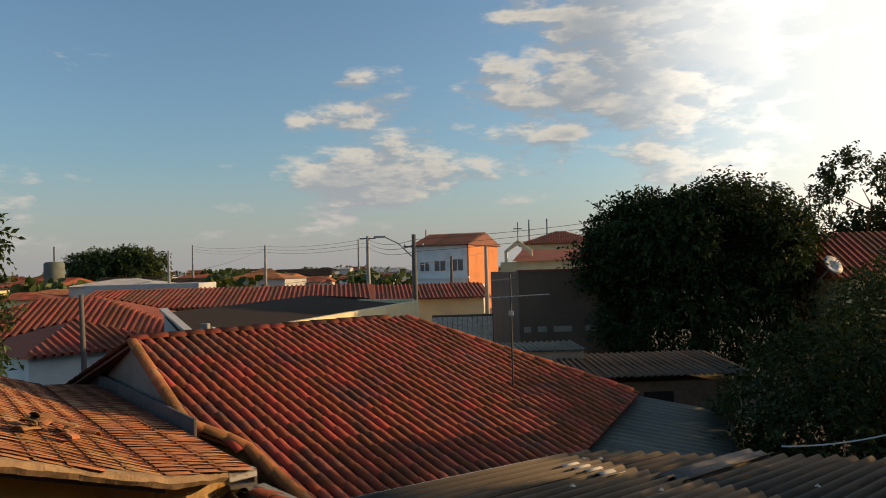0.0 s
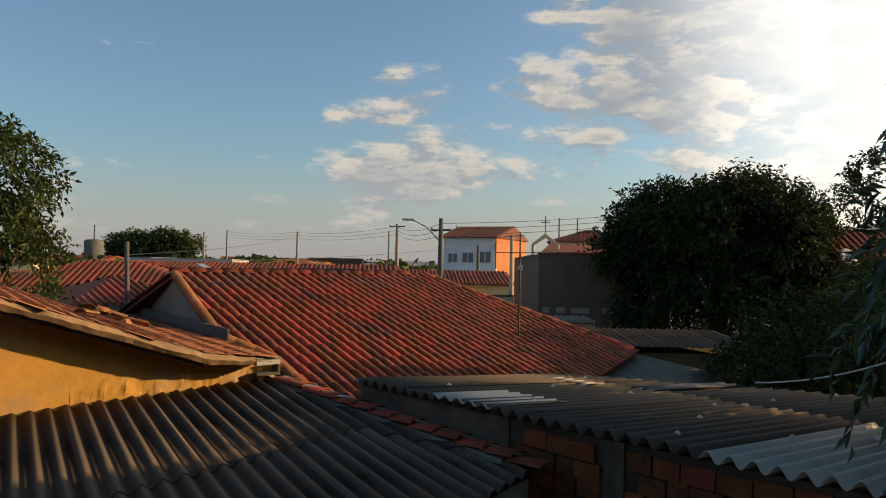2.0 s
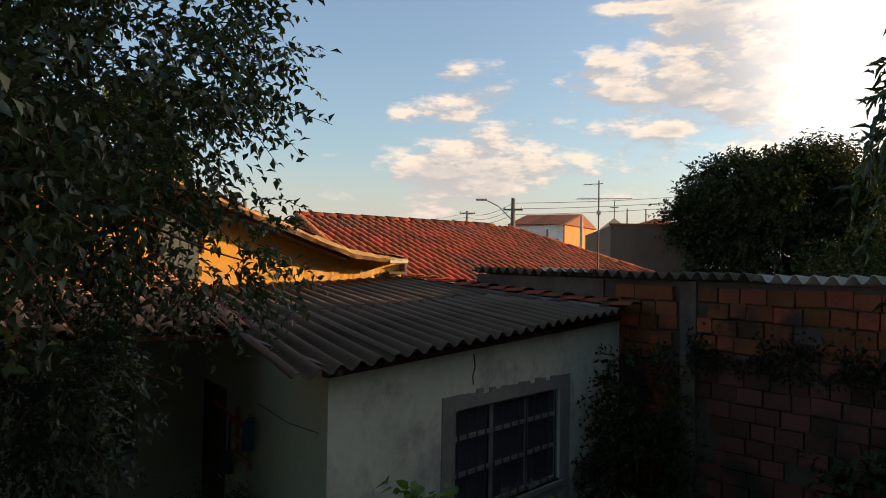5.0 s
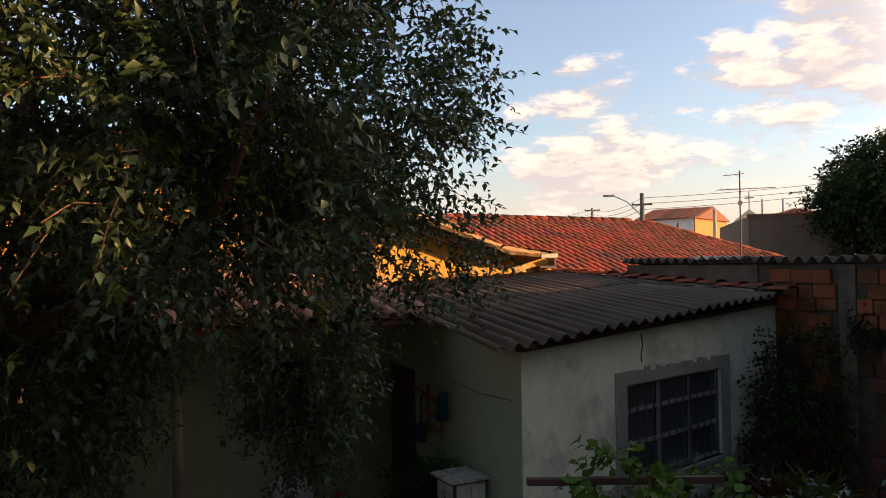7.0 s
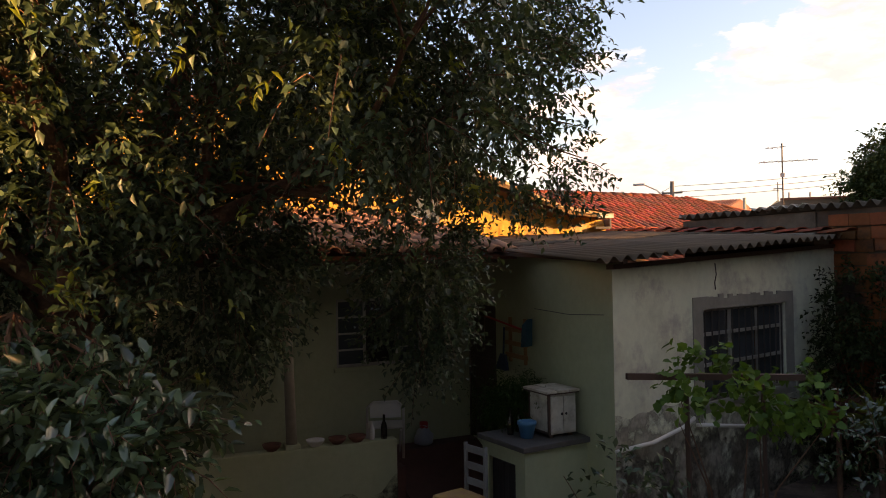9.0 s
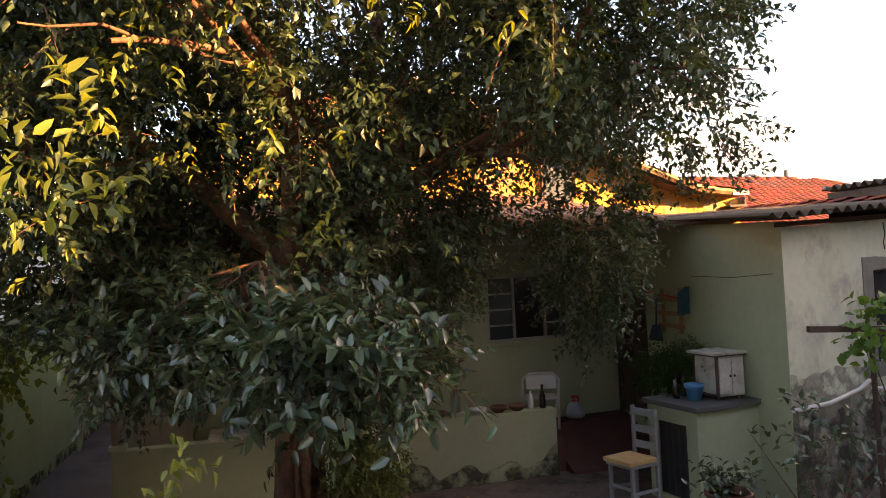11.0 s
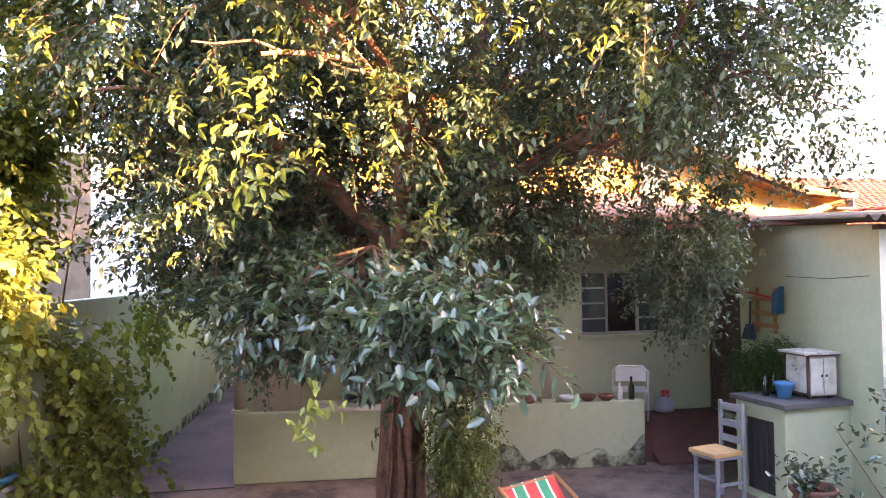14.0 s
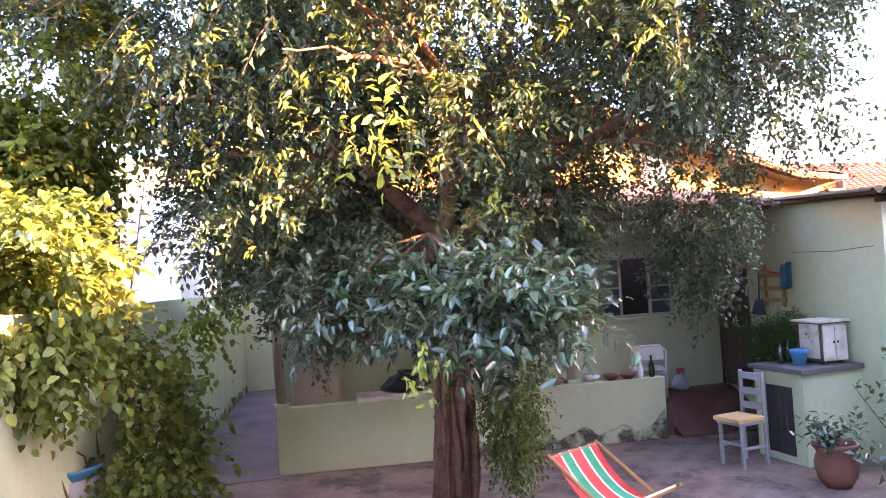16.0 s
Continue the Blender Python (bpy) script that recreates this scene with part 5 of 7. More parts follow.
    tagged(piece("crown", plain_leaves("crown", P, D, N, S, "leaf_crown_shade", ratio=0.52), tree), kind="stuff")
    line = Soup()
    for a, b in list(zip(*tw))[::4]:
        line.tube([a, (np.array(a) + b) / 2 + np.array([0, 0, 0.04]), b], [0.005, 0.0035, 0.002], 3, caps=False)
    tagged(part("twigwork", line, "bark", tree), kind="stuff")
    # the near lower lobe, and the spray that hangs by the trunk
    near = [in_blob(rng, n, c, r, 0.2) for c, r, n in (((-4.1, -2.3, 1.95), (0.52, 0.45, 0.22), 200), ((-3.74, -2.2, 1.88), (0.32, 0.3, 0.18), 60), ((-4.75, -2.1, 2.0), (0.48, 0.4, 0.26), 150), ((-4.6, -1.6, 1.6), (0.32, 0.25, 0.3), 60), ((-5.45, -2.3, 1.98), (0.5, 0.4, 0.2), 80))]
    p, u = np.concatenate([q[0] for q in near]), np.concatenate([q[1] for q in near])
    P, D, N, S, tw = twigs(rng, p - np.array(at), u * 0.8 + np.array([0.2, -0.25, 0.15]), 12, 0.28, 0.092, droop=0.22)
    tagged(piece("near_foliage", leaf_mesh("near_foliage", P, D, N, S, "leaf", ratio=0.46), tree), kind="stuff")
    line = Soup()
    for a, b in zip(*tw):
        line.tube([a, (np.array(a) + b) / 2 + np.array([0, 0, 0.03]), b], [0.004, 0.003, 0.0015], 4, caps=False)
    hub = np.array([0.4, -0.7, 2.45])
    for a in tw[0][::45]:
        line.tube([hub, (hub + a) / 2 + np.array([0, 0, 0.12]), a], [0.012, 0.009, 0.004], 5, caps=False)
    tagged(part("near_twigwork", line, "bark", tree), kind="stuff")
    p, u = in_blob(rng, 400, (-4.58, -1.15, 1.00), (0.17, 0.19, 0.56), 0.1)
    P, D, N, S, tw = twigs(rng, p - np.array(at), u, 12, 0.2, 0.042, droop=0.8)
    tagged(piece("hanging_spray", leaf_mesh("hanging_spray", P, D, N, S, "leaf_fine", ratio=0.5), tree), kind="stuff")
    # young yellow-green shoots
    c = []
    for q, k, r in (((-3.52, -4.15, 2.72), 8, 0.09), ((-3.86, -3.55, 1.75), 5, 0.07), ((-4.35, -2.9, 3.4), 28, 0.5), ((-5.3, -2.9, 3.3), 22, 0.5), ((-3.9, -1.8, 3.7), 34, 0.55), ((-3.2, -0.9, 4.0), 45, 0.28), ((-5.6, -3.2, 4.2), 45, 0.6)):
        c.append(np.array(q) + rng.normal(0, r, (k, 3)) * np.array([1, 1, 1.3]))
    c = np.concatenate(c)
    P, D, N, S, tw = twigs(rng, c - np.array(at), rng.normal(0, 0.5, (len(c), 3)), 9, 0.15, 0.060, droop=0.4)
    tagged(piece("young_foliage", leaf_mesh("young_foliage", P, D, N, S, "leaf_young", ratio=0.42), tree, label="yellow-green young leaves"), kind="stuff")


patio_tree()


def simple_tree(name, at, blobs, label, leaf, seed, trunk_h, trunk_r, mat="leaf_far", per=10, ratio=0.5, twig=0.7, droop=0.4, gap=-0.25, scale=0.5, limbs=5, shell=0.5, reach=9.0, stems_n=26, ovate=False, far=False):
    rng = np.random.default_rng(seed)
    if far:
        k = town(*at).to_scale().x
        blobs = [(tuple(town(c[0], c[1]) @ Vector((0, 0, c[2]))), np.array(r) * k, n) for c, r, n in blobs]
        at, leaf, twig, trunk_h, trunk_r = tuple(town(*at).translation), leaf * k, twig * k, trunk_h * k, trunk_r * k
    tree = thing(name, Matrix.Translation(at), label, "tree" if "tree" in name else "bush")
    base = np.array(at)
    wood, tips = Soup(), []
    if trunk_h > 0:
        wood.tube([(0, 0, -0.1), (0.05, 0.03, trunk_h * 0.5), (0.0, 0.1, trunk_h)], [trunk_r * 1.25, trunk_r, trunk_r * 0.8], 10, caps=False)
        for k in range(limbs):
            a = 2 * math.pi * k / limbs + rng.uniform(0, 0.6)
            limb(rng, wood, (0, 0.1, trunk_h * rng.uniform(0.75, 1.0)), (math.cos(a), math.sin(a), rng.uniform(0.7, 1.4)), min(trunk_h * 0.6, reach), trunk_r * 0.45, 1, tips)
        part("trunk", wood, "bark", tree, smooth=True)
    C, U = [], []
    for c, r, n in blobs:
        p, u = in_blob(rng, n, c, r, shell)
        C.append(p)
        U.append(u)
    C, U = np.concatenate(C), np.concatenate(U)
    keep = np.array([noise.noise(Vector(p) * scale) > gap for p in C])
    C, U = C[keep], U[keep]
    P, D, N, S, tw = twigs(rng, C - base, U, per, twig, leaf, droop=droop)
    tagged(piece("crown", (leaf_mesh if ovate else plain_leaves)("crown", P, D, N, S, mat, ratio=ratio), tree), kind="stuff")
    if trunk_h <= 0:
        stems = Soup()
        for a, b in list(zip(*tw))[::max(6, len(C) // stems_n)]:
            g = np.array([a[0] * 0.3, a[1] * 0.3, 0.0])
            stems.tube([g, (g + a) / 2 + rng.normal(0, 0.05, 3), b], [0.012, 0.008, 0.003], 5, caps=False)
        tagged(part("stemwork", stems, "bark", tree), kind="stuff")
    return tree


def lobes(rng, centre, radii, k, size):
    """Smaller blobs over an ellipsoid's upper surface, for an uneven outline."""
    out = []
    for _ in range(k):
        u = rng.normal(0, 1, 3)
        u /= np.linalg.norm(u)
        u[2] = abs(u[2]) * 1.0 - 0.25
        out.append((np.array(centre) + u * np.array(radii) * 0.82, np.array([size, size, size * 0.8]) * rng.uniform(0.7, 1.25)))
    return out


def big_tree():
    rng = np.random.default_rng(21)
    blobs = [((11.4, 31, 5.4), (4.3, 4.3, 3.0), 1500)] + [(c, r, 210) for c, r in lobes(rng, (11.4, 31, 5.8), (4.9, 4.6, 3.6), 30, 1.3)] + [((11.2, 29.5, 3.0), (4.4, 3.0, 2.2), 1900)]
    simple_tree("tree", (11.6, 31.2, 0), blobs, "large round dark mango tree beside the shed", 0.24, 22, 2.6, 0.4, "leaf_dark", per=9, twig=0.8, gap=-0.33, scale=0.4, far=True)


big_tree()
simple_tree("tree", (22.0, 36, 0), [((21.6, 35.5, 8.4), (1.9, 1.9, 2.3), 620), ((22.4, 36, 6.0), (1.6, 1.4, 1.6), 260)], "sparse tall tree with gaps in its crown", 0.30, 23, 6.0, 0.2, "leaf_dark", per=8, gap=-0.05, scale=0.6, far=True)
simple_tree("bush", (9.5, 15.5, 0), [((9.4, 15.2, 2.2), (3.2, 2.2, 2.3), 1500), ((12.0, 17.5, 3.2), (2.6, 2.2, 2.4), 1300), ((7.6, 13.8, 1.6), (1.7, 1.5, 1.6), 700), ((12.5, 13.8, 3.0), (2.4, 2.2, 2.3), 1300), ((14.5, 20.5, 3.0), (3.0, 2.4, 3.0), 1500)],
            "dark overgrown bushes behind the sheds", 0.16, 24, 0, 0.1, "leaf_dark", per=10, twig=0.6, gap=-0.5, far=True)
# one lobe shows at the wall; the unseen others are added to block the sun
simple_tree("tree", (6.6, 0.6, 0), [((5.7, -1.3, 3.7), (1.4, 2.0, 1.1), 1300), ((3.49, 2.94, 4.62), (1.15, 1.3, 1.6), 280), ((5.19, 4.49, 4.17), (0.9, 0.9, 0.8), 700), ((5.57, 1.79, 4.03), (2.4, 2.2, 1.7), 1300), ((5.85, -0.41, 3.61), (2.6, 2.4, 1.15), 1300), ((6.04, 2.25, 6.4), (1.7, 1.5, 1.6), 1300), ((6.1, 2.7, 8.1), (1.7, 2.3, 1.5), 1700), ((10.4, 9.3, 4.3), (1.8, 2.1, 1.7), 1300), ((4.24, 1.59, 3.65), (1.3, 1.3, 1.0), 220), ((7.36, 3.39, 3.87), (1.8, 1.8, 1.6), 400), ((5.57, 5.89, 4.38), (1.2, 1.2, 1.0), 1100), ((5.19, 4.39, 6.43), (1.6, 1.5, 1.5), 800)],
            "mango tree with long hanging leaves at the wall, its unseen crown added to block the sun", 0.19, 25, 3.2, 0.16, "leaf", per=15, ratio=0.24, twig=0.3, droop=1.4, gap=-0.35, scale=0.9, reach=1.2)
# out of view: added only to keep low sun off the sheds
simple_tree("tree", (17.2, 14.6, 0), [((17.2, 14.6, 5.2), (2.4, 2.0, 2.2), 900)], "unseen leafy tree added beyond the sheds to shade them", 0.2, 29, 3.2, 0.18, "leaf_dark", per=9, twig=0.6, gap=-0.5, reach=1.4, far=True)
simple_tree("bush", (-7.3, -2.7, 0), [((-7.35, -2.85, 0.95), (0.58, 0.55, 1.05), 720), ((-7.35, -2.15, 2.1), (0.35, 0.35, 0.3), 110), ((-8.05, -3.4, 2.75), (0.9, 0.62, 1.0), 1500), ((-7.0, -3.5, 2.1), (0.38, 0.34, 0.6), 520), ((-6.4, -4.1, 2.25), (0.45, 0.35, 0.5), 480), ((-8.3, -3.2, 4.1), (1.3, 0.9, 1.2), 1900)],
            "yellow-green sunlit climber with round leaves by the wall", 0.074, 26, 0, 0.1, "leaf_climber", per=14, ratio=0.72, twig=0.4, droop=0.8, gap=-0.2, scale=1.2, stems_n=10, ovate=True)
simple_tree("tree", (-42.5, 92, 0), [((-43.0, 92, 4.2), (5.6, 3, 2.2), 800)] + [((-47.5 + 1.6 * k, 92, 5.0 + 0.5 * math.sin(k * 1.9) + 0.12 * k), (1.5, 1.5, 1.1), 120) for k in range(7)], "row of round dark trees beyond the roofs", 0.5, 27, 2.0, 0.3, "leaf_far", per=8, twig=1.0, gap=-0.5, scale=0.3, far=True)
simple_tree("tree", (-10.9, 14.6, 0), [((-10.55, 14.3, 4.8), (1.3, 1.3, 1.3), 520), ((-10.45, 14.2, 7.0), (1.2, 1.2, 0.9), 280), ((-11.6, 15, 6.4), (1.5, 1.5, 2.0), 420)], "leafy tree with layered branches behind the old roof", 0.19, 28, 4.2, 0.12, "leaf_far", per=11, ratio=0.42, twig=0.5, droop=0.5, gap=-0.15, scale=1.0, reach=1.5, far=True)

# ---- far buildings ----


def hip_house(x, y, turn, w, d, h, rise, wall, roof_mat, label, hip=True, over=0.5, windows=(), at=None):
    ho = thing("house", at or town(x, y, 0, 0, 0, turn), label, "house")
    part("wall", Soup().box(0, w, 0, d, -0.5, h), wall, ho)
    s = Soup()
    o = over
    k = d / 2 if hip else 0.0
    e = [(-o, -o, h), (w + o, -o, h), (w + o, d + o, h), (-o, d + o, h)]
    r0, r1 = (k if hip else -o, d / 2, h + rise), (w - k if hip else w + o, d / 2, h + rise)
    s.add(e + [r0, r1], [(0, 1, 5, 4), (2, 3, 4, 5), (1, 2, 5), (3, 0, 4), (3, 2, 1, 0)])
    ro = part("roof", s, roof_mat, ho)
    # tile rolls down the slopes
    rolls = []
    slope_len = math.hypot(d / 2 + o, rise)
    n = int((w + 2 * o) / 0.28)
    for side in (0, 1):
        for i in range(n):
            xx = -o + (i + 0.5) * 0.28
            lim = 1.0
            if hip:
                edge = min(xx + o, w + o - xx)
                lim = min(1.0, edge / (k + o))
            if lim < 0.08:
                continue
            y0 = -o if side == 0 else d + o
            y1 = y0 + (d / 2 + o) * lim * (1 if side == 0 else -1)
            rolls.append([(xx, y0, h + 0.02), (xx, y1, h + rise * lim + 0.02)])
    rs = Soup()
    for a, b in rolls:
        rs.tube([a, b], 0.075, 5, caps=False)
    tagged(part("tiling", rs, roof_mat, ro), kind="stuff")
    for i, (wx, wz, ww, wh, face) in enumerate(windows):
        if face == "front":
            wn = part("window", Soup().box(wx, wx + ww, -0.05, 0.0, wz, wz + wh), "white_wall", ho)
            for q in range(2):
                part("pane", Soup().box(wx + 0.08 + q * ww / 2, wx + ww / 2 - 0.03 + q * ww / 2, -0.08, -0.052, wz + 0.08, wz + wh - 0.08), "glass", wn)
        else:
            wn = part("window", Soup().box(w, w + 0.05, wx, wx + ww, wz, wz + wh), "white_wall", ho)
            part("pane", Soup().box(w + 0.052, w + 0.08, wx + 0.08, wx + ww - 0.08, wz + 0.08, wz + wh - 0.08), "glass", wn)
    return ho


def block(name, m, x0, x1, y0, y1, z0, z1, mat, label, category="building"):
    b = thing(name, m, label, category)
    part("wall", Soup().box(x0, x1, y0, y1, z0, z1), mat, b)
    return b


def far_town():
    # flat dark roof behind a cream parapet
    b = thing("building", pose(-5.84, 16.75, 0, 0, 0, 76), "low building with a cream parapet and a black tarred roof", "building")
    # local x along the parapet, y to the back
    part("parapet", Soup().box(0, 18.0, 0, 0.2, 0, 4.32, soft=0.02), "cream_wall", b)
    part("far_parapet", Soup().box(17.8, 18.0, 0.2, 3.0, 0, 4.4, soft=0.02), "cream_wall", b)
    side = Soup().add([(0.02, 0.2, 0), (-0.02, 0.2, 4.2), (5.2, 4.6, 4.62), (5.2, 4.6, 0), (0.22, 0.2, 0), (0.22, 0.2, 4.2), (5.4, 4.6, 4.62), (5.4, 4.6, 0)], [(3, 2, 1, 0), (4, 5, 6, 7), (1, 2, 6, 5), (0, 1, 5, 4), (2, 3, 7, 6)])
    part("side_wall", side, "grey_wall", b, "pale bluish side wall")
    rim = [(-0.05, 0.2, 4.12), (17.8, 0.2, 4.12), (18.3, 3.0, 4.5), (18.6, 5.6, 4.62), (5.2, 4.6, 4.58)]
    part("roof", Soup().add(rim + [(x, y, z - 0.1) for x, y, z in rim], [(0, 1, 2, 3, 4), (9, 8, 7, 6, 5), (4, 3, 8, 9), (3, 2, 7, 8), (0, 4, 9, 5), (2, 1, 6, 7), (1, 0, 5, 6)]), "black_roof", b)
    part("coping", Soup().add([(-0.15, 0.1, 4.2), (0.15, 0.1, 4.2), (5.5, 4.7, 4.66), (5.1, 4.7, 4.66), (-0.15, 0.1, 4.27), (0.15, 0.1, 4.27), (5.5, 4.7, 4.73), (5.1, 4.7, 4.73)], [(4, 5, 6, 7), (3, 2, 1, 0), (0, 1, 5, 4), (2, 3, 7, 6), (1, 2, 6, 5), (3, 0, 4, 7)]), "flashing", b)
    for k in range(2):
        part("chimney_block", Soup().box(0.1 + k * 0.22, 0.24 + k * 0.22, -0.05, 0.15, 4.32, 4.62 - 0.1 * k, soft=0.03), "cement", b)
    # water tank on the horizon
    wt = thing("water_tank", town(-46.5, 84, 0.3), "blue-grey cylindrical water tank", "tank")
    part("tank", Soup().lathe([(1.15, 0), (1.15, 5.1), (1.0, 5.3), (0.1, 5.4)], 18), "zinc", wt, smooth=True)
    part("mast", Soup().tube([(0, 0, 5.4), (0, 0, 7.2)], 0.08, 6), "iron", wt)
    hip_house(-13.2, 22.3, 50, 5.0, 5.0, 3.15, 0.95, "white_wall", "tile_far", "white house under a pyramid roof of red tiles", over=0.35)
    hip_house(-22.0, 27.5, 12, 11.5, 9, 3.0, 1.55, "white_wall", "tile_far", "white house under a red hipped tile roof", windows=[(2, 1.2, 1.2, 1.0, "front"), (8, 1.2, 1.2, 1.0, "front")])
    hip_house(-20.0, 38, 8, 16, 10, 3.3, 1.0, "cream_wall", "tile_far", "long low house with a red tile roof", hip=False)
    block("building", town(-24, 47, 0, 0, 0, 6), 0, 7.5, 0, 6, 0, 4.3, "grey_wall", "long pale wall of a depot")
    hip_house(-9.0, 46, 6, 12, 8, 2.9, 0.9, "cream_wall", "tile_far", "low house with an orange tile roof", hip=False)
    # two-storey house, white front and bare brick side
    ho = hip_house(-2.37, 67.9, -21.4, 5.4, 9.5, 6.4, 1.3, "white_wall", "tile_dark", "two-storey white house with one bare brick side wall", hip=False, over=0.4,
                   windows=[(0.5, 3.9, 1.0, 1.0, "front"), (2.0, 3.9, 1.2, 1.1, "front"), (3.8, 3.9, 1.2, 1.2, "front"), (2.2, 4.2, 0.9, 1.0, "side")])
    part("brick_side", Soup().box(5.42, 5.55, 0, 9.5, 0, 6.4).add([(5.5, 0, 6.4), (5.5, 9.5, 6.4), (5.5, 4.75, 7.7)], [(0, 1, 2)]), "orange_brick", ho)
    part("awning", Soup().box(-0.6, 6, -1.4, 0, 2.4, 2.6), "white_wall", ho)
    part("ledge", Soup().box(-0.2, 5.6, -0.3, 0, 3.2, 3.4), "white_wall", ho)
    block("building", town(-4.4, 66.0, 0, 0, 0, -10), 0, 8.5, 0, 2.5, 0, 2.7, "grey_wall", "open shop front with blue shutters")
    # chapel and houses to the right of it
    b = block("building", town(6.2, 56, 0, 0, 0, -12), 0, 9.5, 0, 8, 0, 5.0, "cream_wall", "cream building with a low tiled roof")
    part("roof", Soup().add([(-0.3, -0.4, 5.0), (9.8, -0.4, 5.0), (9.8, 8, 6.1), (-0.3, 8, 6.1)], [(0, 1, 2, 3)]), "tile_far", b)
    c = thing("chapel", town(5.3, 58, 0, 0, 0, -12), "small cream chapel with an open gable frame and a cross", "chapel")
    # an open pointed frame over the front wall
    part("front_wall", Soup().box(-0.2, 3.0, 0.0, 3.0, 0, 4.9), "cream_wall", c)
    ring = lambda w, h, top: [(-w + 1.3, h), (w + 1.3, h), (w + 1.3, 5.75 + (w - 1.0) * 0.6), (1.3, top), (-w + 1.3, 5.75 + (w - 1.0) * 0.6)]
    outer, inner = ring(1.15, 4.9, 6.75), ring(0.92, 4.9, 6.35)
    vs = [(x, y, z) for y in (0.0, 0.35) for x, z in outer + inner]
    fs = []
    for i in range(1, 5):
        j = (i + 1) % 5
        fs += [(i, j, 5 + j, 5 + i), (10 + j, 10 + i, 15 + i, 15 + j), (j, i, 10 + i, 10 + j), (5 + i, 5 + j, 15 + j, 15 + i)]
    part("gable_frame", Soup().add(vs, fs), "cream_wall", c)
    part("cross", Soup().box(1.26, 1.34, 0.1, 0.2, 6.6, 8.2).box(0.95, 1.65, 0.1, 0.2, 7.62, 7.71), "concrete_pole", c)
    hip_house(9.5, 80, -8, 9, 8, 6.3, 1.6, "cream_wall", "tile_far", "house with a red tile roof on the slope")
    hip_house(19.0, 82, 4, 9, 8, 7.2, 1.8, "white_wall", "tile_far", "white house with a red tile roof")
    # dark wall of the warehouse and the shed in front of it
    b = block("building", town(2.75, 30.5, 0, 0, 0, 2), 0.7, 4.6, 0, 12, 0, 5.15, "dark_cement", "tall windowless dark cement warehouse wall")
    part("coping", Soup().box(0.65, 4.65, -0.06, 0.2, 5.15, 5.25), "tile_dark", b)
    [part("light_patch", Soup().box(x, x + w_, -0.015, 0, 2.5, 2.75), "cement", b) for x, w_ in ((0.9, 0.3), (1.5, 0.4), (2.2, 0.8), (3.6, 0.5))]
    block("building", town(7.4, 31.0, 0, 0, 0, 2), 0, 2.0, 0, 4, 0, 3.2, "dark_cement", "low cement wall under the mango tree")
    b = thing("gate", town(-0.4, 33, 0, 0, 0, 2), "white ribbed sheet-metal gate", "gate")
    for k in range(12):
        part("gate_panel", Soup().box(k * 0.24, k * 0.24 + 0.22, 0, 0.04, 1.5, 3.0), "white_paint", b)
    part("gate_foot", Soup().box(0, 2.9, 0.04, 0.1, 0, 3.1), "dark_cement", b)
    # shed with ribbed roof
    s = thing("shed", town(3.9, 19.6, 0, 0, 0, 3), "grey shed under an old corrugated roof", "shed")
    part("wall", Soup().box(0.3, 5.0, 1.3, 4.6, 0, 2.2), "sooty_shade_cement", s)
    # the doorway's inner shade painted as a near-black sheet
    part("doorway", Soup().box(2.2, 3.1, 1.27, 1.31, 0, 1.9), "unlit_black", s)
    for k in range(6):
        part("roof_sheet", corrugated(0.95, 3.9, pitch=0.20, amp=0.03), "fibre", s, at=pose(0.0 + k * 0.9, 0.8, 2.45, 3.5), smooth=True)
    s = thing("shed", town(0.9, 22.5, 0, 0, 0, 4), "low shed with a pale roof sheet", "shed")
    part("roof_sheet", corrugated(3.9, 2.2, pitch=0.20, amp=0.03), "zinc", s, at=pose(0, 0, 2.9, 2), smooth=True)
    part("wall", Soup().box(0.1, 3.8, 0.2, 2, 0, 2.85), "cement", s)
    # house behind the far bushes
    hip_house(16.0, 27.5, -4, 9, 7, 4.7, 1.9, "cream_wall", "tile_far", "cream house with a brown tile roof among trees", hip=False)
    # satellite dish
    d = thing("satellite_dish", town(15.4, 27.3, 5.2, 60, 0, 20), "small grey satellite dish on a bracket", "dish")
    part("bowl", Soup().lathe([(0.02, 0.0), (0.2, 0.03), (0.4, 0.12), (0.42, 0.13), (0.2, 0.05), (0.02, 0.02)], 18), "flashing", d, smooth=True)
    part("arm", Soup().tube([(0, 0, 0.02), (0, 0.1, 0.5)], 0.015, 6), "steel", d)
    part("bracket", Soup().tube([(0, 0, 0), (0, -0.2, -0.9)], 0.03, 6), "steel", d)
    # the town beyond: many low houses
    rng = random.Random(31)
    roofs = ["tile_far", "tile_far", "black_roof", "tile_old", "grey_wall"]
    rise = lambda d: 0.012 * min(max(d - 150, 0), 400) - 0.2
    for k in range(95):
        dist = 120 * (4.2 ** rng.random())
        a = radians(rng.uniform(-41, 30))
        x, y = dist * math.sin(a), dist * math.cos(a)
        if -14 < x < 46 and dist < 185:
            continue
        hip_house(0, 0, 0, rng.uniform(8, 17), rng.uniform(7, 11), rng.uniform(2.8, 4.8), rng.uniform(0.9, 1.8), rng.choice(["cream_wall", "white_wall", "grey_wall"]), rng.choice(roofs),
                  "distant low house with a tiled roof", hip=rng.random() < 0.5, at=pose(x, y, rise(dist), 0, 0, rng.uniform(-25, 25)))
    rng2 = np.random.default_rng(33)
    P = []
    for k in range(170):
        dist = 140 * (4.6 ** rng2.random())
        a = radians(rng2.uniform(-43, 32))
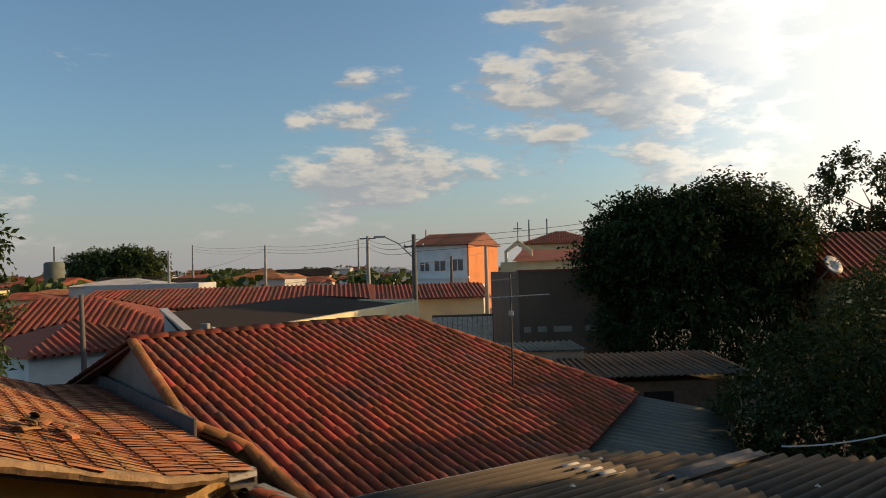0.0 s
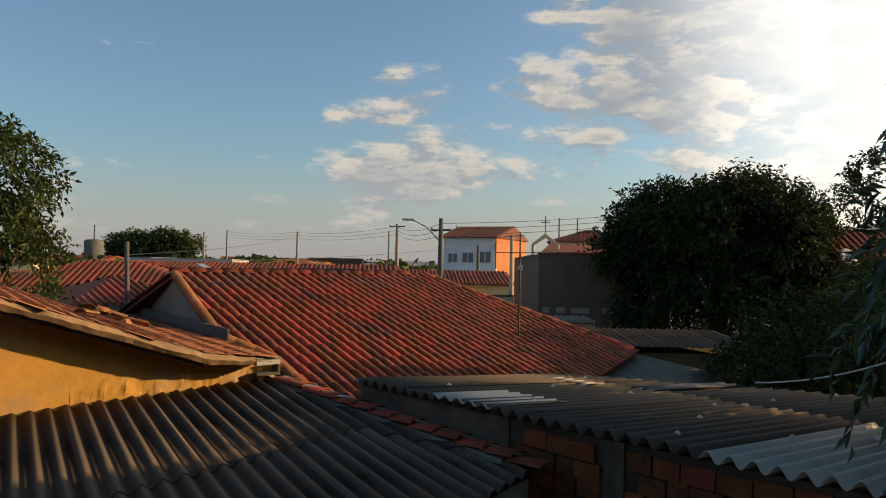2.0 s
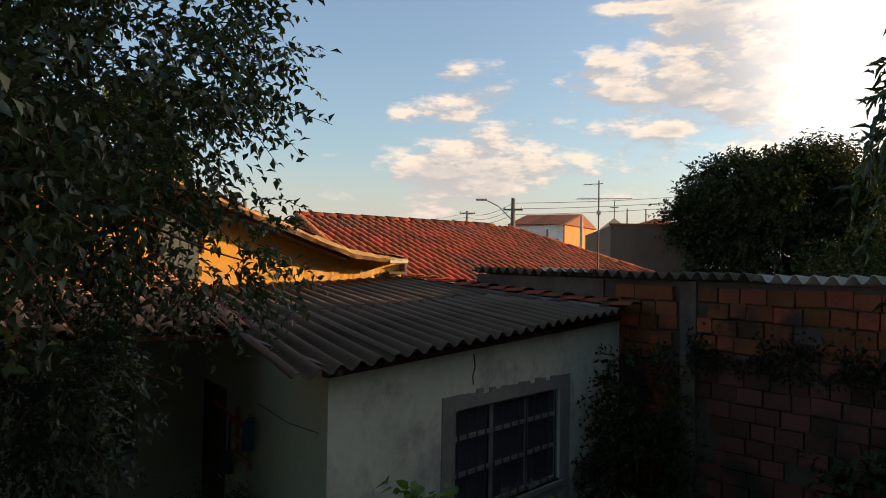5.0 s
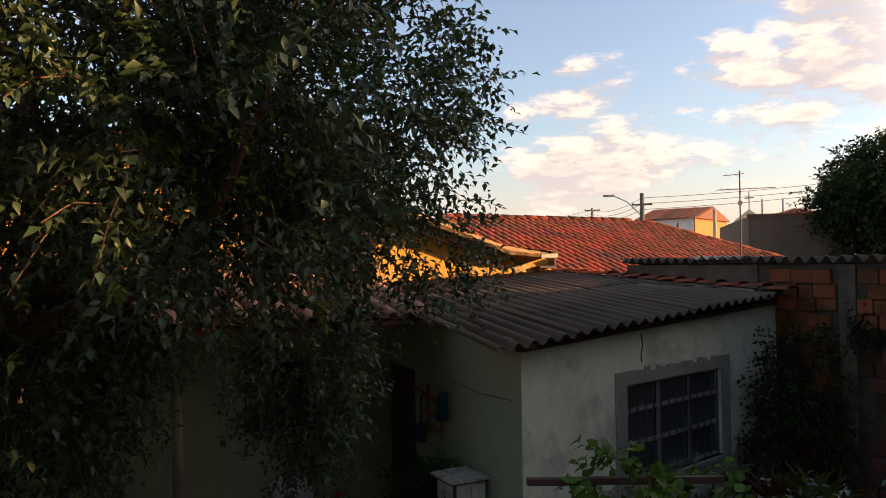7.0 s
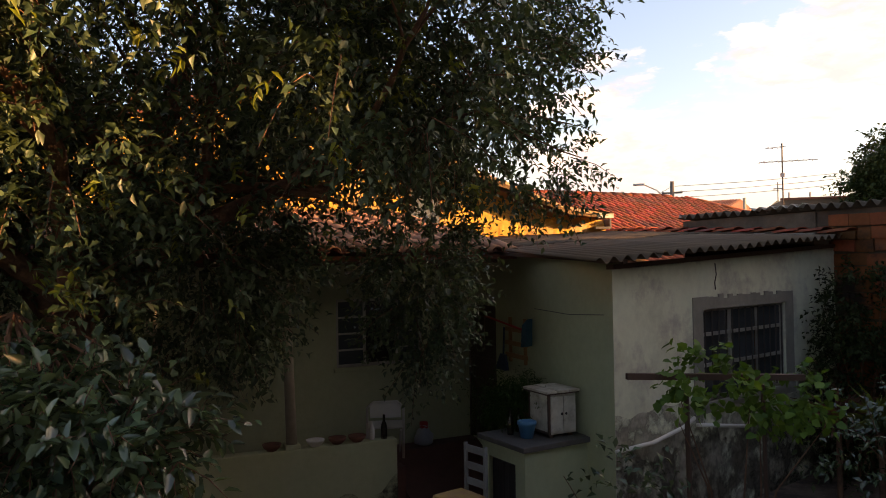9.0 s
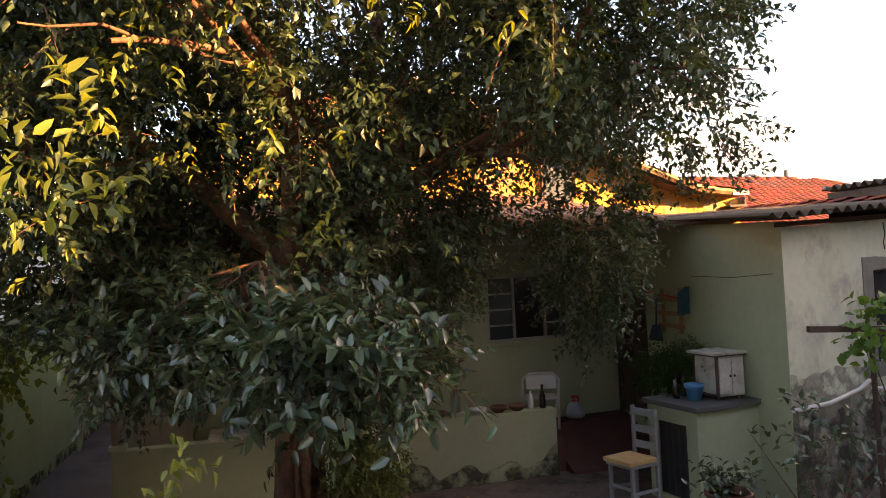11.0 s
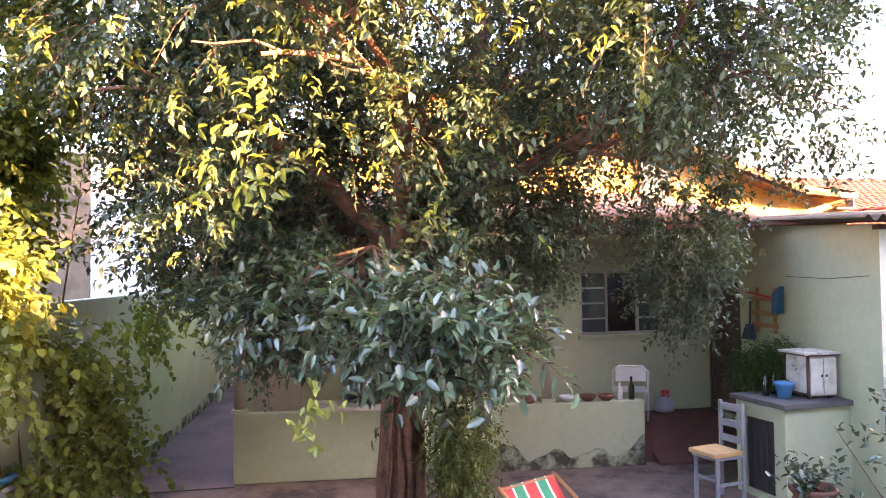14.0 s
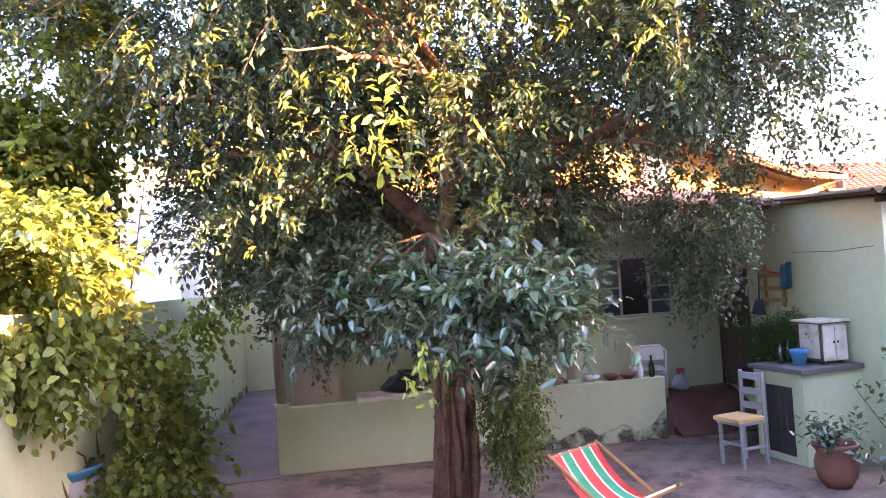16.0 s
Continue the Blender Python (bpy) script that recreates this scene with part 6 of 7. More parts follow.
        p, u = in_blob(rng2, 90, (dist * math.sin(a), dist * math.cos(a), rise(dist) + 2.8), (rng2.uniform(3, 8), 3.5, rng2.uniform(1.8, 3.6)), 0.3)
        P.append(p)
    P = np.concatenate(P)
    me = leaf_mesh("far_trees", P, rng2.normal(0, 1, P.shape), rng2.normal(0, 1, P.shape), rng2.uniform(1.1, 2.4, len(P)), "leaf_far", ratio=0.8)
    tagged(piece("far_trees", me), "distant tree crowns among the houses", "trees", kind="stuff")
    # road with the parked van
    structure("road", Soup().box(-45, 45, 76, 90, -0.02, 0.02), "asphalt", "grey asphalt street", "road", pose(0, 0, 0, 0, 0, -8))
    v = thing("van", town(-1.9, 59.6, 0.0, 0, 0, -6), "white parked van on the street", "van")
    body = Soup().add([(0, 0, 0.35), (3.4, 0, 0.35), (3.4, 0, 0.95), (2.75, 0, 1.05), (2.3, 0, 1.7), (0.1, 0, 1.75), (0, 0, 1.0)] + [(x, 1.5, z) for x, z in ((0, 0.35), (3.4, 0.35), (3.4, 0.95), (2.75, 1.05), (2.3, 1.7), (0.1, 1.75), (0, 1.0))],
                      [tuple(range(7)), tuple(range(13, 6, -1))] + [(i, (i + 1) % 7, (i + 1) % 7 + 7, i + 7) for i in range(7)])
    part("body", body, "white_plastic", v)
    for x in (0.7, 2.75):
        w = part("wheel", Soup().lathe([(0.15, 0), (0.32, 0.02), (0.32, 0.18), (0.15, 0.2)], 16), "tar", v, at=pose(x, 0.12, 0.32, 90))
    for x0, x1 in ((0.2, 0.95), (1.05, 1.75), (1.82, 2.3)):
        part("window", Soup().box(x0, x1, -0.02, 0.0, 1.1, 1.55), "glass", v)


far_town()

# ---- poles, wires, aerials ----


def pole(x, y, top, r, mat, label, arms=(), lamp_arm=False):
    p = thing("utility_pole", town(x, y), label, "pole", "street poles")
    part("shaft", Soup().tube([(0, 0, -0.2), (0, 0, top * 0.5), (0, 0, top)], [r * 1.25, r * 1.1, r * 0.8], 10), mat, p, smooth=True)
    for h, wdt in arms:
        a = part("crossarm", Soup().box(-wdt / 2, wdt / 2, -0.05, 0.05, h - 0.05, h + 0.05), "pole_wood", p)
        for q in (-0.45, 0, 0.45):
            part("insulator", Soup().lathe([(0.03, 0), (0.05, 0.05), (0.03, 0.12)], 8, pose(q * wdt, 0, h + 0.05)), "white_plastic", a)
    if lamp_arm:
        a = part("lamp_arm", Soup().tube([(0, 0, top - 1.4), (-0.9, 0, top - 0.5), (-1.7, 0, top - 0.1)], 0.04, 6), "steel", p)
        part("lamp_head", Soup().box(-2.3, -1.6, -0.13, 0.13, top - 0.16, top - 0.04, soft=0.04), "flashing", a)
    return p


def cable(points, r, mat="iron", label="thin dark overhead cable", sag=0.5, far=True):
    s = Soup()
    for a, b in zip(points, points[1:]):
        a, b = (town(q[0], q[1]) @ Vector((0, 0, q[2])) if far else Vector(q) for q in (a, b))
        line = []
        for i in range(13):
            f = i / 12
            q = a.lerp(b, f)
            q.z -= sag * 4 * f * (1 - f)
            line.append(q)
        s.tube(line, r, 5, caps=False)
    return tagged(part("cable", s, mat), label, "cable", "overhead cables")


pole(-1.44, 40.1, 7.1, 0.15, "pole_wood", "dark street pole with a lamp arm", [(6.4, 1.2)], True)
pole(-6.2, 60.5, 7.4, 0.16, "concrete_pole", "pale concrete street pole", [(7.2, 1.4)])
pole(3.1, 46.0, 6.3, 0.13, "pole_pale", "weathered wooden street pole", [])
pole(0.9, 52.0, 5.6, 0.12, "pole_wood", "slim dark street pole", [])
p = thing("utility_pole", pose(-9.47, 18.76, 0, 0, -0.6, 0), "dark leaning pole behind the old roof", "pole", "street poles")
part("shaft", Soup().tube([(0, 0, -0.1), (0, 0, 2.6), (-0.06, 0, 5.3)], [0.085, 0.075, 0.06], 10), "pole_wood", p, smooth=True)
pole(25.2, 52, 10.6, 0.16, "concrete_pole", "concrete pole with a crossarm beyond the trees", [(10.2, 1.4)])
for x, y, h in ((-28, 72, 6.6), (-20, 80, 7.0), (-11, 95, 7.6), (-34, 96, 7.4), (-2, 110, 9.0), (12, 92, 9.6), (15, 96, 9.8)):
    pole(x, y, h, 0.14, "concrete_pole", "slim distant street pole", [])
for dz in (0.0, 0.35, 0.7):
    cable([(-1.44, 40.1, 6.8 - dz), (-6.2, 60.5, 7.2 - dz), (-20, 80, 6.9 - dz), (-34, 96, 7.2 - dz)], 0.018)
    cable([(-1.44, 40.1, 6.8 - dz), (25.2, 52, 10.2 - dz)], 0.018, sag=0.7)
cable([(-14.3, 27.8, 4.8), (-20, 80, 6.6)], 0.015)
cable([(-14.3, 27.8, 4.5), (3.1, 46, 5.9)], 0.012, sag=0.4)
cable([(4.55, 10.92, 2.98), (6.3, 9.9, 3.55), (9.4, 8.4, 4.6)], 0.012, "white_plastic", "white drooping cable over the shed roof", sag=0.10, far=False)


def aerial(at, label):
    a = thing("tv_aerial", at, label, "aerial")
    part("mast", Soup().tube([(0, 0, 0), (0, 0, 2.45)], 0.018, 6), "iron", a)
    b = part("boom", Soup().tube([(-0.55, 0, 1.98), (0.85, 0, 2.02)], 0.010, 6), "steel", a)
    for k in range(9):
        x = -0.5 + k * 0.16
        part("element", Soup().tube([(x, -0.34 + 0.02 * k, 1.985 + 0.004 * k), (x, 0.34 - 0.02 * k, 1.985 + 0.004 * k)], 0.005, 5), "steel", b)
    c = part("upper_boom", Soup().tube([(-0.38, 0.07, 2.34), (0.1, 0, 2.38)], 0.009, 6), "steel", a)
    for k in range(3):
        part("element", Soup().tube([(-0.35 + k * 0.15, -0.12, 2.345), (-0.35 + k * 0.15, 0.22, 2.345)], 0.005, 5), "steel", c)
    part("amplifier_box", Soup().box(-0.05, 0.05, -0.03, 0.03, 1.60, 1.70, soft=0.01), "flashing", a)


aerial(pose(1.02, 15.3, 3.12, 0, 0, 12), "tall television aerial with a small box on its mast")

# ---- patio things ----


def counter():
    c = thing("counter", CT0, "green plastered counter with a slate top and a dark cupboard opening", "counter")
    # local x to the house, local y away from the wall
    L, D, Hc = 0.70, 0.70, 0.93
    part("front_wall", wall_with_holes(L, Hc, 0.08, [(0.12, 0.55, 0.06, 0.78)]), "green_wall", c, at=pose(L, D, 0, 0, 0, 180))
    part("end_wall", Soup().box(0, 0.08, -0.12, D - 0.08, 0, Hc), "green_wall", c)
    part("end_wall", Soup().box(L - 0.08, L, 0.05, D - 0.08, 0, Hc), "green_wall", c)
    # shade inside the cupboard put into a near-black back
    part("cupboard_back", Soup().box(0.08, L - 0.08, 0.10, 0.12, 0, Hc), "unlit_black", c)
    part("cupboard_floor", Soup().box(0.08, L - 0.08, 0.12, D - 0.08, 0.02, 0.06), "cement", c)
    d = part("cupboard_door", Soup().box(0.15, 0.58, D - 0.055, D - 0.04, 0.06, 0.78), "iron", c)
    for k in range(5):
        part("bar", Soup().tube([(0.19 + k * 0.088, D - 0.02, 0.08), (0.19 + k * 0.088, D - 0.02, 0.76)], 0.008, 6), "iron", d)
    part("top", Soup().box(-0.05, L + 0.03, -0.14, D + 0.05, Hc, Hc + 0.05, soft=0.008), "slate", c)


# the counter stands askew to the wall
CT0 = RACK @ pose(0.46, 0.06, 0) @ pose(0, 0, 0, 0, 0, 9)
counter()
CT = CT0 @ pose(0, 0, 0.98)


def crate():
    k = thing("cabinet", CT @ pose(0.09, 0.0, 0, 0, 0, -4) @ Matrix.Diagonal((0.86, 1.0, 1.05, 1)), "old white-painted wooden box cabinet with two small doors", "cabinet")
    part("body", Soup().box(0.0, 0.40, 0.0, 0.32, 0.03, 0.40, soft=0.008), "white_paint", k)
    lid = part("lid", Soup().box(-0.03, 0.44, -0.02, 0.36, 0.40, 0.412), "dark_wood", k, "peeling dark-edged lid")
    for i in range(3):
        part("plank", Soup().box(-0.04, 0.45, -0.03 + i * 0.135, 0.095 + i * 0.135, 0.413, 0.435 + 0.004 * (i % 2), soft=0.006), "white_paint", lid)
    for i in range(2):
        d = part("door", Soup().box(-0.02, 0.0, 0.015 + i * 0.15, 0.155 + i * 0.15, 0.05, 0.38, soft=0.004), "white_paint", k)
        part("knob", Soup().lathe([(0.008, 0), (0.014, 0.012), (0.004, 0.02)], 8, pose(-0.02, 0.135 + i * 0.05, 0.22, 0, -90, 0)), "iron", d)
    for x in (-0.006, 0.376):
        part("corner_strip", Soup().box(x, x + 0.03, 0.30, 0.326, 0.03, 0.40, soft=0.003), "dark_wood", k)
    part("base_strip", Soup().box(0.024, 0.376, 0.30, 0.324, 0.03, 0.055, soft=0.003), "dark_wood", k)
    for x in (0.03, 0.34):
        for y in (0.03, 0.25):
            part("foot", Soup().box(x, x + 0.04, y, y + 0.04, 0, 0.03), "dark_wood", k)


crate()


def pot(name, at, profile, mat, label, category, smooth=True):
    return tagged(part(name, Soup().lathe(profile, 20), mat, at=at, smooth=smooth), label, category)


pot("plant_pot", CT @ pose(0.28, 0.46, 0), [(0.06, 0), (0.085, 0.12), (0.095, 0.13), (0.095, 0.16), (0.085, 0.16), (0.08, 0.1)], "blue_plastic", "blue plastic pot on the counter", "pot")
for x, y in ((0.47, 0.52), (0.55, 0.46), (0.52, 0.38)):
    pot("bottle", CT @ pose(x, y, 0), [(0.03, 0), (0.033, 0.02), (0.033, 0.13), (0.012, 0.18), (0.012, 0.23), (0.014, 0.235)], "bottle", "brown glass bottle on the counter", "bottle")


def fern():
    rng = np.random.default_rng(41)
    f = thing("fern", CT @ pose(0.56, 0.16, 0.0), "bushy feathery dark green fern hanging over the counter's end", "plant")
    part("pot", Soup().lathe([(0.08, 0), (0.11, 0.16), (0.12, 0.17), (0.10, 0.17)], 16), "clay", f, smooth=True)
    n = 560
    c = np.tile(np.array([[0, 0, 0.18]]), (n, 1)) + rng.normal(0, 0.05, (n, 3)) + np.outer(rng.uniform(0, 0.42, n), np.array([1.0, 0.1, 0.12]))
    out = rng.normal(0, 0.8, (n, 3)) + np.array([0.45, 0.1, 0.2])
    out[:, 1] = np.maximum(out[:, 1], -0.15)
    out /= np.linalg.norm(out, axis=1, keepdims=True)
    P, D, N, S, tw = twigs(rng, c, out, 30, 0.42, 0.036, droop=0.55, spread=0.25)
    tagged(piece("fronds", leaf_mesh("fronds", P, D, N, S, "fern_dark", ratio=0.24), f), kind="stuff")


fern()


def rack():
    r = thing("tool_rack", RACK @ pose(1.62, 0.0, 1.52), "wooden wall rack with a broom and a dustpan hanging on it", "rack")
    for x in (0.05, 0.42):
        part("upright", Soup().box(x, x + 0.04, 0, 0.03, 0.0, 0.52, soft=0.004), "wood", r)
    for z in (0.06, 0.20, 0.36):
        part("rail", Soup().box(-0.02, 0.5, 0.03, 0.055, z, z + 0.05, soft=0.004), "wood", r)
    b = part("broom", Soup().tube([(-0.08, 0.09, 0.40), (0.95, 0.09, 0.50)], 0.012, 8), "red", r, "red-handled broom")
    part("bristles", Soup().add([(-0.16, 0.05, 0.24), (-0.16, 0.14, 0.24), (-0.06, 0.14, 0.22), (-0.06, 0.05, 0.22), (-0.19, 0.06, 0.54), (-0.19, 0.12, 0.54), (-0.05, 0.12, 0.46), (-0.05, 0.06, 0.46)],
                                [(0, 1, 2, 3), (7, 6, 5, 4), (0, 4, 5, 1), (1, 5, 6, 2), (2, 6, 7, 3), (3, 7, 4, 0)]), "teal_bristle", b)
    d = part("dustpan", Soup().add([(0.40, 0.06, -0.10), (0.64, 0.06, -0.10), (0.59, 0.06, 0.08), (0.45, 0.06, 0.08), (0.40, 0.12, -0.10), (0.64, 0.12, -0.10), (0.59, 0.08, 0.08), (0.45, 0.08, 0.08)],
                                   [(0, 1, 2, 3), (7, 6, 5, 4), (0, 4, 5, 1), (1, 5, 6, 2), (2, 6, 7, 3), (3, 7, 4, 0)]), "navy", r, "dark blue dustpan")
    part("handle", Soup().tube([(0.52, 0.07, 0.08), (0.49, 0.07, 0.40)], 0.012, 8), "navy", d)


rack()


def folding_chair(at):
    c = thing("chair", at, "white plastic folding chair on the porch", "chair")
    s = Soup().tube([(-0.2, 0.0, 0.0), (-0.2, 0.06, 0.45), (-0.2, 0.14, 0.74), (-0.13, 0.16, 0.82), (0.13, 0.16, 0.82), (0.2, 0.14, 0.74), (0.2, 0.06, 0.45), (0.2, 0.0, 0.0)], 0.014, 8)
    part("back_frame", s, "white_plastic", c, smooth=True)
    part("backrest", Soup().box(-0.17, 0.17, 0.13, 0.155, 0.60, 0.80, soft=0.01), "white_plastic", c)
    part("seat", Soup().box(-0.2, 0.2, -0.30, 0.08, 0.43, 0.455, soft=0.01), "white_plastic", c)
    for x in (-0.17, 0.17):
        part("leg", Soup().tube([(x, 0.12, 0.42), (x, -0.32, 0.0)], 0.012, 8), "white_plastic", c)


folding_chair(lot_pose(-1.20, PORCH_Y + 0.52, PORCH_Z, 159) @ Matrix.Diagonal((1.05, 1.0, 0.85, 1)))


def grey_chair(at):
    c = thing("chair", at, "old grey wooden chair with a yellow printed cushion", "chair")
    for x in (-0.19, 0.19):
        part("back_leg", Soup().box(x - 0.02, x + 0.02, 0.17, 0.21, 0, 0.95, soft=0.004), "grey_wood", c)
        part("front_leg", Soup().box(x - 0.02, x + 0.02, -0.21, -0.17, 0, 0.45, soft=0.004), "grey_wood", c)
        part("stretcher", Soup().box(x - 0.012, x + 0.012, -0.17, 0.17, 0.18, 0.21), "grey_wood", c)
    for z in (0.55, 0.70, 0.86):
        part("back_slat", Soup().box(-0.17, 0.17, 0.18, 0.2, z, z + 0.07, soft=0.004), "grey_wood", c)
    part("stretcher", Soup().box(-0.17, 0.17, -0.2, -0.18, 0.22, 0.25), "grey_wood", c)
    part("seat", Soup().box(-0.22, 0.22, -0.23, 0.22, 0.43, 0.46, soft=0.006), "grey_wood", c)
    cu = Soup().box(-0.235, 0.235, -0.26, 0.15, 0.462, 0.505, soft=0.02)
    cush = part("cushion", cu, "yellow_paper", at=at)
    tagged(cush, "yellow cushion with a faded red print on the chair", "cushion")
    rng = random.Random(14)
    for k in range(9):
        a = [(0.022 + 0.014 * rng.random()) for _ in range(7)]
        cx, cy = rng.uniform(-0.17, 0.17), rng.uniform(-0.20, 0.09)
        part("printed_flower", Soup().add([(cx + r * math.cos(q * 0.9), cy + r * math.sin(q * 0.9), 0.508) for q, r in enumerate(a)], [tuple(range(7))]), "red" if k % 3 else "pale_cloth", cush, at=at)


grey_chair(pose(-3.36, 1.66, 0, 0, 0, -34) @ Matrix.Diagonal((0.76, 0.86, 1, 1)))


def deck_chair(at):
    c = thing("deck_chair", at, "folding wooden deck chair with red, green and cream striped canvas", "deck chair")
    for x in (-0.28, 0.28):
        part("back_rail", Soup().tube([(x, 0.50, 0.66), (x, -0.62, 0.02)], 0.018, 6), "wood", c)
        part("front_rail", Soup().tube([(x * 0.88, 0.42, 0.0), (x * 0.88, -0.50, 0.42)], 0.018, 6), "wood", c)
    part("top_bar", Soup().tube([(-0.3, 0.47, 0.64), (0.3, 0.47, 0.64)], 0.016, 8), "wood", c)
    part("front_bar", Soup().tube([(-0.27, -0.45, 0.38), (0.27, -0.45, 0.38)], 0.016, 8), "wood", c)
    seat = part("canvas", Soup().tube([(-0.262, -0.45, 0.40), (0.262, -0.45, 0.40)], 0.012, 8), "pale_cloth", c)
    n = 14
    for k, col in enumerate(["red", "pale_cloth", "green_cloth", "pale_cloth", "red", "pale_cloth", "green_cloth", "pale_cloth", "red"]):
        w = [0.08, 0.02, 0.085, 0.02, 0.11, 0.02, 0.085, 0.02, 0.08]
        x0 = -0.26 + sum(w[:k])
        x1 = x0 + w[k]
        vs, fs = [], []
        for i in range(n + 1):
            f = i / n
            y = 0.47 - 0.92 * f
            z = 0.66 - 0.27 * f - 0.25 * 4 * f * (1 - f)
            vs += [(x0, y, z), (x1, y, z), (x0, y, z - 0.004), (x1, y, z - 0.004)]
            if i:
                a = 4 * (i - 1)
                fs += [(a, a + 1, a + 5, a + 4), (a + 6, a + 7, a + 3, a + 2), (a, a + 4, a + 6, a + 2), (a + 1, a + 3, a + 7, a + 5)]
        part("stripe", Soup().add(vs, fs), col, seat)


deck_chair(pose(-3.92, -0.72, 0.0, 0, 0, 73) @ Matrix.Diagonal((1.12, 0.85, 0.92, 1)))


def flower_pot():
    at = pose(-2.47, 1.12, 0) @ Matrix.Scale(1.0, 4)
    p = thing("flower_pot", at, "large brown glazed flower pot with a leafy plant", "flower pot")
    part("pot", Soup().lathe([(0.11, 0), (0.17, 0.10), (0.19, 0.22), (0.16, 0.32), (0.20, 0.37), (0.20, 0.40), (0.17, 0.40), (0.14, 0.33)], 22), "clay", p, smooth=True)
    part("soil", Soup().lathe([(0.0, 0.34), (0.15, 0.34)], 14), "earth", p)
    rng = np.random.default_rng(51)
    c = np.tile(np.array([[0, 0, 0.36]]), (26, 1)) + rng.normal(0, 0.05, (26, 3))
    o = rng.normal(0, 0.6, (26, 3))
    o[:, 2] = 1.0
    P, D, N, S, tw = twigs(rng, c, o, 9, 0.34, 0.085, droop=0.3)
    tagged(piece("plant", leaf_mesh("plant", P, D, N, S, "leaf", ratio=0.5), p), kind="stuff")


flower_pot()
pot("rain_barrel", pose(-7.25, -3.35, 0), [(0.24, 0), (0.29, 0.05), (0.30, 0.4), (0.29, 0.74), (0.27, 0.78), (0.27, 0.80)], "concrete_pole", "pale drum in the corner of the patio", "barrel")
pot("basin", pose(-7.25, -3.35, 0.80), [(0.20, 0), (0.28, 0.09), (0.30, 0.09), (0.30, 0.07), (0.22, -0.0)], "blue_plastic", "blue plastic basin on the drum", "basin")
pot("bottle", PORCH @ pose(-0.13, 0.07, 0.75), [(0.033, 0), (0.035, 0.02), (0.035, 0.14), (0.013, 0.20), (0.013, 0.26), (0.015, 0.265)], "bottle", "dark glass bottle on the porch wall", "bottle")
pot("bottle", PORCH @ pose(-0.27, 0.08, 0.75), [(0.03, 0), (0.032, 0.02), (0.032, 0.12), (0.012, 0.17), (0.012, 0.2)], "white_plastic", "small white plastic bottle on the porch wall", "bottle")
for x, mat, lab in ((-0.44, "clay", "shallow clay dish on the porch wall"), (-0.66, "clay", "shallow clay dish on the porch wall"), (-0.90, "white_plastic", "white bowl on the porch wall"), (-1.36, "clay", "clay bowl on the porch wall")):
    pot("bowl", PORCH @ pose(x, 0.07, 0.75), [(0.05, 0), (0.09, 0.04), (0.10, 0.07), (0.08, 0.05), (0.03, 0.02)], mat, lab, "bowl")


def bag(at, size, mat, label):
    s = Soup().lathe([(0.3, 0), (0.46, 0.12), (0.5, 0.3), (0.46, 0.5), (0.36, 0.7), (0.22, 0.8), (0.15, 0.87), (0.22, 1.0)], 22)
    crease = lambda x, y, z: 1 + 0.30 * noise.noise((x * 3, y * 3, z * 3)) + 0.22 * noise.noise((x * 8, y * 8, z * 5))
    s.v = [(x * size * crease(x, y, z), y * size * crease(y, x + 5, z), z * size * (1 + 0.15 * noise.noise((x * 5, y * 5, 2)))) for x, y, z in s.v]
    return tagged(part("bag", s, mat, at=at, smooth=True), label, "bag")


bg = bag(lot_pose(-0.52, HOUSE_Y - 0.17, PORCH_Z), 0.25, "thin_bag", "white plastic bag with a red packet on the porch floor")
part("red_packet", Soup().box(-0.045, 0.045, -0.04, 0.04, 0.20, 0.29, soft=0.015), "red", bg)
bag(PORCH @ pose(-3.15, 0.2, 0.80) @ Matrix.Diagonal((1.4, 1.0, 0.6, 1)), 0.42, "black_bag", "black plastic bag on the stone ledge")
b = block("box", lot_pose(-5.72, PORCH_Y + 0.58, PORCH_Z), 0, 0.55, 0, 0.45, 0, 1.03, "pole_pale", "tall pinkish cardboard box on the porch", "box")
part("flap", Soup().box(0.0, 0.55, -0.012, 0.0, 0.87, 1.03), "pole_pale", b)
hp = thing("wall_lamp", BOUND @ pose(0.01, 1.8, 1.88, 0, 0, 90), "white tubular fixture on the boundary wall", "wall fixture")
part("tube", Soup().tube([(-0.75, -0.14, 0), (0.75, -0.14, 0)], 0.05, 12), "white_plastic", hp, smooth=True)
part("bracket", Soup().box(-0.25, 0.25, -0.1, 0.0, -0.03, 0.03), "steel", hp)

# plants by the annex
simple_tree("bush", (-1.0, 1.55, 0), [((-1.18, 1.42, 1.72), (0.26, 0.26, 0.17), 40), ((-0.52, 1.95, 1.50), (0.34, 0.3, 0.2), 55), ((-0.85, 1.65, 1.5), (0.25, 0.2, 0.08), 10)],
            "bright green grape-like climber on a stake by the annex", 0.085, 62, 0, 0.05, "fern", per=6, ratio=0.85, twig=0.2, droop=0.5, gap=-0.9, stems_n=4, ovate=True)
corner = lot_pose(RACK_X, ANNEX_Y, 0, AB_TURN) @ Vector((4.0, -0.45, 0))
simple_tree("bush", tuple(corner), [((corner.x, corner.y, 1.0), (0.5, 0.5, 1.0), 420), ((corner.x + 0.1, corner.y, 2.0), (0.4, 0.4, 0.5), 160)], "dark overgrown creeper in the corner by the brick wall", 0.07, 65, 0, 0.05, "leaf_dark", per=12, ratio=0.5, twig=0.35, droop=0.6, gap=-0.7)
side = lot(3.85, 0.6)
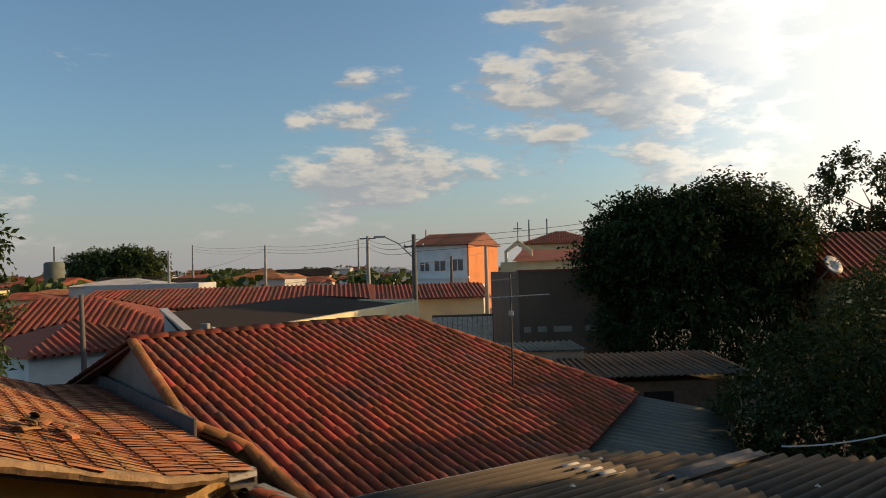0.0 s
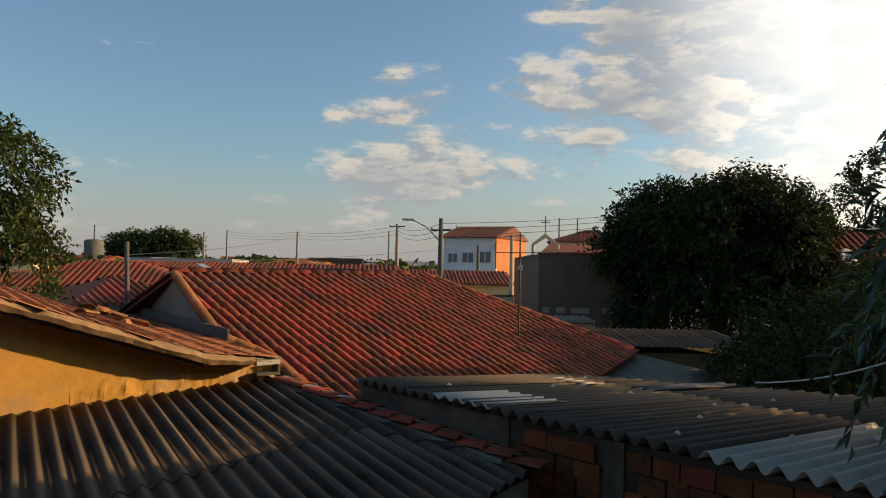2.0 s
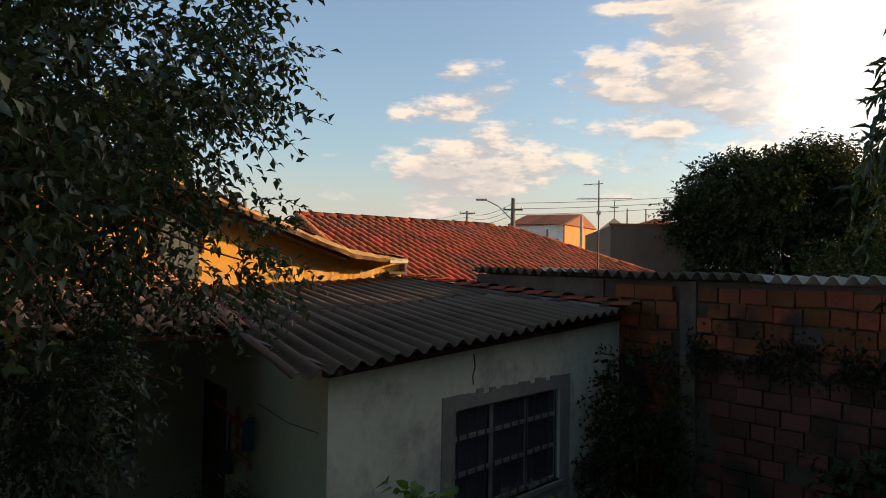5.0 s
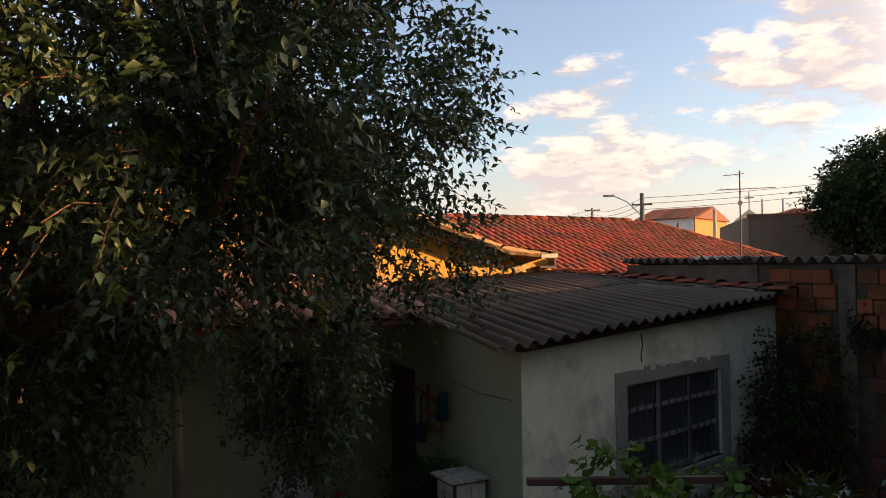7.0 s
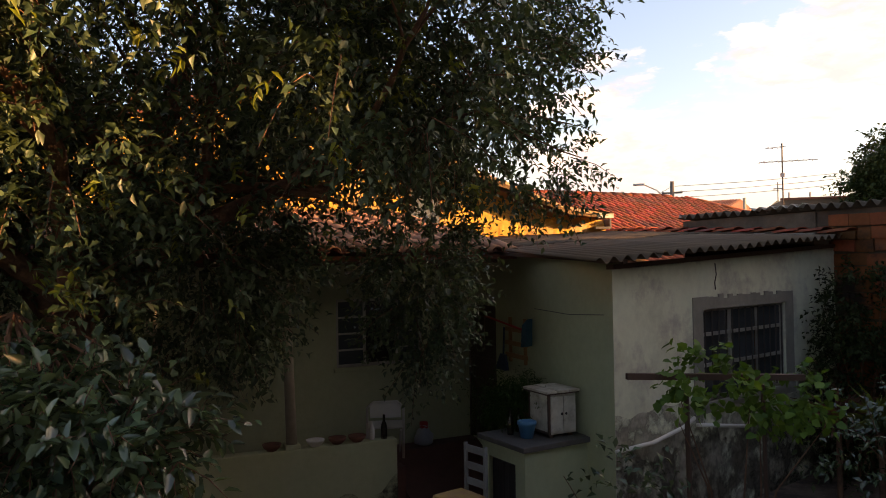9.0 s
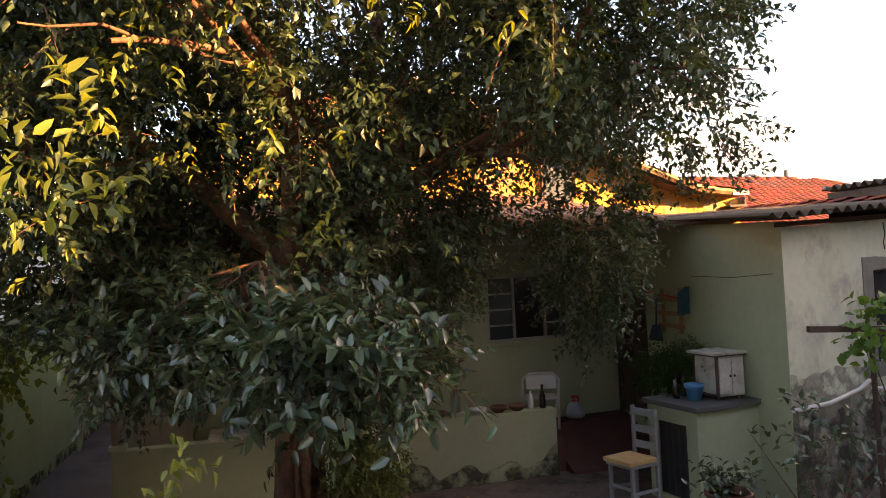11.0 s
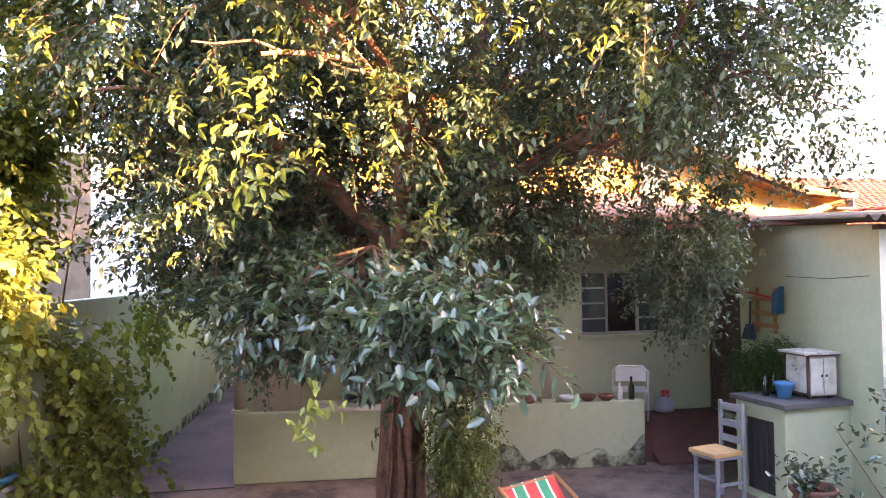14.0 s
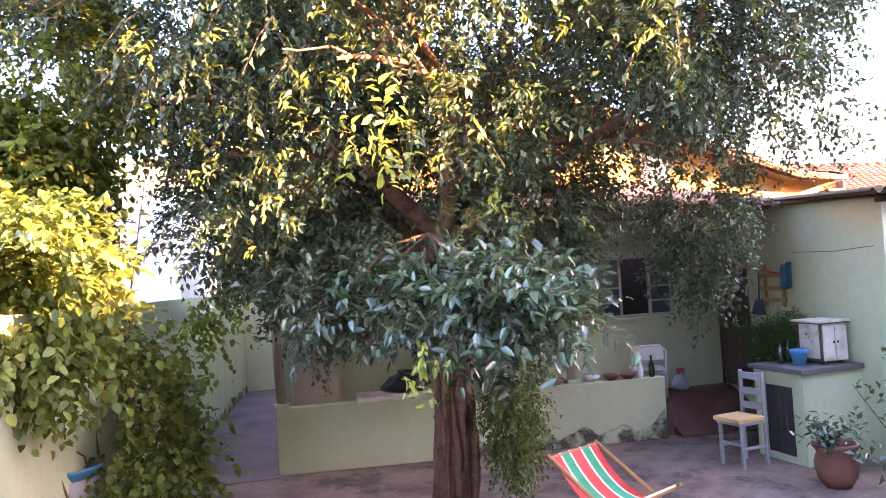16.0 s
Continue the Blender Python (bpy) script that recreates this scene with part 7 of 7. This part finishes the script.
simple_tree("bush", tuple(side), [((side.x, side.y, 0.9), (0.6, 0.6, 0.95), 300)], "leafy shrub in front of the brick wall", 0.12, 66, 0, 0.05, "leaf_dark", per=9, ratio=0.5, twig=0.35, droop=0.6, gap=-0.7, stems_n=10)
simple_tree("bush", (0.6, 2.6, 0), [((0.6, 2.6, 0.75), (0.7, 0.6, 0.7), 110)], "low dense green shrub by the annex wall", 0.08, 63, 0, 0.05, "leaf", per=10, ratio=0.5, twig=0.35, droop=0.5, gap=-0.6, stems_n=7)
simple_tree("bush", (-1.75, 0.9, 0), [((-1.8, 1.0, 0.6), (0.3, 0.3, 0.5), 40)], "thin leggy plant at the annex corner", 0.09, 64, 0, 0.04, "leaf", per=6, ratio=0.5, twig=0.35, droop=0.3, gap=-0.9, stems_n=7)


def spiky(at, seed, n, length, mat):
    rng = np.random.default_rng(seed)
    s = thing("spiky_plant", at, "spiky plant with narrow sword-like leaves", "plant", "spiky plants")
    d = rng.normal(0, 0.6, (n, 3))
    d[:, 2] = rng.uniform(0.5, 1.4, n)
    p = rng.normal(0, 0.03, (n, 3))
    p[:, 2] = np.abs(p[:, 2])
    N = rng.normal(0, 0.3, (n, 3)) + np.array([0, 0, 1.0])
    part("stem", Soup().tube([(0, 0, -0.9), (0, 0, 0.05)], 0.03, 6), "bark", s)
    tagged(piece("leaves", leaf_mesh("leaves", p, d, N, length * rng.uniform(0.7, 1.1, n), mat, ratio=0.07, droop=0.2), s), kind="stuff")


spiky(pose(0.62, 3.95, 0.8), 71, 60, 0.5, "leaf_young")
spiky(pose(0.25, 4.15, 0.75), 72, 60, 0.5, "clay")
# stakes and pipes by the annex
st = thing("stake_frame", pose(-1.32, 1.42, 0.06), "dark wooden stakes carrying a climber", "stakes")
part("stake", Soup().tube([(0.0, 0.1, 0), (-0.02, 0.05, 1.66)], 0.022, 7), "dark_wood", st)
part("stake", Soup().tube([(0.62, 0.42, 0), (0.6, 0.4, 1.55)], 0.018, 7), "dark_wood", st)
part("crosspiece", Soup().box(-0.58, 0.95, -0.03, 0.03, 1.60, 1.65, pose(0, 0, 0.03, 0, 2, 24)), "dark_wood", st)
AT = lot_pose(RACK_X, ANNEX_Y, 0, AB_TURN)
pp = thing("water_pipe", AT, "white plastic water pipe along the annex wall", "pipe")
part("pipe", Soup().tube([(-0.05, -0.05, 0.95), (0.5, -0.06, 0.95), (1.0, -0.06, 1.02), (1.2, -0.05, 1.08)], 0.02, 8), "white_plastic", pp, smooth=True)
part("pipe", Soup().tube([(1.25, -0.05, 1.0), (2.2, -0.06, 0.85)], 0.02, 8), "white_plastic", pp, smooth=True)
wr = part("wall_wire", Soup().tube([(1.70, -0.012, 2.64), (1.72, -0.014, 2.52), (1.69, -0.012, 2.44), (1.70, -0.012, 2.36)], 0.006, 5), "iron", at=AT)
tagged(wr, "thin dark wire hanging on the annex wall", "wire")
cl = part("washing_line", Soup().tube([(0.12, 0.02, 2.18), (0.7, 0.04, 2.15), (1.45, 0.02, 2.17)], 0.004, 5), "iron", at=RACK)
tagged(cl, "thin line strung along the green wall", "line")
